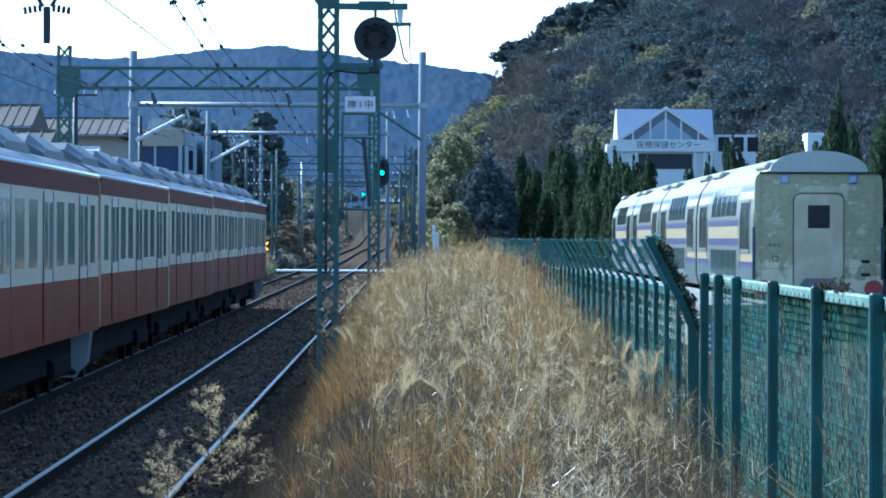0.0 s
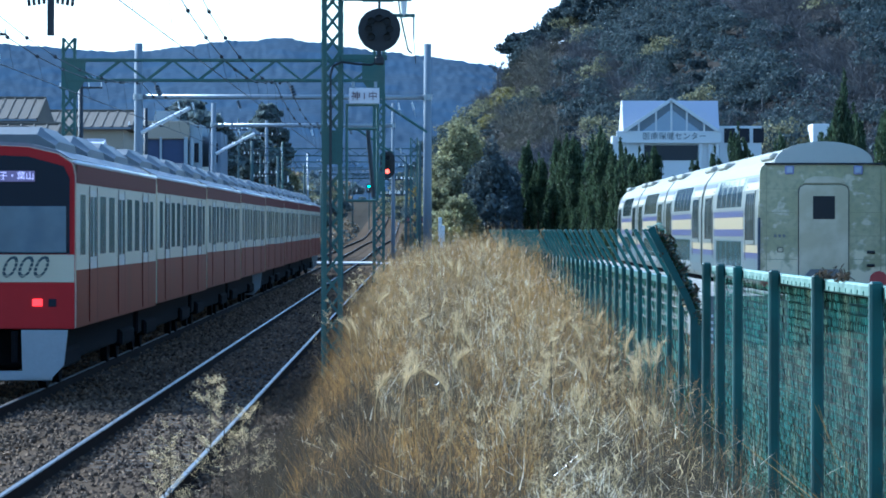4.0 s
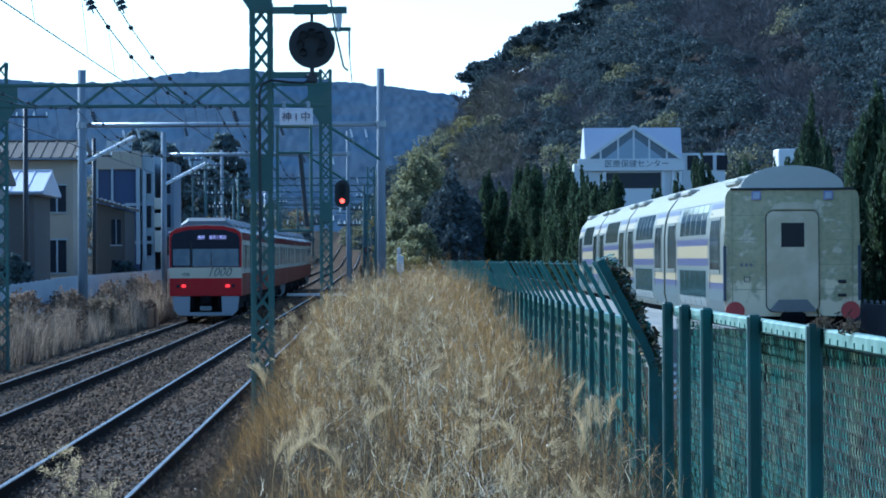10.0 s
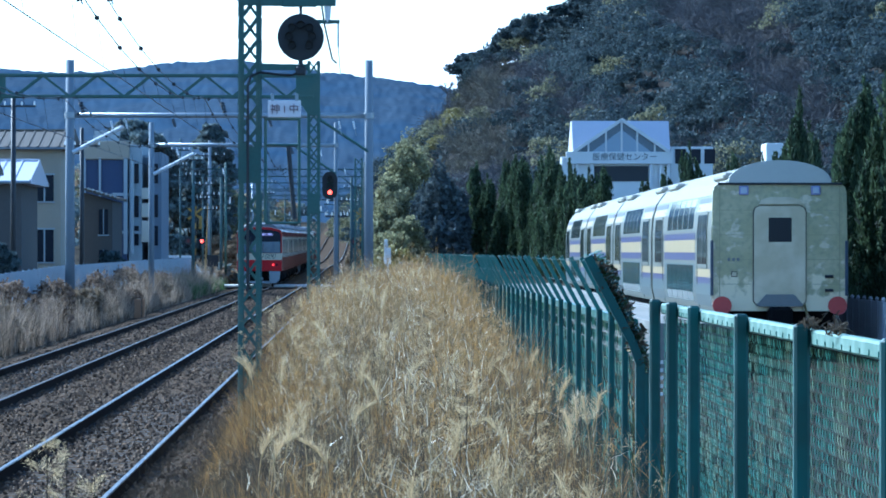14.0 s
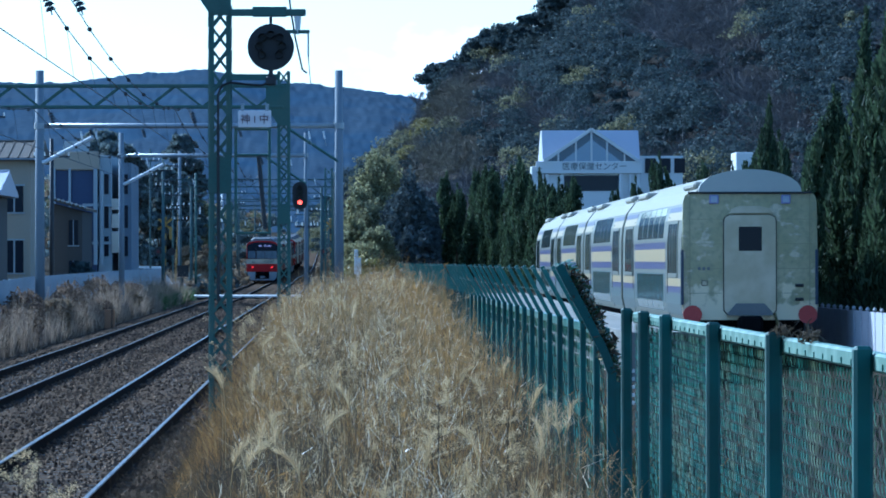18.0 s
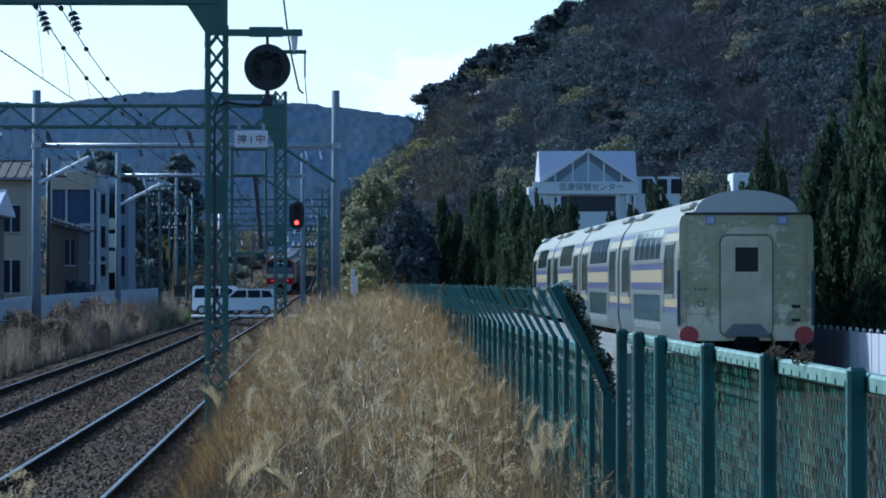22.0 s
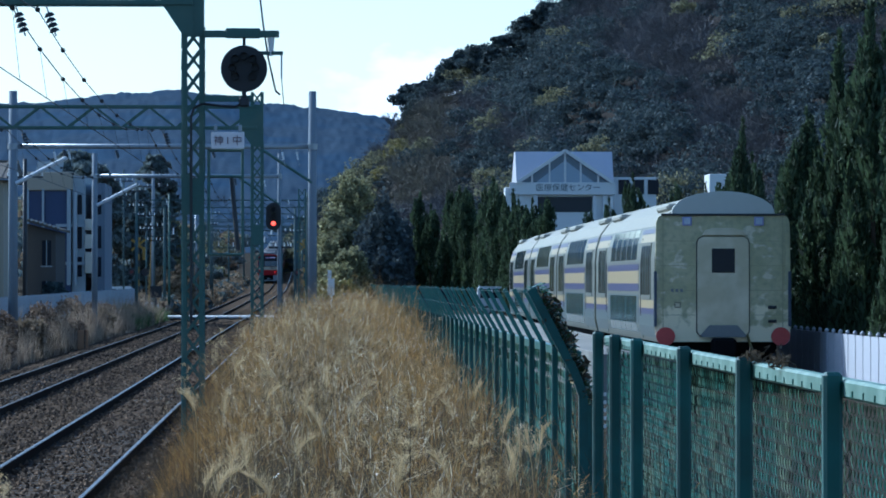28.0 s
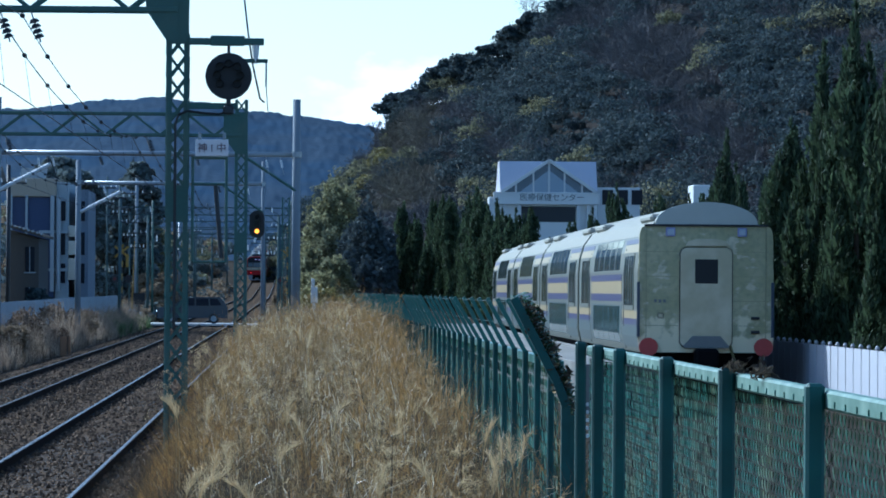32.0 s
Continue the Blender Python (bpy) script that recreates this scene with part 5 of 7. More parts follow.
def metro_car(at, tail=False, head=False):
    root = thing("commuter_train_car", at, "red and ivory commuter train car on the far track", "train car", "train cars")
    L = METRO_L
    part("body", Geo().prism(METRO_PROF, 0.1, L), "kivory", root)
    part("lower_band", band(1.4, 0.95, 1.8, 0.1, L), "kredside", root, "orange-red lower side, darkened for shade")
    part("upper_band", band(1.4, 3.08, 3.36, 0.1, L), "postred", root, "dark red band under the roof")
    g = Geo()
    for s in (-1, 1):
        g.tube((s * 1.385, 0.1, 3.385), (s * 1.385, L, 3.385), 0.04, n=8)
    part("gutter", g, "rimwhite", root, "roof edge gutter, highlight in its white", smooth=True)
    part("roof", Geo().prism([(-1.3, 3.45), (-1.1, 3.57), (-0.7, 3.67), (0, 3.7), (0.7, 3.67), (1.1, 3.57), (1.3, 3.45)], 0.15, L - 0.05), "kroof", root)
    for y in (3.0, 8.7, 14.4):
        unit = Geo()
        low = [(-1.02, 3.5), (-1.0, 3.72), (-0.72, 3.95), (0.72, 3.95), (1.0, 3.72), (1.02, 3.5)]
        n = len(low)
        for yy, k in ((y - 1.75, 0.84), (y - 1.35, 1.0), (y + 1.35, 1.0), (y + 1.75, 0.84)):
            unit.v += [(x * (0.9 + 0.1 * k), yy, 3.5 + (z - 3.5) * (1.0 if k == 1.0 else 0.72)) for x, z in low]
        for j in range(3):
            unit.f += [(j * n + i, j * n + (i + 1) % n, (j + 1) * n + (i + 1) % n, (j + 1) * n + i) for i in range(n)]
        unit.f += [tuple(range(n)), tuple(range(3 * n, 4 * n))]
        ac = part("air_conditioner", unit, "acgrey", root)
        part("fan_grille", Geo().box(-0.5, 0.5, y - 0.9, y + 0.9, 3.95, 3.972, 0.006), "under", ac)
    for y in (5.9, 11.5):
        part("roof_gear", Geo().box(-0.6, 0.6, y - 0.5, y + 0.5, 3.62, 3.82, 0.05), "under", root)
    doors = (3.0, 8.8, 14.6)
    for s in (-1, 1):
        for d in doors:
            a, b = sorted((s * 1.404, s * 1.414))
            door = part("door", Geo().box(a, b, d - 0.65, d + 0.65, 1.02, 3.0, 0.004), "doorgrey", root)
            a2, b2 = sorted((s * 1.412, s * 1.42))
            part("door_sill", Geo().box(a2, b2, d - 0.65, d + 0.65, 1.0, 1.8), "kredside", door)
            for k in (-0.33, 0.33):
                part("pane", Geo().box(a2, b2, d + k - 0.22, d + k + 0.22, 1.98, 2.9), "doorglass", door)
            for k in (-0.7, 0.7):
                part("door_post", Geo().box(a2, b2, d + k - 0.018, d + k + 0.018, 1.8, 3.06), "seam", door)
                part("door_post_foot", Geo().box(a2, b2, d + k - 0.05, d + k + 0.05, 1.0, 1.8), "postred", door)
        for y0, y1 in ((0.75, 1.6), (4.4, 5.5), (6.2, 7.3), (10.2, 11.3), (12.0, 13.1), (16.0, 16.8)):
            a, b = sorted((s * 1.396, s * 1.409))
            part("window", Geo().box(a, b, y0, y1, 2.02, 2.92), "doorglass", root)
    part("underframe", Geo().box(-1.0, 1.0, 0.5, L - 0.4, 0.35, 0.95, 0.04), "under", root)
    for y in (1.9, 4.0, 13.6, 15.7):
        for s in (-1, 1):
            x = s * 0.75
            part("wheel", Geo().tube((x - 0.06, y, 0.43), (x + 0.06, y, 0.43), 0.43, n=20), "under", root)
    for y in (2.95, 14.65):
        part("bogie_frame", Geo().box(-1.1, 1.1, y - 1.5, y + 1.5, 0.3, 0.6, 0.05), "under", root)
    part("gangway", Geo().box(-0.55, 0.55, L, L + 0.4, 1.1, 3.1, 0.05), "under", root)
    if tail:
        cab_face(root, 0.1, -1)
    if head:
        cab_face(root, L, 1)
    return root


mid = metro_car(pose(TRACKS["far"], 36, 0))
cars = [metro_car(pose(TRACKS["far"], -18, 0), tail=True), mid, copy_thing(mid, pose(TRACKS["far"], 18, 0)),
        metro_car(pose(TRACKS["far"], 36, 0), head=True), metro_car(pose(TRACKS["far"], 54, 0), tail=True),
        copy_thing(mid, pose(TRACKS["far"], 72, 0)), copy_thing(mid, pose(TRACKS["far"], 90, 0)), metro_car(pose(TRACKS["far"], 108, 0), head=True)]


JR_Z = 0.45


def silver_car(at, last=False):
    """Double-deck coach: curved silver body, violet and cream stripes, doors at both ends."""
    root = thing("double_deck_coach", at, "stored silver double-deck coach with violet and cream stripes", "train car", "stored coaches")
    L, W = 19.5, 1.475
    prof = [(-1.4, 0.75), (-W, 1.1), (-W, 2.6), (-1.44, 3.0), (-1.34, 3.35), (-1.12, 3.66), (-0.75, 3.9), (-0.35, 4.05), (0, 4.1),
            (0.35, 4.05), (0.75, 3.9), (1.12, 3.66), (1.34, 3.35), (1.44, 3.0), (W, 2.6), (W, 1.1), (1.4, 0.75)]
    part("body", Geo().prism(prof, 0.12, L), "silver", root, smooth=False)
    roof = [(x * 1.004, z + 0.006) for x, z in prof if z > 3.3]
    part("roof", Geo().prism(roof, 0.15, L - 0.03), "jroof", root, "pale silver curved roof")
    xs = lambda z: float(np.interp(z, [0.75, 1.1, 2.6, 3.0, 3.35, 3.66], [1.4, W, W, 1.44, 1.34, 1.12]))

    def skin(name, y0, y1, z0, z1, m, parent=root, t=0.007, label=""):
        """The same strip on both sides of the body; each side is a part."""
        made = []
        for s in (-1, 1):
            g, n = Geo(), 4
            zs = [z0 + (z1 - z0) * k / n for k in range(n + 1)]
            ring = [(s * xs(z), z) for z in zs] + [(s * (xs(z) + t), z) for z in reversed(zs)]
            g.prism(ring, y0, y1)
            made.append(part(name, g, m, parent[(s + 1) // 2] if isinstance(parent, list) else parent, label))
        return made

    A, B = 4.7, 14.8
    skin("upper_stripe", A, B, 2.36, 2.52, "jpurple"), skin("cream_stripe", A, B, 2.06, 2.36, "jcream"), skin("lower_stripe", A, B, 1.88, 2.06, "jpurple")
    n = 5
    for k in range(n):
        y0 = A + 0.7 + (B - A - 1.4) * k / n
        y1 = A + 0.7 + (B - A - 1.4) * (k + 1) / n - 0.24
        skin("upper_window", y0, y1, 2.62, 3.32, "windark")
        skin("lower_window", y0 - 0.06, y1 + 0.06, 0.92, 1.76, "lowglass")
    skin("lower_panel", A, B, 0.9, 1.8, "jblue", t=0.003)
    for y0, y1, yd, away in ((0.35, A - 0.2, 2.5, 1), (B + 0.2, L - 0.2, L - 2.5, -1)):
        skin("eave_stripe", y0, y1, 3.2, 3.3, "jpurple", t=0.01)
        skin("end_cream", y0, y1, 3.0, 3.18, "jcream", t=0.004)
        skin("end_cream", y0, y1, 1.5, 1.68, "jcream", t=0.004)
        skin("end_violet", y0, y1, 1.36, 1.5, "jpurple", t=0.004)
        skin("end_panel", y0, y1, 0.85, 1.36, "jblue", t=0.004)
        door = skin("door", yd - 1.3, yd + 1.3, 1.7, 2.98, "silver", t=0.022)
        for k in (-0.97, -0.34, 0.34, 0.97):
            skin("pane", yd + k - 0.22, yd + k + 0.22, 1.8, 2.92, "windark", door, t=0.03)
        skin("drain_pipe", yd + away * 1.55 - 0.07, yd + away * 1.55 + 0.07, 0.8, 3.1, "dark", t=0.012)
        for s in (-1, 1):
            part("roof_louvre", Geo().box(s * 0.95 - 0.2, s * 0.95 + 0.2, yd - 1.6, yd + 1.2, 3.68, 3.86, 0.06), "jroof", root)
    for y in (2.6, L - 2.6):
        part("bogie", Geo().box(-1.15, 1.15, y - 1.6, y + 1.6, 0.3, 0.72, 0.06), "under", root)
        for dy in (-1.05, 1.05):
            for s in (-1, 1):
                part("wheel", Geo().tube((s * 0.6 - 0.06, y + dy, 0.43), (s * 0.6 + 0.06, y + dy, 0.43), 0.43, n=18), "under", root)
    part("underframe", Geo().box(-1.2, 1.2, 0.3, L - 0.2, 0.5, 0.78, 0.03), "under", root)
    part("gangway", Geo().box(-0.5, 0.5, L, L + 0.45, 0.95, 3.0, 0.05), "under", root)
    if last:
        coach_end(root, prof)
    return root


def coach_end(root, prof):
    """The end wall that faces the platform."""
    def box(name, x0, x1, y0, y1, z0, z1, m, c=0.008, label="", parent=root):
        return part(name, Geo().box(x0, x1, y0, y1, z0, z1, c), m, parent, label)
    wall = [(-1.4, 0.76), (-1.46, 1.1), (-1.46, 2.6), (-1.46, 3.0), (-1.45, 3.4), (-1.41, 3.53), (-1.33, 3.59), (1.33, 3.59), (1.41, 3.53), (1.45, 3.4), (1.46, 3.0), (1.46, 2.6), (1.46, 1.1), (1.4, 0.76)]
    part("end_wall", Geo().prism(wall, 0.02, 0.12), "jend", root, "dull olive-grey steel end wall")
    arc = [(1.12 * math.cos(a), 3.6 + 0.52 * math.sin(a) ** 0.9) for a in np.linspace(0.0, math.pi, 19)]
    part("roof_dome", Geo().prism(arc, -0.03, 0.14), "domegrey", root, "pale grey rounded roof end")
    box("roof_sill", -1.34, 1.34, -0.05, 0.1, 3.575, 3.62, "dark")
    for s in (-1, 1):
        part("corner_panel", Geo().prism([(s * 1.36, 0.9), (s * 1.36, 3.38), (s * 1.42, 3.1), (s * 1.465, 2.6), (s * 1.465, 0.9)], 0.0, 0.02), "jend", root)
        box("end_handrail", s * 1.46 - 0.045, s * 1.46 + 0.02, -0.05, 0.02, 1.1, 2.33, "handrail")
        lamp = box("marker_lamp", s * 0.78 - 0.1, s * 0.78 + 0.1, -0.03, 0.02, 3.35, 3.55, "violetbox", label="small violet marker lamp housing")
        box("marker_glass", s * 0.78 - 0.07, s * 0.78 + 0.07, -0.045, -0.03, 3.38, 3.52, "paleglass", parent=lamp)
        disc = part("tail_disc", Geo().tube((s * 1.25, -0.07, 0.88), (s * 1.25, -0.02, 0.88), 0.205, n=28), "disc", root, "faded red round tail disc")
        part("disc_bracket", Geo().box(s * 1.25 - 0.03, s * 1.25 + 0.03, -0.06, 0.02, 0.6, 0.72, 0.01), "silver", disc)
    for s in (-1, 1):
        part("edge_strip", Geo().box(s * 1.3 - 0.008, s * 1.3 + 0.008, 0.008, 0.0195, 0.8, 3.56), "jseam", root)
    gd = [(-0.56, 0.98), (-0.56, 2.96), (-0.53, 3.05), (-0.44, 3.1), (0.44, 3.1), (0.53, 3.05), (0.56, 2.96), (0.56, 0.98), (0.48, 0.88), (-0.48, 0.88)]
    part("door_seal", Geo().prism([(x * 1.035, 0.86 + (z - 0.86) * 1.01 - 0.012) for x, z in gd], -0.005, 0.02), "dark", root)
    door = part("gangway_door", Geo().prism(gd, -0.03, 0.02), "doorsteel", root, "pale steel gangway cover")
    box("door_window", -0.245, 0.255, -0.04, -0.03, 2.3, 2.84, "black", parent=door)
    part("door_hood", Geo().prism([(-0.45, 3.14), (-0.38, 3.25), (-0.2, 3.3), (0.2, 3.3), (0.42, 3.25), (0.5, 3.14)], -0.06, 0.02), "doorsteel", root)
    part("foot_hood", Geo().prism([(-0.5, 0.9), (-0.3, 1.13), (0.3, 1.13), (0.5, 0.9), (0.46, 0.86), (-0.46, 0.86)], -0.16, 0.0), "hoodgrey", root, "grey hood over the coupler")
    box("coupler", -0.26, 0.26, -0.35, 0.3, 0.42, 0.85, "under", 0.06)
    part("hose", Geo().tube((0.52, -0.06, 0.92), (0.66, -0.1, 0.45), 0.03, n=8), "olivehose", root)
    plate = box("data_plate", -1.05, -0.92, -0.002, 0.02, 1.52, 1.64, "dark")
    box("plate_face", -1.035, -0.935, -0.008, -0.002, 1.535, 1.625, "doorsteel", 0, parent=plate)
    for k in range(3):
        box("stencil_bar", -1.13 + 0.1 * k, -1.07 + 0.1 * k, 0.012, 0.0195, 1.87, 1.94, "hoodgrey", 0)
    for z in (1.53, 1.22):
        part("grab_plate", Geo().tube((0.98, -0.02, z), (1.16, -0.02, z), 0.035, n=10), "dark", root)
    for z in (1.35, 1.9, 2.45, 3.0):
        part("wall_seam", Geo().box(-1.42, -0.6, 0.013, 0.0195, z, z + 0.012), "jseam", root)
        part("wall_seam", Geo().box(0.6, 1.42, 0.013, 0.0195, z, z + 0.012), "jseam", root)


M["lowglass"] = mat("tinted_lower_glass", (0.05, 0.1, 0.1), 0.1, var=0.3, grain=2)
M["hoodgrey"] = mat("hood_grey", (0.2, 0.21, 0.21), 0.5, 0.2, var=0.2)
M["jseam"] = mat("steel_seam", (0.38, 0.36, 0.21), 0.5)
M["domegrey"] = mat("dome_grey", (0.52, 0.52, 0.46), 0.5, 0.1, var=0.12, grain=6)
M["handrail"] = mat("blue_grey_rail", (0.06, 0.08, 0.12), 0.5)
M["violetbox"] = mat("violet_lamp", (0.3, 0.3, 0.55), 0.4, var=0.1)
M["paleglass"] = mat("pale_lamp_glass", (0.5, 0.55, 0.65), 0.15)
M["doorsteel"] = mat("cover_steel", (0.56, 0.5, 0.33), 0.42, 0.25, var=0.18, grain=4, patch=1.5, tint=(0.66, 0.6, 0.44))
M["olivehose"] = mat("olive_hose", (0.16, 0.14, 0.05), 0.7)
WIDE = Matrix.Diagonal((1.03, 1, 1, 1))
COACH_X = [9.13, 9.21, 9.38, 9.58, 9.83]
for k in range(4):
    a = math.degrees(math.atan2(COACH_X[k] - COACH_X[k + 1], 20.0))
    here = pose(COACH_X[k], 88 + 20 * k, JR_Z, 0, 0, a)
    if k == 0:
        silver_car(here @ WIDE, last=True)
    elif k == 1:
        coach = silver_car(here @ WIDE)
    else:
        copy_thing(coach, here)


def siding_platform():
    """Low paved bank along the stored coaches."""
    root = thing("siding_platform", pose(0, 0, 0), "low pale concrete platform beside the stored coaches", "platform")
    for k in range(12):
        y = 78 + 8 * k
        x1 = float(np.interp(y, [88, 108, 128, 148, 168], COACH_X)) - 1.75
        part("slab", Geo().box(5.7, x1 - 0.3, y + 0.01, y + 7.99, 0.0, 1.12, 0.015), "pavedslab", root)
        part("coping", Geo().box(x1 - 0.295, x1, y + 0.01, y + 7.99, 0.0, 1.14, 0.02), "pavedslab", root)


M["pavedslab"] = mat("pale_paving", (0.27, 0.26, 0.23), 0.85, var=0.25, grain=12, patch=0.7, tint=(0.17, 0.165, 0.15), spec=0.15)
siding_platform()


# ---- trees ----
def conifer(seed, h):
    """A columnar juniper: trunk, and flame-like twisted sprays of scale leaves."""
    rng = np.random.default_rng(seed)
    root = thing("conifer_tree", pose(0, 0, 0), "tall dark green juniper with flame-shaped twisted branches", "tree", "juniper row")
    g = Geo()
    for k in range(5):
        g.tube((0, 0, h * 0.17 * k - 0.2), (0.03 * math.sin(k), 0, h * 0.17 * (k + 1)), 0.11 - 0.018 * k, 0.11 - 0.018 * (k + 1), n=7)
    part("trunk", g, "bark", root)
    cs, us, vs = [], [], []
    tips = 26
    for k in range(tips):
        az = rng.uniform(0, 6.28)
        z0 = h * rng.uniform(0.03, 0.72)
        ln = h * rng.uniform(0.2, 0.36) * (1.1 - 0.35 * z0 / h)
        rad = (1.15 - 0.8 * z0 / h) * rng.uniform(0.35, 1.0)
        if k < 3:
            z0, ln, rad = h * (0.6 - 0.06 * k), h * rng.uniform(0.34, 0.44), 0.2 * k
        m = 240
        t = rng.random(m)
        w = 0.32 * np.sin(np.pi * np.clip(t * 0.9 + 0.1, 0, 1)) ** 0.7 * (1 - 0.55 * t)
        tw = rng.uniform(0, 6.28) + t * 3.2
        bend = rad * (1 - 0.25 * t) + 0.16 * np.sin(tw)
        off = rng.normal(size=(m, 3))
        off /= np.linalg.norm(off, axis=1)[:, None]
        c = np.stack([np.cos(az) * bend + 0.1 * np.cos(tw), np.sin(az) * bend + 0.1 * np.sin(tw), z0 + ln * t], 1) + off * w[:, None]
        up = off * 0.5 + np.array([0, 0, 1.0]) + rng.normal(size=(m, 3)) * 0.35
        up /= np.linalg.norm(up, axis=1)[:, None]
        sd = np.cross(up, rng.normal(size=(m, 3)))
        sd /= np.linalg.norm(sd, axis=1)[:, None]
        s = rng.uniform(0.6, 1.4, (m, 1))
        cs.append(c), us.append(sd * 0.035 * s), vs.append(up * 0.095 * s)
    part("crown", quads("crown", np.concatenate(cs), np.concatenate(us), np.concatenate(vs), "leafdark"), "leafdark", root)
    return root


def juniper_row():
    rng = np.random.default_rng(12)
    kinds = [conifer(40 + k, 7.0) for k in range(5)]
    d, k = 66.0, 0
    spots = []
    while d < 380:
        spots.append((12.9 + rng.uniform(-0.5, 0.5), d))
        if d < 130 and len(spots) % 2:
            spots.append((14.8 + rng.uniform(-0.6, 0.6), d + 0.9))
        d += 1.5 * (1 + d / 260) * rng.uniform(0.8, 1.25)
    spots += [(0.0262 * 305 + 1.05 * j + rng.uniform(-0.3, 0.3), 305 - 3 * j) for j in range(5)]
    for x, y in spots:
        want = float(np.interp(y, [66, 80, 88, 95, 102, 117, 138, 158, 193, 240, 270, 350, 380], [7.9, 7.9, 8.7, 8.1, 6.9, 6.4, 6.1, 5.9, 6.0, 6.7, 8.6, 10.0, 9.6])) * rng.uniform(0.62, 1.1)
        if 0.0985 < x / y < 0.107 and y < 150:
            want = min(want, 2.4 + 0.026 * y)
        s = want / 7.0
        m = pose(x, y, float(ground_z(x, y)), 0, 0, rng.uniform(0, 360)) @ Matrix.Diagonal((s * (0.72 if y < 190 else 0.95), s * (0.72 if y < 190 else 0.95), s, 1))
        if k < 5:
            kinds[k].matrix_basis = m
        else:
            place_copy(kinds[k % 5], m)
        k += 1


def place_copy(ob, m):
    """A copy at a pose that carries its own scale."""
    c = copy_thing(ob, pose(0, 0, 0))
    c.matrix_basis = m
    return c


juniper_row()


def broad_tree(x, y, h, r, seed, leaf, label, name="broadleaf_tree", per=700, size=0.09, low=0.35):
    """Trunk with limbs and a crown of leafy clumps."""
    rng = np.random.default_rng(seed)
    z0 = float(ground_z(x, y))
    root = thing(name, pose(x, y, z0), label, "tree" if h > 2.5 else "bush")
    g = Geo().tube((0, 0, -0.2), (0, 0, h * 0.5), 0.05 * h * 0.4, 0.02 * h * 0.5, n=7)
    clumps = []
    for k in range(24):
        a, e = rng.uniform(0, 6.28), (k + rng.random()) / 24
        out = r * (0.78 - 0.35 * e * e) * rng.uniform(0.5, 1.0)
        q = Vector((math.cos(a) * out, math.sin(a) * out, h * (low + (0.9 - low) * e)))
        g.tube((0, 0, h * 0.3 * e), q, 0.015 * h * 0.4, 0.006 * h * 0.4, n=5)
        clumps.append(tuple(q))
    clumps.append((0, 0, h * 0.85))
    part("trunk", g, "bark", root)
    c = np.array(clumps)
    part("crown", quads("crown", *leaf_cloud(rng, c, r * rng.uniform(0.34, 0.52, len(c)), int(per * 0.6), size), leaf), leaf, root)
    return root


def soft_tree(x, y, h, r, seed, leaf, label, name, n=9000, size=0.075):
    """Trunk with limbs under one uneven crown, its leaves thinning towards a ragged outline."""
    rng = np.random.default_rng(seed)
    root = thing(name, pose(x, y, float(ground_z(x, y))), label, "tree" if h > 2.5 else "bush")
    g = Geo().tube((0, 0, -0.2), (0, 0, h * 0.5), 0.02 * h + 0.03, 0.01 * h, n=7)
    for k in range(7):
        a, e = rng.uniform(0, 6.28), rng.random()
        g.tube((0, 0, h * (0.12 + 0.3 * e)), (math.cos(a) * r * 0.6, math.sin(a) * r * 0.6, h * (0.35 + 0.4 * e)), 0.008 * h, 0.003 * h, n=5)
    part("trunk", g, "bark", root)
    d = rng.normal(size=(n, 3))
    d /= np.linalg.norm(d, axis=1)[:, None]
    off = Vector((seed * 1.7, seed * 0.9, 0))
    bulk = np.array([1 + 0.34 * noise.noise(Vector(q) * 1.9 + off) + 0.26 * noise.noise(Vector(q) * 4.7 + off) + 0.16 * noise.noise(Vector(q) * 10.0 + off) for q in d.tolist()])
    reach = bulk * rng.uniform(0.15, 1.0, n) ** 0.22
    half = h * 0.5
    p = d * reach[:, None] * np.array([r, r, half * 0.98]) + np.array([0, 0, half])
    p[:, :2] *= (1.08 - 0.14 * np.clip(p[:, 2] / h, 0, 1.2))[:, None]
    p[:, 2] = np.maximum(p[:, 2], 0.05)
    up = d * 0.6 + rng.normal(size=(n, 3)) * 0.8
    up /= np.linalg.norm(up, axis=1)[:, None]
    sd = np.cross(up, rng.normal(size=(n, 3)))
    sd /= np.linalg.norm(sd, axis=1)[:, None]
    k = size * rng.uniform(0.5, 1.4, (n, 1))
    part("crown", quads("crown", p, sd * k, up * k * 1.3, leaf), leaf, root)
    return root


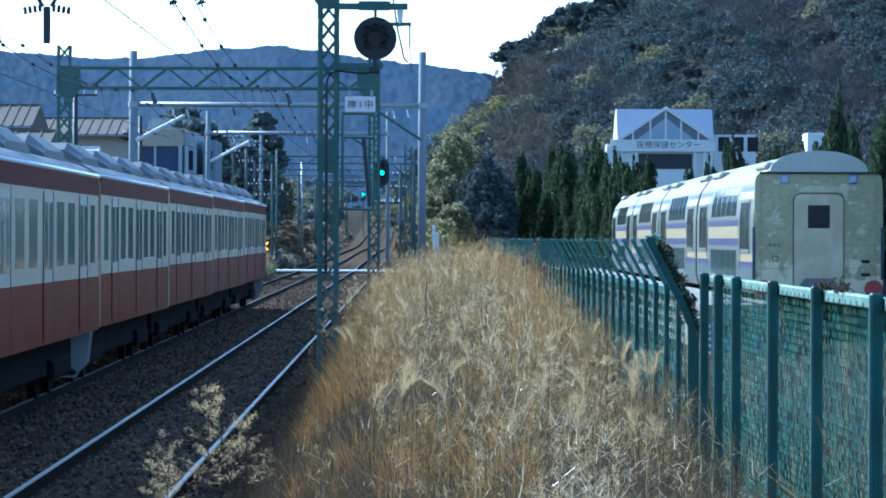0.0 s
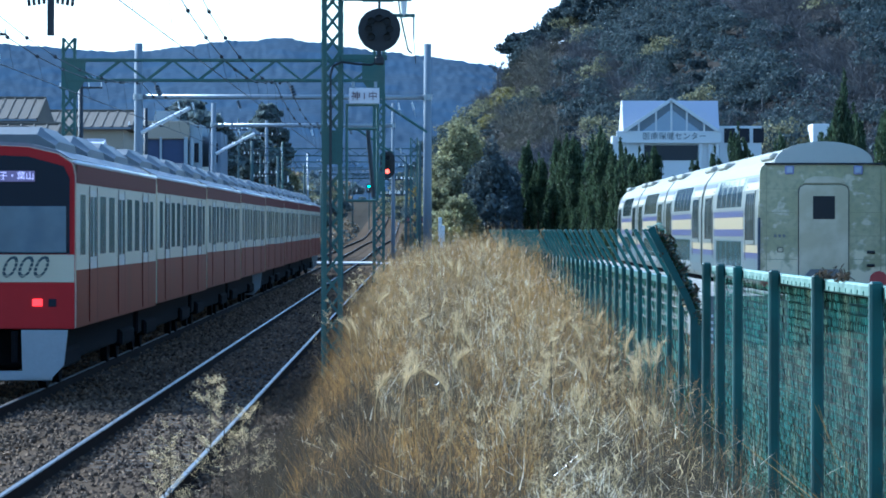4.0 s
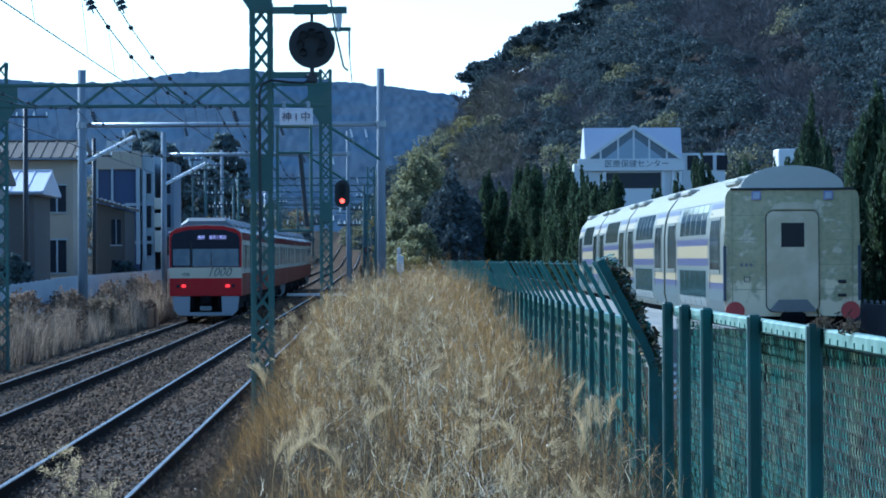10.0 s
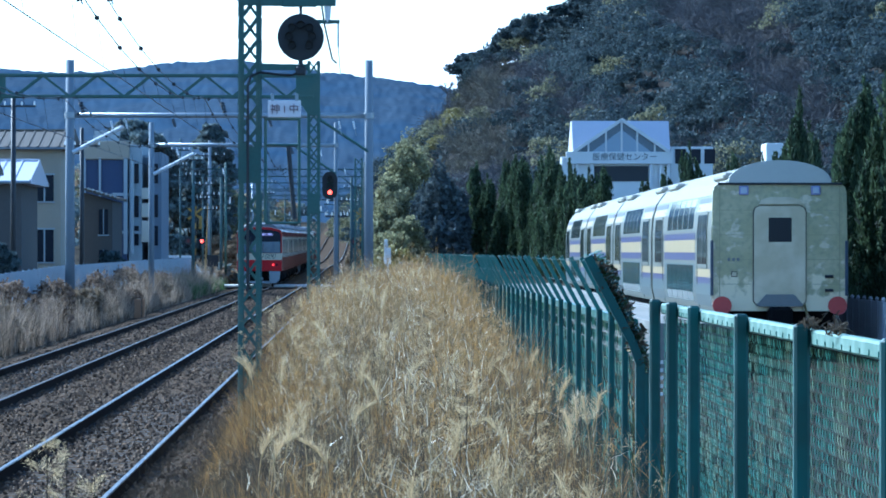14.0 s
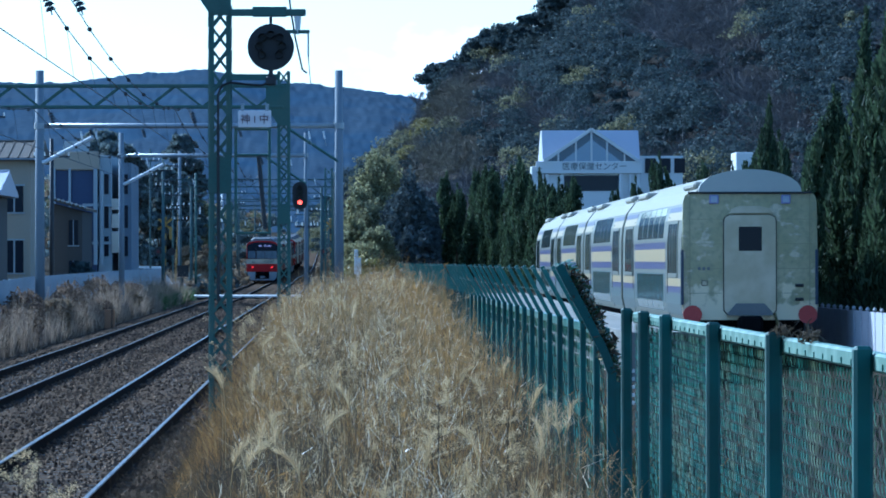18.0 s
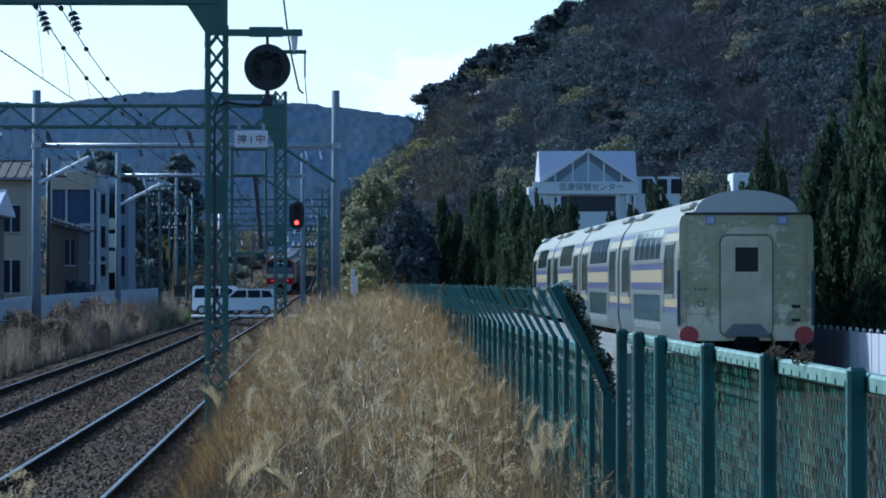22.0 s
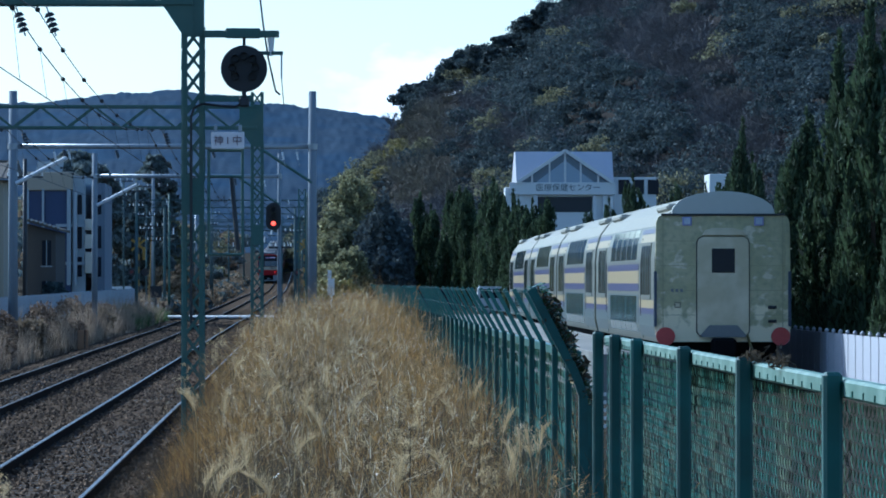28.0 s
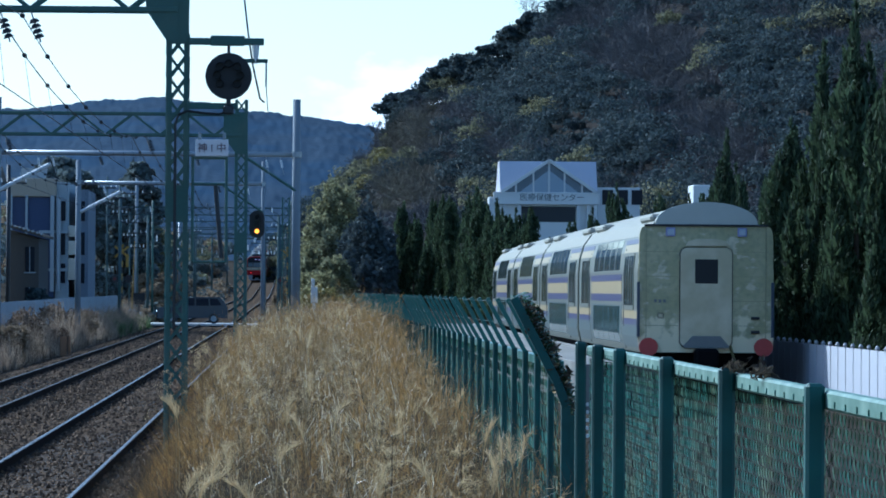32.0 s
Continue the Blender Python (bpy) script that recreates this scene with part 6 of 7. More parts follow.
# ---- health centre on the slope, houses ----
def health_centre():
    d, cx = 320.0, ray_x(1001, 320.0)
    base = 6.2
    root = thing("health_centre", pose(cx, d, base), "white gabled health centre building above the junipers", "building")
    w, zt = 3.95, 2.5 + 234 * d / 7000 - base
    ze = 2.5 + 178 * d / 7000 - base
    part("wall", Geo().box(-w, w, 0.6, 8, 0, ze, 0.03), "white", root)
    part("sign_band", Geo().box(-w - 0.55, w + 0.15, 0.2, 0.6, ze - 1.0, ze + 0.0, 0.03), "white", root, "white band carrying the lettering")
    part("soffit", Geo().box(-2.2, 2.2, 0.55, 0.62, ze - 2.4, ze - 1.15), "dark", root)
    part("roof", Geo().prism_x([(0.3, ze), (2.2, zt), (4.2, zt), (8.2, ze)], -w, w), "centreroof", root, "pale metal roof")
    part("gable", Geo().prism([(-w + 0.1, ze - 0.05), (0, zt), (w - 0.1, ze - 0.05)], 0.3, 2.4), "gabledark", root)
    part("gable_panel", Geo().prism([(-w * 0.62, ze - 0.05), (0, ze + (zt - ze) * 0.7), (w * 0.62, ze - 0.05)], 0.25, 0.3), "gablewall", root, "pale infill panel of the gable")
    for s in (-1, 1):
        part("barge_board", Geo().bar((s * (w - 0.1), 0.15, ze), (0, 0.15, zt + 0.03), 0.26, 0.3), "white", root)
        for k in (0.32, 0.68):
            x = s * w * k
            part("gable_post", Geo().box(x - 0.07, x + 0.07, 0.18, 0.3, ze - 0.05, ze + (zt - ze) * (1 - k) - 0.1), "white", root)
    part("gable_post", Geo().box(-0.08, 0.08, 0.18, 0.3, ze - 0.05, zt - 0.1), "white", root)
    letters("lettering", "医療保健センター", 0.66, pose(0.25, 0.19, ze - 0.45, 90), "ink", root, "dark teal characters")
    for x in (-3.6, -2.4, 2.4, 3.2, 3.8):
        part("column", Geo().box(x - 0.13, x + 0.13, 0.3, 0.55, 0, ze - 1.0, 0.02), "white", root)
    part("side_bay", Geo().box(-w - 0.9, -w + 0.1, 0.4, 3, ze - 2.3, ze - 0.4, 0.05), "white", root)
    part("annex", Geo().box(w + 0.2, w + 3.7, 3, 7, 0, ze + 0.5, 0.03), "white", root)
    for k in range(3):
        x = w + 0.9 + 1.2 * k
        part("annex_window", Geo().box(x - 0.3, x + 0.6, 2.95, 3.02, ze - 0.9, ze + 0.3), "glass", root)


def house(x0, x1, y, zb, ze, zr, wall, roof, label, depth=8.0, gable=False, windows=()):
    """A small house: walls, roof with eaves, windows with frames."""
    root = thing("house", pose((x0 + x1) / 2, y, zb), label, "house", "houses beside the line")
    w, he, hr = (x1 - x0) / 2, ze - zb, zr - zb
    part("wall", Geo().box(-w, w, 0, depth, 0, he, 0.02), wall, root)
    if gable:
        part("roof", Geo().prism([(-w - 0.4, he - 0.1), (-w - 0.4, he + 0.05), (0, hr), (w + 0.4, he + 0.05), (w + 0.4, he - 0.1), (0, hr - 0.15)], -0.4, depth + 0.4), roof, root)
        part("gable", Geo().prism([(-w, he), (0, hr - 0.16), (w, he)], 0.0, 0.2), wall, root)
    else:
        part("roof", Geo().prism_x([(-0.5, he - 0.05), (-0.5, he + 0.08), (depth / 2, hr), (depth + 0.5, he + 0.08), (depth + 0.5, he - 0.05)], -w - 0.45, w + 0.45), roof, root)
    if not gable:
        n = int(2 * w / 0.42)
        for k in range(n + 1):
            x = -w - 0.4 + (2 * w + 0.8) * k / n
            part("roof_rib", Geo().bar((x, -0.5, he + 0.1), (x, depth / 2, hr + 0.02), 0.07, 0.05), roof, root)
        part("ridge_cap", Geo().box(-w - 0.45, w + 0.45, depth / 2 - 0.12, depth / 2 + 0.12, hr - 0.04, hr + 0.09, 0.03), roof, root)
    part("gutter", Geo().tube((-w - 0.4, -0.53, he), (w + 0.4, -0.53, he), 0.05, n=6), "galv", root)
    for a, b, c, d in windows:
        win = part("window", Geo().box(a, b, -0.06, 0.02, c, d, 0.01), "glass" if wall == "stucco" else "white", root, "dark glazed window" if wall == "stucco" else "pale closed shutter window")
        if wall == "stucco":
            part("mullion", Geo().box((a + b) / 2 - 0.04, (a + b) / 2 + 0.04, -0.08, -0.06, c, d), "shutter", win)
            part("lintel", Geo().box(a - 0.06, b + 0.06, -0.1, 0.0, d, d + 0.08), "shutter", win)
        part("sill", Geo().box(a - 0.05, b + 0.05, -0.1, 0.0, c - 0.07, c - 0.005), "shutter", win)
    return root


M["gabledark"] = mat("gable_glass", (0.12, 0.16, 0.21), 0.25, var=0.2, grain=2)
M["centreroof"] = mat("lavender_roof", (0.5, 0.5, 0.55), 0.5, var=0.12, grain=4)
M["gablewall"] = mat("gable_grey", (0.34, 0.4, 0.47), 0.5, var=0.12, grain=4)
M["shutter"] = mat("pale_shutter", (0.33, 0.37, 0.4), 0.6, var=0.1, grain=6)
health_centre()
house(-20.5, -15.1, 150, 0.4, 5.6, 6.7, "greywall", "rooftile", "grey sided house with a brown tiled roof", windows=((1.15, 1.81, 3.6, 4.6), (1.87, 2.53, 3.6, 4.6)))
house(-26.0, -19.0, 185, 0.4, 7.7, 8.9, "stucco", "rooftile", "beige house with a ribbed brown roof", windows=((1.0, 2.4, 4.6, 5.9), (-1.6, -0.4, 4.6, 5.9)))
house(-21.0, -15.3, 196, 0.4, 7.6, 8.6, "stucco", "rooftile", "long beige building with a brown roof", windows=((0.2, 1.2, 4.6, 5.9), (1.6, 2.5, 4.6, 5.9), (0.2, 1.2, 1.6, 3.2), (1.6, 2.5, 1.6, 3.2), (-1.8, -0.6, 4.6, 5.9)))
house(-16.6, -14.6, 166, 0.4, 5.4, 6.4, "darkwall", "centreroof", "small lean-to with a bright sheet roof")


def lean_house():
    """Low house whose tiled roof falls to one side."""
    root = thing("house", pose(-14.05, 205, 0.4), "low brown house with a single falling tiled roof", "house", "houses beside the line")
    part("wall", Geo().prism([(-0.9, 0), (-0.9, 5.2), (0.72, 4.75), (0.72, 0)], 0, 8), "darkwall", root)
    part("roof", Geo().prism([(-1.0, 5.35), (-1.0, 5.5), (0.95, 4.92), (0.95, 4.78)], -0.5, 8.5), "rooftile", root)
    for k in range(9):
        part("roof_edge_tile", Geo().tube((-0.95 + 0.23 * k, -0.56, 5.5 - 0.068 * k), (-0.95 + 0.23 * k, -0.4, 5.5 - 0.068 * k), 0.07, n=8), "shutter", root)
    for z in (3.0, 0.9):
        win = part("window", Geo().box(0.02, 0.5, -0.06, 0.02, z, z + 1.3, 0.01), "glass", root, "dark glazed window")
        part("window_frame", Geo().box(-0.04, 0.56, -0.09, -0.0, z - 0.07, z - 0.005), "shutter", win)
        part("mullion", Geo().box(0.24, 0.28, -0.08, -0.06, z, z + 1.3), "shutter", win)


lean_house()


def modern_house():
    """Three-storey navy house with pale frames."""
    d = 216.0
    X = lambda px: ray_x(px, d)
    Z = lambda py: 2.535 + (500 - py) * d / 7000
    root = thing("modern_house", pose(0, d, 0), "three-storey navy house with pale balconies and beige trim", "house", "houses beside the line")
    part("wall", Geo().box(X(48), X(126), 0.0, 9, 0.4, Z(338), 0.02), "navy", root)
    part("parapet", Geo().box(X(46), X(130), -0.2, 9.2, Z(338), Z(305), 0.05), "stucco", root, "beige parapet")
    part("roof_screen", Geo().prism([(X(62), Z(308)), (X(66), Z(286)), (X(112), Z(286)), (X(108), Z(308))], 1, 1.2), "shutter", root)
    for a, b in ((48, 53), (76, 80), (120, 127), (132, 138)):
        part("frame_post", Geo().box(X(a), X(b), -0.25, -0.05, Z(505), Z(335), 0.01), "shutter", root)
    part("bay", Geo().box(X(128), X(152), 0.2, 8, 0.4, Z(312), 0.02), "shutter", root)
    for y0, y1 in ((388, 408), (415, 440), (446, 484)):
        part("panel", Geo().box(X(151), X(164), 0.1, 0.4, Z(y1), Z(y0), 0.02), "cream", root)
    part("side_block", Geo().box(X(164), X(186), 0.3, 8, 0.4, Z(325), 0.02), "bluegrey", root)
    for y0, y1 in ((345, 380), (400, 440), (455, 490)):
        part("window", Geo().box(X(138), X(146), 0.12, 0.22, Z(y1), Z(y0)), "glass", root)
        part("window", Geo().box(X(172), X(180), 0.22, 0.32, Z(y1), Z(y0)), "glass", root)
    part("floor_band", Geo().box(X(100), X(152), -0.15, 0.0, Z(402), Z(397)), "shutter", root)
    part("floor_band", Geo().box(X(100), X(152), -0.15, 0.0, Z(469), Z(464)), "shutter", root)


M["cream"] = mat("cream_panel", (0.55, 0.52, 0.43), 0.7, var=0.1)
M["bluegrey"] = mat("blue_grey_wall", (0.16, 0.19, 0.24), 0.7, var=0.15, grain=5)
modern_house()
ob = part("white_shed", Geo().box(15.05, 15.7, 150, 152, 0.2, 6.66, 0.03), "white")
tagged(ob, "narrow white wall of a shed behind junipers", "shed")


def sheet_fence():
    root = thing("sheet_fence", pose(0, 0, 0), "pale blue-grey sheet fence along the far track", "fence")
    for k in range(92):
        y = 56 + 2 * k
        top = float(np.interp(y, [56, 90, 136, 190, 240], [1.5, 1.68, 2.0, 2.1, 2.15]))
        z0 = float(ground_z(-10.8, y))
        part("panel", Geo().box(-10.83, -10.8, y + 0.004, y + 1.996, z0, top, 0.004), "wallfence", root)
        part("post", Geo().box(-10.87, -10.832, y - 0.03, y + 0.03, z0 - 0.2, top + 0.03), "wallfence", root)


M["fencewhite"] = mat("panel_white", (0.5, 0.5, 0.53), 0.6, var=0.15, grain=6, patch=0.8)


def white_fence():
    """White panel fence behind the stored coaches, with ball-topped posts."""
    root = thing("white_panel_fence", pose(0, 0, 0), "white panel fence with small round post caps", "fence")
    x, top = 11.45, 1.42
    for k in range(40):
        y = 58 + 1.15 * k
        z0 = float(ground_z(x, y))
        part("panel", Geo().box(x, x + 0.03, y + 0.003, y + 1.147, z0, top, 0.003), "fencewhite", root)
        post = part("post", Geo().box(x - 0.012, x + 0.0, y - 0.025, y + 0.025, z0 - 0.2, top + 0.02, 0.004), "fencewhite", root)
        part("cap", Geo().tube((x - 0.01, y, top), (x - 0.01, y, top + 0.05), 0.03, 0.05, n=8).tube((x - 0.01, y, top + 0.05), (x - 0.01, y, top + 0.1), 0.05, 0.015, n=8), "fencewhite", post)


sheet_fence()
white_fence()

# trees round the houses and the crossing
for k, (x, y, h, r, leaf) in enumerate([(-15.0, 275, 11, 2.6, "leafmid"), (-12.6, 280, 9.5, 2.4, "leafmid"), (-11.3, 290, 12, 2.0, "leafmid"), (-17.5, 285, 12, 3.0, "leafmid"),
                                        (-10.9, 300, 9, 1.6, "leafolive"), (-13.2, 200, 2.2, 1.0, "leafgreen"), (-13.6, 146, 2.6, 0.9, "leafgreen")]):
    broad_tree(x, y, h, r, 60 + k, leaf, "dense dark evergreen tree beside houses" if h > 5 else "dark green shrub beside the line", "garden_tree" if h > 5 else "shrub", 900, 0.14 if h > 5 else 0.08, 0.15)
# olive leaf colours here carry the lit, hazy look themselves
for k, (px, y, h, r, leaf) in enumerate([(580, 300, 5.5, 1.3, "leafhaze"), (594, 312, 8.0, 1.5, "leafhaze"), (610, 318, 9.8, 1.6, "leafhaze"), (628, 330, 11.3, 1.8, "leafhaze"), (574, 290, 3.6, 1.1, "leafhaze"), (646, 334, 10.2, 1.7, "leafolive"),
                                         (590, 284, 2.3, 1.2, "leafyellow"), (608, 284, 2.2, 1.3, "leafyellow"), (580, 282, 1.7, 1.1, "leafyellow"), (600, 287, 3.5, 1.4, "leafhaze"), (620, 292, 4.6, 1.5, "leafhaze"),
                                         (612, 310, 6.8, 1.7, "leafolive")]):
    soft_tree(float(ray_x(px, y)), y, h, r, 90 + k, leaf, "olive green tree at the foot of the hill, lit tone in its colour" if h > 2.5 else "yellow-green clipped bush at the foot of the hill", "hillfoot_tree" if h > 2.5 else "hillfoot_bush", int(1500 + 900 * h))
# dense trees added to fill the hollow; its shade is in their leaf colour
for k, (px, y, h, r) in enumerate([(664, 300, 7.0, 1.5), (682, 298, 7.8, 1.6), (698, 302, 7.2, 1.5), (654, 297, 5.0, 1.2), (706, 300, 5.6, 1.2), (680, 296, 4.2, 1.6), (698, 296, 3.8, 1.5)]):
    soft_tree(float(ray_x(px, y)), y, h, r, 110 + k, "leafhollow", "dense evergreen tree standing in for a hollow's dark shade", "hollow_shade_tree", 9000, 0.1)
# dead weed bushes at the foot of the sheet fence
M["deadweed"] = mat("dead_weed_bush", (0.3, 0.22, 0.155), 0.9, var=0.45, grain=5, patch=0.8, tint=(0.12, 0.09, 0.07), rand=0.5, trans=0.3, spec=0.05)
for k, (x, y, h, r) in enumerate([(-9.7, 72, 1.1, 0.5), (-10.0, 79, 1.4, 0.6), (-9.5, 86, 0.9, 0.5), (-10.1, 94, 1.3, 0.6), (-9.6, 101, 1.2, 0.6), (-10.0, 110, 1.6, 0.7), (-9.5, 118, 1.0, 0.6),
                                  (-10.1, 127, 1.5, 0.7), (-9.6, 134, 1.2, 0.6), (-9.9, 144, 1.6, 0.7), (-9.3, 152, 1.0, 0.6), (-10.0, 163, 1.7, 0.8), (-9.5, 176, 1.2, 0.6), (-10.1, 188, 1.4, 0.8)]):
    soft_tree(x, y, h, r, 160 + k, "deadweed" if k % 4 else "brush", "brown dead weed bush beside the far track" if k % 4 else "pale tan weed bush beside the far track", "weed_bush", 2600, 0.035)
for k, (x, y, h, r) in enumerate([(-9.9, 214, 0.9, 0.7), (-10.2, 224, 1.0, 0.8), (-9.6, 232, 0.7, 0.6)]):
    soft_tree(x, y, h, r, 180 + k, "weed", "low green weed bush near the crossing", "weed_bush", 2000, 0.05)
# tan thicket beside the line past the crossing
for k, (x, y, h, r) in enumerate([(-9.6, 266, 2.6, 1.2), (-10.4, 272, 3.2, 1.3), (-9.2, 284, 2.4, 1.0), (-10.2, 296, 3.4, 1.3), (-9.4, 310, 3.0, 1.2), (-1.0, 275, 2.2, 0.9), (-0.6, 290, 2.8, 1.1), (-0.4, 310, 3.4, 1.3)]):
    broad_tree(x, y, h, r, 130 + k, "brush", "tan dry thicket beside the railway", "thicket", 700, 0.07, 0.1)


# ---- level crossing ----
CROSS_Y = 250.0


def crossing():
    ob = part("crossing_road", Geo().box(-60, 60, CROSS_Y - 3.2, CROSS_Y + 4.5, 0.1, 0.4, 0.0), "asphalt")
    tagged(ob, "grey asphalt road over a level crossing", "road", kind="structure")
    for k in range(12):
        x = -9.6 + 0.72 * k
        part("crossing_panel", Geo().box(x, x + 0.7, CROSS_Y - 3.3, CROSS_Y + 4.4, 0.3, 0.416, 0.01), "slab", ob)


def warning_post(x, y, lit=False):
    """Striped post with crossed boards over a pair of lamps; a sliding cover is added to black out the lit one."""
    root = thing("crossing_warning_post", pose(x, y, 0.3), "level crossing post with crossed boards and twin red lamps", "crossing signal", "crossing signals")
    for k in range(12):
        part("stripe", Geo().tube((0, 0, 0.4 * k), (0, 0, 0.4 * k + 0.4), 0.07, n=10), "yellow" if k % 2 else "black", root)
    for a in (-38, 38):
        part("cross_board", Geo().box(-0.55, 0.55, -0.1 + 0.0004 * a, -0.08 + 0.0004 * a, -0.07, 0.07), "yellow", root, at=pose(0, 0, 4.55, 0, a, 0))
    cover = None
    for s in (-1, 1):
        lamp = part("lamp_plate", Geo().tube((s * 0.42, -0.1, 2.87), (s * 0.42, -0.05, 2.87), 0.24, n=18), "black", root)
        part("lens", Geo().tube((s * 0.42, -0.12, 2.87), (s * 0.42, -0.1, 2.87), 0.1, n=14), "redlamp" if lit and s > 0 else "lens_off", lamp, "glowing red lamp" if lit and s > 0 else "")
    if lit:
        cover = part("lamp_cover", Geo().tube((0, -0.004, 0), (0, 0.004, 0), 0.14, n=16), "black", root, at=pose(0.42, 0, 2.87))
    part("lamp_arm", Geo().box(-0.45, 0.45, -0.04, 0.0, 2.83, 2.91), "black", root)
    part("bell", Geo().box(-0.12, 0.12, -0.12, 0.12, 4.8, 5.05, 0.04), "yellow", root)
    return cover


def gate_machine(x, y):
    root = thing("crossing_gate", pose(x, y, 0.3), "crossing barrier machine with its arm raised", "barrier", "crossing barriers")
    part("cabinet", Geo().box(-0.25, 0.25, -0.2, 0.2, 0, 1.0, 0.04), "shutter", root)
    part("arm", Geo().tube((0, -0.25, 0.9), (0.15, -0.25, 5.2), 0.04, 0.025, n=8), "yellow", root)
    part("counterweight", Geo().box(-0.15, 0.15, -0.32, -0.18, 0.3, 0.9, 0.03), "dark", root)
    return root


M["lens_off"] = mat("lamp_glass_off", (0.12, 0.03, 0.03), 0.25, var=0.1)
crossing()
crossing_cover = warning_post(-10.82, CROSS_Y - 5, lit=True)
warning_post(-0.6, CROSS_Y + 6)
gate_machine(-10.2, CROSS_Y - 4.2)


def obstruction_lamp(x, y):
    """Box with crossed orange lamps, and an added flap that blacks them out."""
    root = thing("obstruction_warning_lamp", pose(x, y, 0.2), "orange crossed warning lamp on a short striped post", "warning lamp")
    part("post", Geo().tube((0, 0, 0), (0, 0, 1.4), 0.06, n=8), "dark", root)
    part("box", Geo().box(-0.35, 0.35, 0, 0.2, 1.4, 2.1, 0.03), "black", root)
    for a in (-45, 45):
        part("lamp_bar", Geo().box(-0.36, 0.36, -0.02, 0.0, -0.05, 0.05), "orange", root, at=pose(0, -0.005 + 0.0001 * a, 1.75, 0, a, 0))
    return root, part("cover", Geo().box(-0.36, 0.36, -0.03, -0.022, -0.36, 0.36), "black", root, at=pose(0, 0.08, 1.75))


_, lamp_cover = obstruction_lamp(-9.75, CROSS_Y - 4.6)

for k, (x, y, z0, z1) in enumerate([(-10.4, 243, 3.9, 4.7)]):
    ob = part("yellow_banner", Geo().box(x - 0.09, x + 0.09, y, y + 0.05, z0, z1, 0.01), "yellow")
    tagged(ob, "narrow yellow marker board on a post", "sign")


def slim_pole(x, y, top, r, m, label, name="utility_pole", arms=()):
    root = thing(name, pose(x, y, float(ground_z(x, y))), label, "pole", "line-side poles")
    part("shaft", Geo().tube((0, 0, -0.2), (0, 0, top), r, r * 0.75, n=10), m, root, smooth=True)
    for z, w in arms:
        part("cross_arm", Geo().box(-w, w, -0.05, 0.03, z - 0.04, z + 0.04), "dark", root)
        for s in (-1, -0.4, 0.4, 1):
            part("pin_insulator", Geo().tube((s * w * 0.95, 0, z + 0.04), (s * w * 0.95, 0, z + 0.2), 0.035, 0.02, n=7), "porcelain", root)
    return root


slim_pole(-14.1, 118, 9.0, 0.12, "dark", "dark utility pole with a crossarm", arms=((8.4, 1.0), (7.6, 0.8)))
slim_pole(-14.4, 160, 8.6, 0.13, "dark", "dark utility pole with a crossarm", arms=((8.2, 0.9),))
slim_pole(-12.8, 176, 7.8, 0.12, "dark", "dark utility pole with a crossarm", arms=((7.0, 0.8),))
slim_pole(-10.6, 262, 9.5, 0.14, "concrete", "grey concrete line pole near the crossing", arms=((8.5, 1.0),))
slim_pole(-9.4, 258, 8.0, 0.09, "gantry", "green steel line pole near the crossing")
for x, y, top in ((-10.2, 228, 8.2), (-9.9, 246, 6.4), (-11.4, 238, 9.0), (-10.8, 256, 7.2), (-8.4, 330, 8.6), (-1.9, 236, 6.2), (-1.2, 268, 7.4)):
    slim_pole(x, y, top, 0.065, "hazesteel", "slim grey line pole with short crossarms", arms=((top - 0.7, 0.55), (top - 1.6, 0.4)))
slim_pole(-8.9, 300, 8.0, 0.1, "galv", "grey steel line pole beyond the crossing")
slim_pole(-1.47, 174.0, 6.4, 0.06, "galv", "slim grey signal pole with a rung ladder", "signal_pole", arms=((4.1, 0.5),))
mast = thing("lattice_mast", pose(0, 0, 0), "green lattice line mast beside the near track", "mast")
lattice(mast, -0.62, 215, float(ground_z(-0.62, 215)), 7.6, w=0.42, d=0.42)
box = thing("white_equipment_box", pose(1.06, 240, float(ground_z(1.06, 240))), "white equipment box on a pale post by the road", "cabinet")
part("post", Geo().tube((0, 0, 0), (0, 0, 2.0), 0.08, n=8), "white", box)
part("box", Geo().box(-0.2, 0.2, -0.2, 0.2, 1.7, 2.7, 0.03), "white", box)
part("top_box", Geo().box(-0.2, 0.02, -0.15, 0.15, 2.7, 3.2, 0.03), "white", box)


def no_entry(x, y, z):
    root = thing("road_sign", pose(x, y, 0.2), "round red road sign on a pale post", "road sign")
    part("post", Geo().tube((0, 0, 0), (0, 0, z), 0.03, n=8), "shutter", root)
    part("disc", Geo().tube((0, -0.05, z), (0, -0.03, z), 0.3, n=24), "signred", root)
    part("bar", Geo().box(-0.2, 0.2, -0.056, -0.05, z - 0.045, z + 0.045), "signwhite", root)


def striped_stub(x, y):
    root = thing("marker_stub", pose(x, y, float(ground_z(x, y))), "short brown marker post beside the far track", "marker post", "marker posts")
    part("stub", Geo().box(-0.12, 0.12, -0.1, 0.1, 0, 0.75, 0.02), "stubbrown", root)
    part("stub_edge", Geo().box(0.18, 0.28, -0.1, 0.0, 0, 0.75, 0.02), "stubbrown", root)


def distance_post(x, y):
    root = thing("concrete_marker", pose(x, y, rail_z(y) - 0.2), "small pale concrete marker between the tracks", "marker post", "marker posts")
    part("block", Geo().box(-0.07, 0.07, -0.06, 0.06, 0, 0.42, 0.02), "slab", root)


M["stubbrown"] = mat("brown_stub", (0.36, 0.2, 0.1), 0.8, var=0.3)
no_entry(-15.3, 214, 2.7)
striped_stub(-8.8, 150)
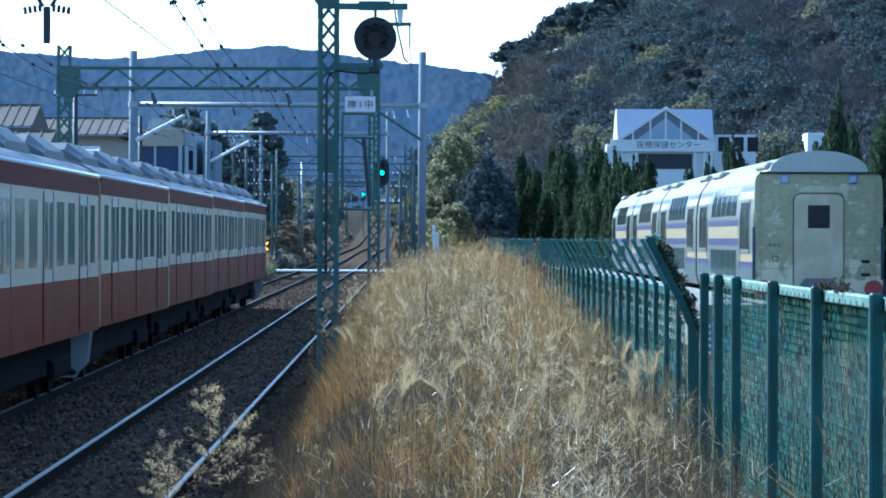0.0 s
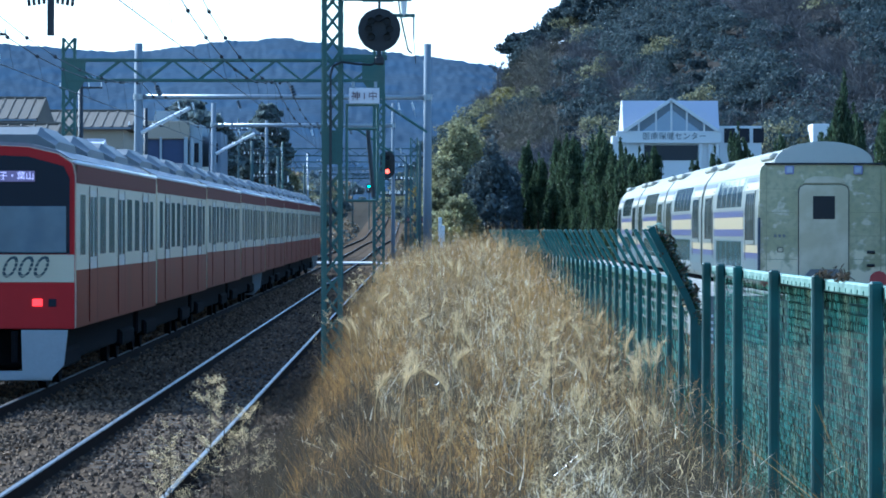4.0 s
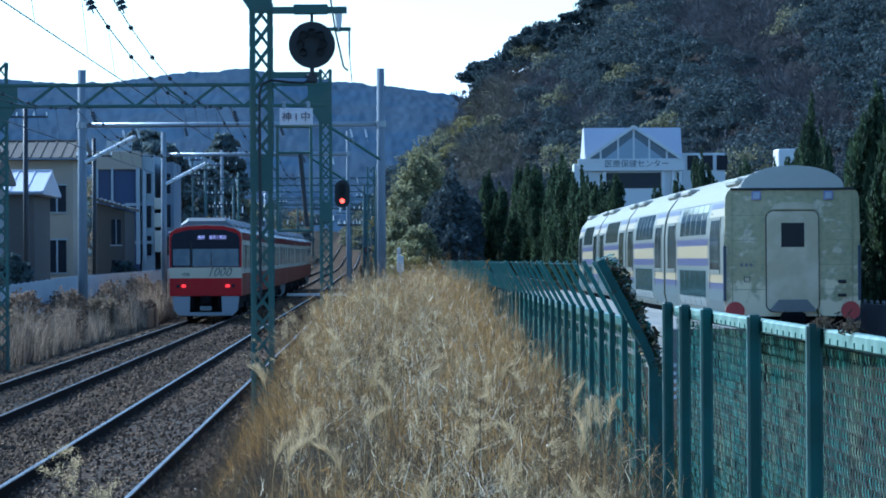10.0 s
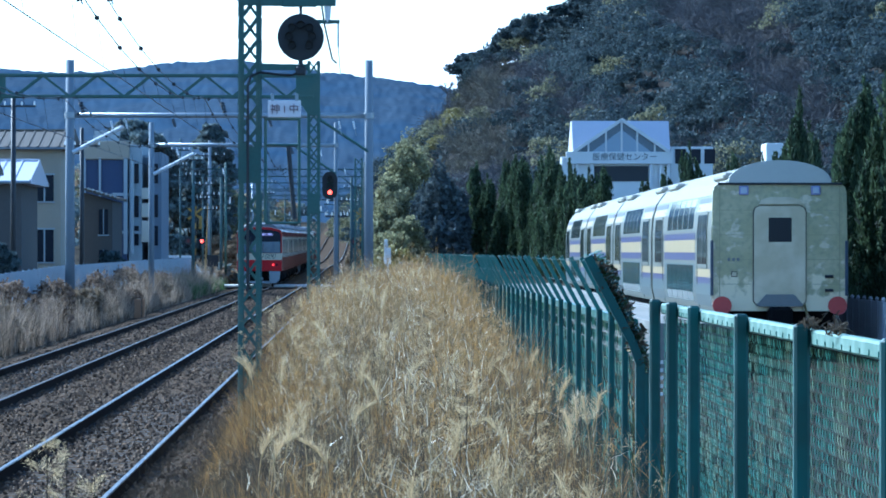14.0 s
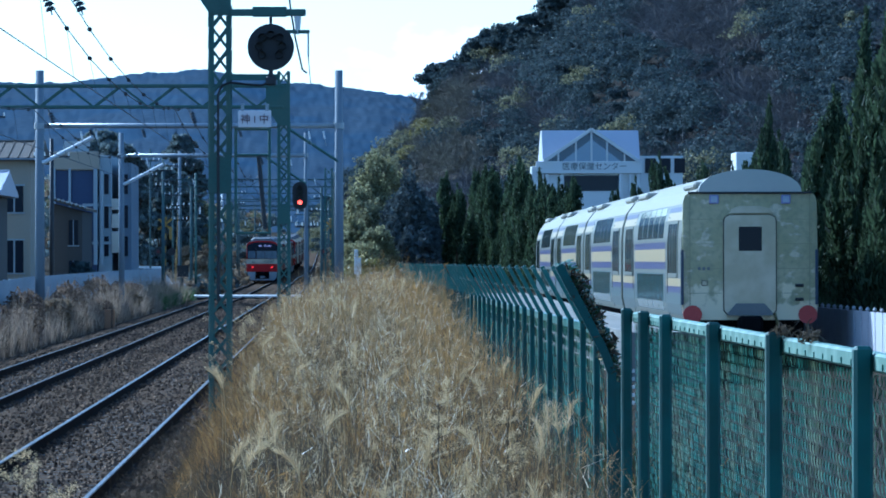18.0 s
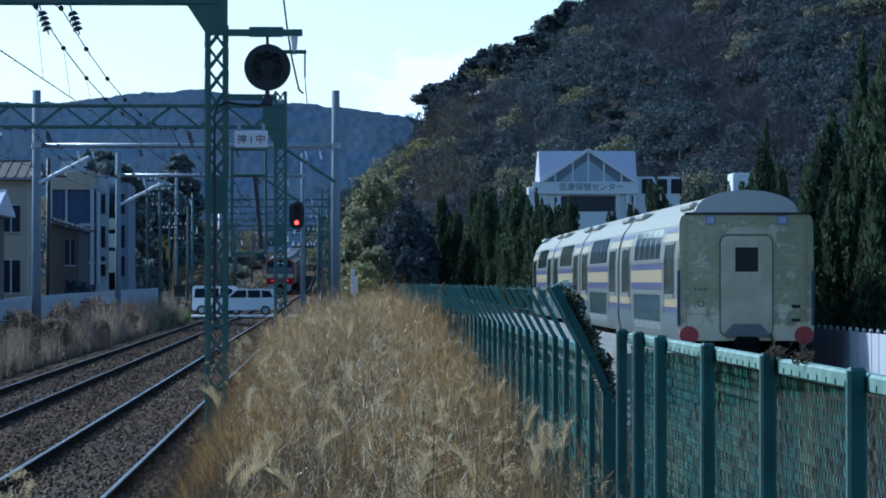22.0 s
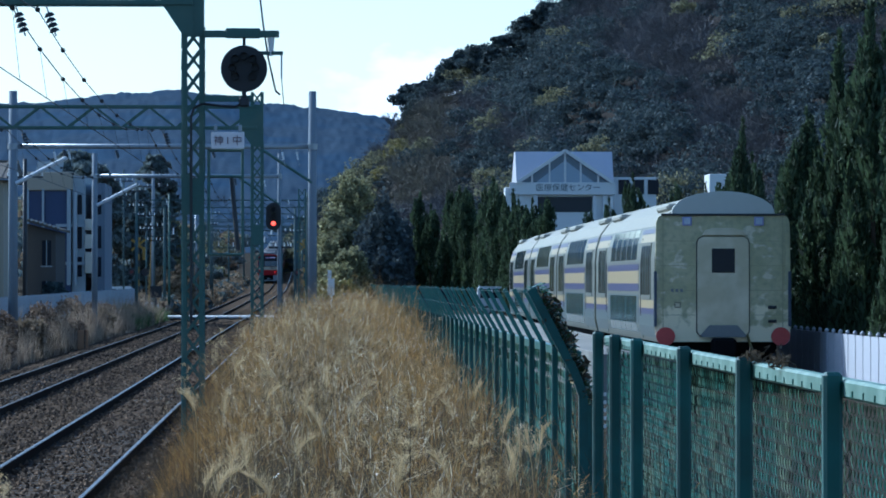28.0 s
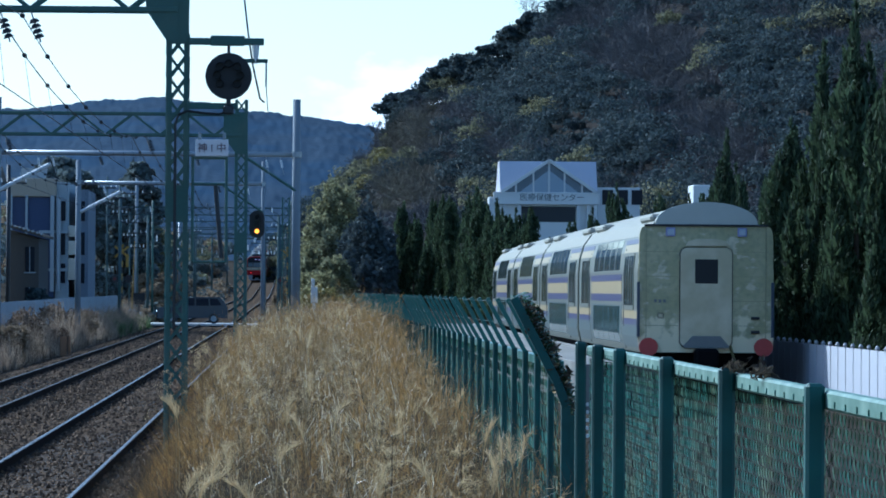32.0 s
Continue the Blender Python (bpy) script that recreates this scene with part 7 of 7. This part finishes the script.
distance_post(-1.0, 262)
for k, (x, y) in enumerate([(-10.7, 247), (-10.1, 246.6), (-9.3, 245.8), (-9.9, 248)]):
    ob = part("relay_cabinet", Geo().box(x - 0.22, x + 0.22, y, y + 0.3, 0.15, 0.9 + 0.25 * (k % 2), 0.03), "shutter" if k % 2 else "dark")
    tagged(ob, "small grey trackside equipment cabinet" if k % 2 else "small dark trackside equipment box", "cabinet", "trackside cabinets")


# ---- road vehicles ----
def vehicle(kind, paint, label):
    """A car that points along -x, standing on z = 0 at its middle."""
    root = thing(kind, pose(-40, CROSS_Y, 0.42), label, "car", "cars at the crossing")
    if kind == "small_van":
        side = [(-1.7, 0.3), (-1.72, 0.75), (-1.6, 1.05), (-1.15, 1.75), (-0.95, 1.84), (1.55, 1.86), (1.68, 1.75), (1.7, 0.3)]
        wins = [[(-1.02, 1.1), (-0.8, 1.68), (-0.1, 1.7), (-0.1, 1.1)], [(0.0, 1.1), (0.0, 1.7), (0.75, 1.7), (0.75, 1.1)], [(0.85, 1.1), (0.85, 1.7), (1.5, 1.68), (1.55, 1.1)]]
        wheels, w, front = (-1.1, 1.1), 0.74, [(-1.58, 1.1), (-1.2, 1.7)]
    else:
        side = [(-2.2, 0.35), (-2.22, 0.8), (-2.1, 0.98), (-1.15, 1.1), (-0.55, 1.6), (-0.3, 1.68), (1.75, 1.66), (2.05, 1.3), (2.2, 1.0), (2.22, 0.35)]
        wins = [[(-0.95, 1.12), (-0.45, 1.56), (0.15, 1.58), (0.15, 1.12)], [(0.25, 1.12), (0.25, 1.58), (1.0, 1.57), (1.05, 1.12)], [(1.15, 1.12), (1.1, 1.57), (1.6, 1.54), (1.85, 1.15)]]
        wheels, w, front = (-1.35, 1.35), 0.86, [(-1.1, 1.14), (-0.6, 1.58)]
    part("body", Geo().prism(side, -w, w), paint, root)
    for s in (-1, 1):
        for p in wins:
            part("side_window", Geo().prism(p, min(s * w, s * (w + 0.008)), max(s * w, s * (w + 0.008))), "glass", root)
    (xa, za), (xb, zb) = front
    part("windscreen", Geo().add([(xa - 0.02, -w + 0.1, za), (xa - 0.02, w - 0.1, za), (xb - 0.02, w - 0.14, zb), (xb - 0.02, -w + 0.14, zb),
                                 (xa + 0.02, -w + 0.1, za), (xa + 0.02, w - 0.1, za), (xb + 0.02, w - 0.14, zb), (xb + 0.02, -w + 0.14, zb)],
                                 [(0, 1, 2, 3), (7, 6, 5, 4), (0, 4, 5, 1), (1, 5, 6, 2), (2, 6, 7, 3), (3, 7, 4, 0)]), "glass", root)
    for x in wheels:
        for s in (-1, 1):
            a, b = sorted((s * (w - 0.17), s * (w + 0.012)))
            wheel = part("wheel", Geo().tube((x, a, 0.31), (x, b, 0.31), 0.31, n=20), "rubber", root)
            part("rim", Geo().tube((x, b if s > 0 else a - 0.008, 0.31), (x, b + 0.008 if s > 0 else a, 0.31), 0.19, n=14), "galv", wheel)
    for s in (-1, 1):
        part("headlamp", Geo().box(side[1][0] - 0.02, side[1][0] + 0.08, s * (w - 0.2) - 0.12, s * (w - 0.2) + 0.12, 0.72, 0.84, 0.02), "headlamp", root)
    part("bumper", Geo().box(side[0][0] - 0.05, side[0][0] + 0.1, -w, w, 0.32, 0.5, 0.04), "dark", root)
    return root


van_a = vehicle("small_van", "carwhite", "small white boxy van crossing the railway")
suv_b = vehicle("estate_car", "carwhite", "white sport utility car crossing the railway")
van_c = vehicle("small_van", "carwhite", "small white van crossing the railway")
suv_d = vehicle("estate_car", "cardark", "dark sport utility car crossing the railway")
van_e = vehicle("small_van", "carwhite", "pale minivan parked beside a grey house")


# ---- grass ----
def blades(rng, x, y, z, h, lean, width, material, name, label, segs=2):
    """Thin tapering stalks that lean and droop at the tip."""
    n = len(x)
    a = rng.uniform(0, 6.28, n)
    tilt = lean * rng.random(n)
    dx, dy = np.cos(a) * tilt, np.sin(a) * tilt * 0.6
    wa = rng.uniform(-1.2, 1.2, n)
    wx, wy = np.cos(wa), np.sin(wa)
    rows = []
    for k in range(segs + 1):
        f = k / segs
        cx, cy, cz = x + dx * h * f ** 1.8, y + dy * h * f ** 1.8, z + h * (f - 0.25 * tilt * f ** 2)
        w = width * (1 - 0.75 * f) * 0.5
        rows.append(np.stack([np.stack([cx - wx * w, cy - wy * w, cz], 1), np.stack([cx + wx * w, cy + wy * w, cz], 1)], 1))
    pts = np.stack(rows, 1).reshape(n, -1, 3)
    m = 2 * (segs + 1)
    base = np.array([(2 * k, 2 * k + 1, 2 * k + 3, 2 * k + 2) for k in range(segs)])
    idx = (base[None] + m * np.arange(n)[:, None, None]).reshape(-1, 4)
    me = bpy.data.meshes.new(name)
    me.vertices.add(n * m), me.loops.add(idx.size), me.polygons.add(len(idx))
    me.vertices.foreach_set("co", pts.ravel())
    me.loops.foreach_set("vertex_index", idx.ravel())
    me.polygons.foreach_set("loop_start", np.arange(0, idx.size, 4))
    me.update(calc_edges=True)
    me.materials.append(M[material])
    tagged(new(name, me), label, "grass", kind="stuff")
    tipx, tipy, tipz = x + dx * h, y + dy * h, z + h * (1 - 0.25 * tilt)
    return np.stack([tipx, tipy, tipz], 1)


def wave(x, y, scale, seed):
    """Smooth random field between about -1 and 1, lumps of the given size."""
    rng = np.random.default_rng(seed)
    out = np.zeros_like(x)
    for k in range(6):
        a, p = rng.uniform(0, 6.28), rng.uniform(0, 6.28)
        f = 6.28 / scale * rng.uniform(0.6, 1.6)
        out += np.sin((x * np.cos(a) + y * 0.45 * np.sin(a)) * f + p)
    return out / 2.6


def grass_bank():
    rng = np.random.default_rng(77)

    def spread(n, y0, y1, x0=-2.3, x1=1.42, power=1.7):
        y = y0 + (y1 - y0) * rng.random(n) ** power
        x = rng.uniform(0, 1, n) * (x1 - x0) + x0
        return x, y, ground_z(x, y)

    def tall(x, y):
        """Height of the stand: a mound that rises away from the platform and falls off past it."""
        crest = np.interp(y, [12, 20, 25, 32, 45, 60, 75, 100, 150], [1.4, 1.58, 1.7, 1.87, 2.14, 2.33, 2.24, 1.9, 1.5])
        side = smooth01((x + np.interp(y, [32, 55], [2.02, 2.35])) / np.interp(y, [20, 30, 35, 50, 60, 80, 120], [2.5, 2.25, 2.1, 2.2, 2.6, 2.9, 3.1]))
        side *= 1 - 0.1 * smooth01((x - 0.9) / 0.5)
        lump = 0.05 * wave(x, y, 3.0, 5) + 0.08 * wave(x, y, 1.1, 3) + 0.12 * wave(x, y, 0.4, 4)
        return np.maximum(0.12, (crest - ground_z(x, y)) * side) * (1 + lump)

    def heads(tips, name, label, m, pick, size, spreadout, k=10, slim=0.16, lie=0.6, drop=0.0):
        count = len(pick)
        along = rng.random((count * k, 1))
        c = np.repeat(tips[pick], k, 0) + rng.normal(size=(count * k, 3)) * spreadout - np.array([0, 0, drop]) * along
        up = rng.normal(size=(count * k, 3)) * lie + np.array([0.25, 0, 1])
        up /= np.linalg.norm(up, axis=1)[:, None]
        sd = np.cross(up, rng.normal(size=(count * k, 3)))
        sd /= np.linalg.norm(sd, axis=1)[:, None]
        s = size * rng.uniform(0.5, 1.6, (count * k, 1))
        tagged(new(name, quads(name, c, sd * s * slim, up * s * 1.5, m)), label, "grass", kind="stuff")

    def pale(x, y):
        """Share of straw: least on the slope that falls to the rail, and in hollows."""
        return (0.08 + 0.92 * smooth01((x - np.interp(y, [15, 25, 50], [-0.5, -0.85, -1.5])) / 0.8)) * (1 - 0.5 * smooth01((x - 0.45) / 0.6)) * np.clip(0.7 + 0.7 * wave(x, y, 1.1, 61), 0.14, 1)

    def some(tips, share, scale, seed, level):
        w = wave(tips[:, 0], tips[:, 1], scale, seed) + rng.normal(size=len(tips)) * 0.4
        return np.flatnonzero((w > level) & (rng.random(len(tips)) < share * pale(tips[:, 0], tips[:, 1])))

    # straw in leaning clumps, thinner towards the platform
    x, y, z = spread(120000, 11, 110, power=1.4)
    keep = (wave(x, y, 0.6, 11) + rng.normal(size=len(x)) * 0.3 > -0.1) & (rng.random(len(x)) < np.interp(y, [14, 26, 40], [0.32, 0.6, 1.0]) * pale(x, y))
    x, y, z = x[keep], y[keep], z[keep]
    t1 = blades(rng, x, y, z, tall(x, y) * rng.uniform(0.45, 1.08, len(x)), 0.95, 0.0036, "straw", "dry_grass", "tall dry straw-coloured grass on a bank", 3)
    x, y, z = spread(140000, 11, 110, power=1.5)
    keep = wave(x, y, 0.6, 11) + rng.normal(size=len(x)) * 0.5 < 0.3 + 0.8 * (x < -0.7)
    x, y, z = x[keep], y[keep], z[keep]
    t2 = blades(rng, x, y, z, tall(x, y) * rng.uniform(0.35, 0.98, len(x)), 0.5, 0.0042, "brown_straw", "dead_stalks", "brown dead weed stalks among dry grass", 2)
    x, y, z = spread(140000, 16, 110, power=1.2)
    keep = wave(x, y, 1.0, 15) + 0.6 * ((x < -0.4) & (y > 33)) + 0.75 * ((x > 0.6) & (y > 30)) + 0.35 * (y > 50) + rng.normal(size=len(x)) * 0.25 > 0.95
    x, y, z = x[keep], y[keep], z[keep]
    t3 = blades(rng, x, y, z, tall(x, y) * rng.uniform(0.7, 1.12, len(x)), 0.6, 0.005, "rust_straw", "rusty_grass", "rust-orange dry grass in patches", 2)
    heads(t1, "grass_heads", "pale feathery seed heads of dry grass", "plume", some(t1, 0.9, 0.45, 21, 0.35), 0.012, 0.018, 14, 0.09, 0.8, drop=0.1)
    heads(t2, "seed_fluff", "pale fluffy seed heads on dead stalks", "plume", some(t2, 0.45, 0.5, 22, 0.6), 0.006, 0.016, 18, 0.22, 1.2)
    heads(t3, "rusty_heads", "rust-coloured seed heads", "rust_straw", some(t3, 0.3, 0.8, 23, 0.0), 0.013, 0.02, drop=0.1)

    # broken and bent leaves lying across each other, some in a pale glint colour
    def litter(n, y1, lo, hi, power, width, m, name, label, seed, level):
        x, y, z = spread(n, 12, y1)
        keep = (wave(x, y, 0.7, seed) + rng.normal(size=n) * 0.35 > level) & ((m == "brown_straw") | (rng.random(n) < pale(x, y) * np.interp(y, [14, 26, 38], [0.45, 0.65, 1.0])))
        x, y, z = x[keep], y[keep], z[keep]
        up = lo + (hi - lo) * rng.random(len(x)) ** power
        blades(rng, x, y, z + tall(x, y) * up, rng.uniform(0.04, 0.15, len(x)), 2.2, width, m, name, label, 1)

    litter(120000, 130, 0.35, 1.0, 0.6, 0.0036, "straw", "straw_litter", "short broken straw lying across the grass", 51, -0.1)
    litter(60000, 120, 0.45, 1.0, 0.7, 0.0036, "glint", "bent_leaves", "bent grass leaves, glints put into their pale colour", 52, 0.1)
    litter(90000, 110, 0.1, 0.85, 1.0, 0.0045, "brown_straw", "broken_stalks", "brown broken stalks within the dry grass", 53, -0.2)
    litter(40000, 120, 0.4, 0.95, 0.8, 0.0045, "rust_straw", "rusty_litter", "rusty broken leaves within the dry grass", 54, 0.85)
    # thin stalks on the ballast shoulder
    n = 7000
    y = 24 + 60 * rng.random(n) ** 1.3
    x = rng.uniform(-2.5, -1.9, n)
    keep = wave(x, y, 1.5, 41) + rng.normal(size=n) * 0.3 > 0.0
    x, y = x[keep], y[keep]
    blades(rng, x, y, ground_z(x, y), rng.uniform(0.2, 0.55, len(x)), 0.8, 0.004, "brown_straw", "shoulder_stalks", "thin dry stalks on the ballast shoulder", 2)
    n = 16000
    y = 17 + 70 * rng.random(n) ** 1.4
    x = -2.05 + 0.55 * rng.random(n) ** 0.7
    keep = wave(x, y, 0.9, 43) + rng.normal(size=n) * 0.35 > -0.2
    x, y = x[keep], y[keep]
    blades(rng, x, y, ground_z(x, y), rng.uniform(0.12, 0.5, len(x)), 1.1, 0.0045, "brown_straw", "bank_foot_weeds", "low brown weeds at the foot of the grassy bank", 2)
    # weeds behind the fence, the green ones darkened for its shade
    for n, m, lo, hi, level, name, label in ((9000, "lee_weed", 0.35, 1.0, -0.4, "fence_weeds", "green weeds behind a chain-link fence, darkened for shade"), (5000, "brown_straw", 0.4, 1.1, 0.0, "fence_stalks", "brown dead stalks behind a chain-link fence"),
                                             (2500, "rust_straw", 0.5, 1.25, 0.5, "fence_straw", "rusty dry grass behind a chain-link fence")):
        y = 9 + 38 * rng.random(n) ** 1.2
        x = rng.uniform(1.65, 2.7, n)
        keep = wave(x, y, 1.2, 71) + rng.normal(size=n) * 0.4 > level
        x, y = x[keep], y[keep]
        blades(rng, x, y, ground_z(x, y), rng.uniform(lo, hi, len(x)), 0.8, 0.009, m, name, label, 2)
    # verge beyond the far track
    n = 32000
    y = 60 + 175 * rng.random(n)
    x = rng.uniform(-10.6, -8.9, n)
    tuft = np.clip(0.55 + 0.5 * wave(x, y, 3.0, 31), 0.12, 1.2)
    blades(rng, x, y, ground_z(x, y), rng.uniform(0.6, 1.7, n) * tuft, 0.6, 0.014, "verge", "verge_weeds", "brown dead weeds along a fence foot", 2)
    n = 11000
    x = rng.uniform(-10.6, -8.9, n)
    y = 70 + 165 * rng.random(n)
    tuft = np.clip(0.5 + 0.5 * wave(x, y, 4.0, 32), 0.1, 1.2)
    blades(rng, x, y, ground_z(x, y), rng.uniform(0.4, 1.0, n) * tuft, 0.7, 0.018, "brown_straw", "verge_stalks", "dark dead stalks along a fence foot", 2)
    n = 2600
    x, y = rng.uniform(-10.6, -8.9, n), rng.uniform(200, 244, n)
    blades(rng, x, y, ground_z(x, y), rng.uniform(0.3, 0.9, n), 0.8, 0.05, "weed", "green_weeds", "low green weeds beside the far rail", 2)


# near-white base colour and gloss stand in for glints on the grass
M["glint"] = mat("glint_leaf", (0.86, 0.74, 0.52), 0.36, var=0.3, grain=10, rand=0.5, trans=0.45, spec=1.0)
M["verge"] = mat("verge_weed", (0.5, 0.38, 0.26), 0.85, var=0.5, grain=6, patch=0.5, tint=(0.17, 0.13, 0.095), rand=0.5, trans=0.3)


def pampas(x, y, h, seed, lean=0.25):
    """A drooping plume of silver grass on its stem."""
    rng = np.random.default_rng(seed)
    z0 = float(ground_z(x, y))
    root = thing("silver_grass_plume", pose(x, y, z0), "silver grass stem with a pale drooping plume", "grass plume", "silver grass plumes")
    side = math.copysign(1, lean)
    part("stem", Geo().tube((0, 0, -0.1), (0, 0, h * 0.8), 0.004, 0.003, n=5).tube((0, 0, h * 0.8), (side * 0.02, 0, h), 0.003, 0.002, n=5), "straw", root)
    n = 130
    t = rng.random(n)
    reach = abs(lean) * 0.34
    fan = rng.normal(size=n) * (0.3 if abs(lean) < 0.2 else 0.16)
    ax, az = side * (0.02 + reach * 0.5 * t ** 1.6), h - 0.04 + 0.17 * t - 0.25 * reach * t * t
    v = np.stack([side * reach * 0.9 * t ** 0.6 + fan, rng.normal(size=n) * 0.12, 0.5 - 1.1 * reach * t], 1)
    v *= (0.042 * rng.uniform(0.6, 1.3, n) * (1.1 - 0.5 * t) / np.linalg.norm(v, axis=1))[:, None]
    c = np.stack([ax, np.zeros(n), az], 1) + v
    u = np.cross(v, rng.normal(size=(n, 3)))
    u /= np.linalg.norm(u, axis=1)[:, None]
    tagged(part("plume", quads("plume", c, u * 0.0008, v, "plume"), "plume", root), kind="stuff")


def goldenrod(x, y, h, seed, wide=1.0, branches=14):
    """A dead stalk whose side sprays end in pale tufts of seed."""
    rng = np.random.default_rng(seed)
    root = thing("seeded_weed_stalk", pose(x, y, float(ground_z(x, y))), "dark dead stalk crowned with pale fluffy seed tufts", "weed stalk", "seeded weed stalks")
    part("stalk", Geo().tube((0, 0, -0.1), (0.01, 0, h), 0.006, 0.003, n=6), "brown_straw", root)
    g, c = Geo(), []
    for k in range(branches):
        a, e = rng.uniform(0, 6.28), rng.random()
        base = Vector((0, 0, h * (1 - 0.28 * wide + 0.28 * wide * e)))
        tip = base + Vector((math.cos(a), math.sin(a), 0.5)) * (0.13 - 0.08 * e) * wide
        g.tube(base, tip, 0.002, 0.001, n=4)
        for f in np.linspace(0.35, 1.05, 6):
            c.append(base.lerp(tip, f) + Vector((0, 0, 0.01)))
    tagged(part("spray", g, "brown_straw", root), kind="stuff")
    c = np.repeat(np.array(c), 9, 0)
    d = rng.normal(size=c.shape)
    d /= np.linalg.norm(d, axis=1)[:, None]
    u = np.cross(d, rng.normal(size=c.shape))
    u /= np.linalg.norm(u, axis=1)[:, None]
    tagged(part("seed_tuft", quads("seed_tuft", c + d * 0.008 + rng.normal(size=c.shape) * 0.007 * wide, u * 0.0009, d * 0.0075, "plume"), "plume", root), kind="stuff")


grass_bank()
# plumes stand out of the bank's top: bearing, drop below the eye's level, droop
for k, (px, py, droop) in enumerate([(696, 835, 0.15), (574, 738, -0.4), (621, 704, 0.6), (561, 640, 0.5), (378, 838, 0.6), (486, 850, -0.6), (950, 775, 0.1), (945, 780, -0.15), (885, 745, 0.3), (345, 700, -0.6),
                                     (350, 705, -0.4), (800, 815, -0.5), (520, 780, 0.6), (760, 700, 0.5), (690, 660, -0.5), (470, 690, 0.6), (835, 690, 0.3)]):
    d = 6400 / (py - 500) * (0.94 if k % 3 else 1.0)
    z = 2.535 - (py - 500) * d / 7000
    x = (px - 555) * d / 7000
    pampas(x, d, max(0.5, z - float(ground_z(x, d)) - 0.06), 300 + k, droop)
plume_rng = random.Random(8)
for k in range(28):
    d = 17 + 40 * plume_rng.random() ** 1.3
    x = plume_rng.uniform(-0.045 * d + 0.35, 1.25) if d < 32 else plume_rng.uniform(-1.1, 1.25)
    top = float(np.interp(d, [17, 25, 32, 45, 60], [1.5, 1.68, 1.86, 2.1, 2.24])) - 0.5 * max(0.0, -0.3 - x)
    pampas(x, d, max(0.5, top - float(ground_z(x, d)) + plume_rng.uniform(-0.16, 0.08)), 500 + k, plume_rng.choice((-1, 1)) * (plume_rng.uniform(0.03, 0.15) if k % 3 else plume_rng.uniform(0.3, 0.6)))
for k, (px, py, d) in enumerate([(723, 772, 21), (712, 800, 22), (470, 662, 38), (455, 670, 39), (750, 640, 40), (845, 800, 20), (388, 590, 50), (372, 610, 49), (640, 610, 52), (330, 655, 47), (560, 690, 33)]):
    z = 2.535 - (py - 500) * d / 7000
    x = (px - 555) * d / 7000
    goldenrod(x, d, max(0.5, z - float(ground_z(x, d)) + 0.05), 400 + k)
# bushy stalks on the slope near the platform
for k, (x, d, h) in enumerate([(-1.89, 20, 1.4), (-1.95, 20.4, 1.25), (-1.64, 20, 1.52), (-1.58, 20.5, 1.4), (-1.4, 20, 1.2)]):
    goldenrod(x, d, h, 440 + k, 1.5, 26)


# ---- what moves ----
def motions():
    far = TRACKS["far"]
    run = [(0, -13), (0.5, -5.5), (1.5, 10), (2.5, 27), (3.5, 45), (5.5, 79), (6, 88), (7, 106), (8, 122), (8.5, 127.5), (9, 134), (10, 151.5), (11, 171), (12, 196), (13, 221),
           (14, 243), (15, 267), (18, 345), (20, 388), (22, 422), (28, 512), (32, 575)]
    for k, car in enumerate(cars):
        walk(car, [(t, pose(far + line_x(s + 18 * k + 9), s + 18 * k, rail_z(s + 18 * k))) for t, s in run])
    px = lambda v: (v - 555) * 250 / 7000
    road = 0.42

    def drive(car, y, turn, rows):
        walk(car, [(t, pose(px(v), CROSS_Y + y, road, 0, 0, turn)) for t, v in rows])

    drive(van_a, 2.4, 180, [(0, 206), (13, 206), (20, 206), (21, 236), (22, 345), (23, 441), (23.5, 485), (25.5, 660), (32, 1300)])
    drive(suv_b, -1.2, 0, [(0, 2200), (17.5, 1150), (19.6, 820), (20.5, 540), (21, 495), (21.5, 446), (22, 392), (22.5, 346), (23, 282), (24, 150), (25, 20), (32, -900)])
    drive(van_c, -1.2, 0, [(0, 3000), (24.0, 860), (25, 535), (25.5, 480), (27.5, 262), (28, 189), (28.5, 112), (29, 40), (32, -380)])
    drive(suv_d, -1.2, 0, [(0, 3400), (28.5, 690), (29.5, 582), (30, 541), (30.5, 500), (31, 458), (31.5, 418), (32, 372)])
    walk(van_e, [(0, pose(-15.9, 141, 0.3, 0, 0, 180)), (32, pose(-15.9, 141, 0.3, 0, 0, 180))])
    shut, wide = -0.024, 0.2
    for name, spells in (("green", [(0, wide), (2.2, wide), (2.3, shut), (32, shut)]),
                         ("red", [(0, shut), (2.2, shut), (2.3, wide), (32, wide)]),
                         ("red_glass", [(0, 0), (31.2, 0), (31.3, wide + 0.03), (32, wide + 0.03)])):
        flap = shutters[name]
        dz = 0.0 if name == "green" else -0.3
        walk(flap, [(t, pose(0, y, dz)) for t, y in spells])
    back, front = pose(0, 0.08, 1.75), pose(0, 0, 1.75)
    walk(lamp_cover, [(0, back), (13.3, back), (13.4, front), (14.7, front), (14.8, back), (16.0, back), (16.1, front), (32, front)])
    walk(crossing_cover, [(t, pose(0.42, y, 2.87)) for t, y in ((0, 0.05), (16.3, 0.05), (16.4, -0.13), (32, -0.13))])
    walk(far_shutter, [(t, pose(0, -0.05, z)) for t, z in ((0, -0.28), (23.5, -0.28), (23.6, 0.28), (32, 0.28))])


motions()
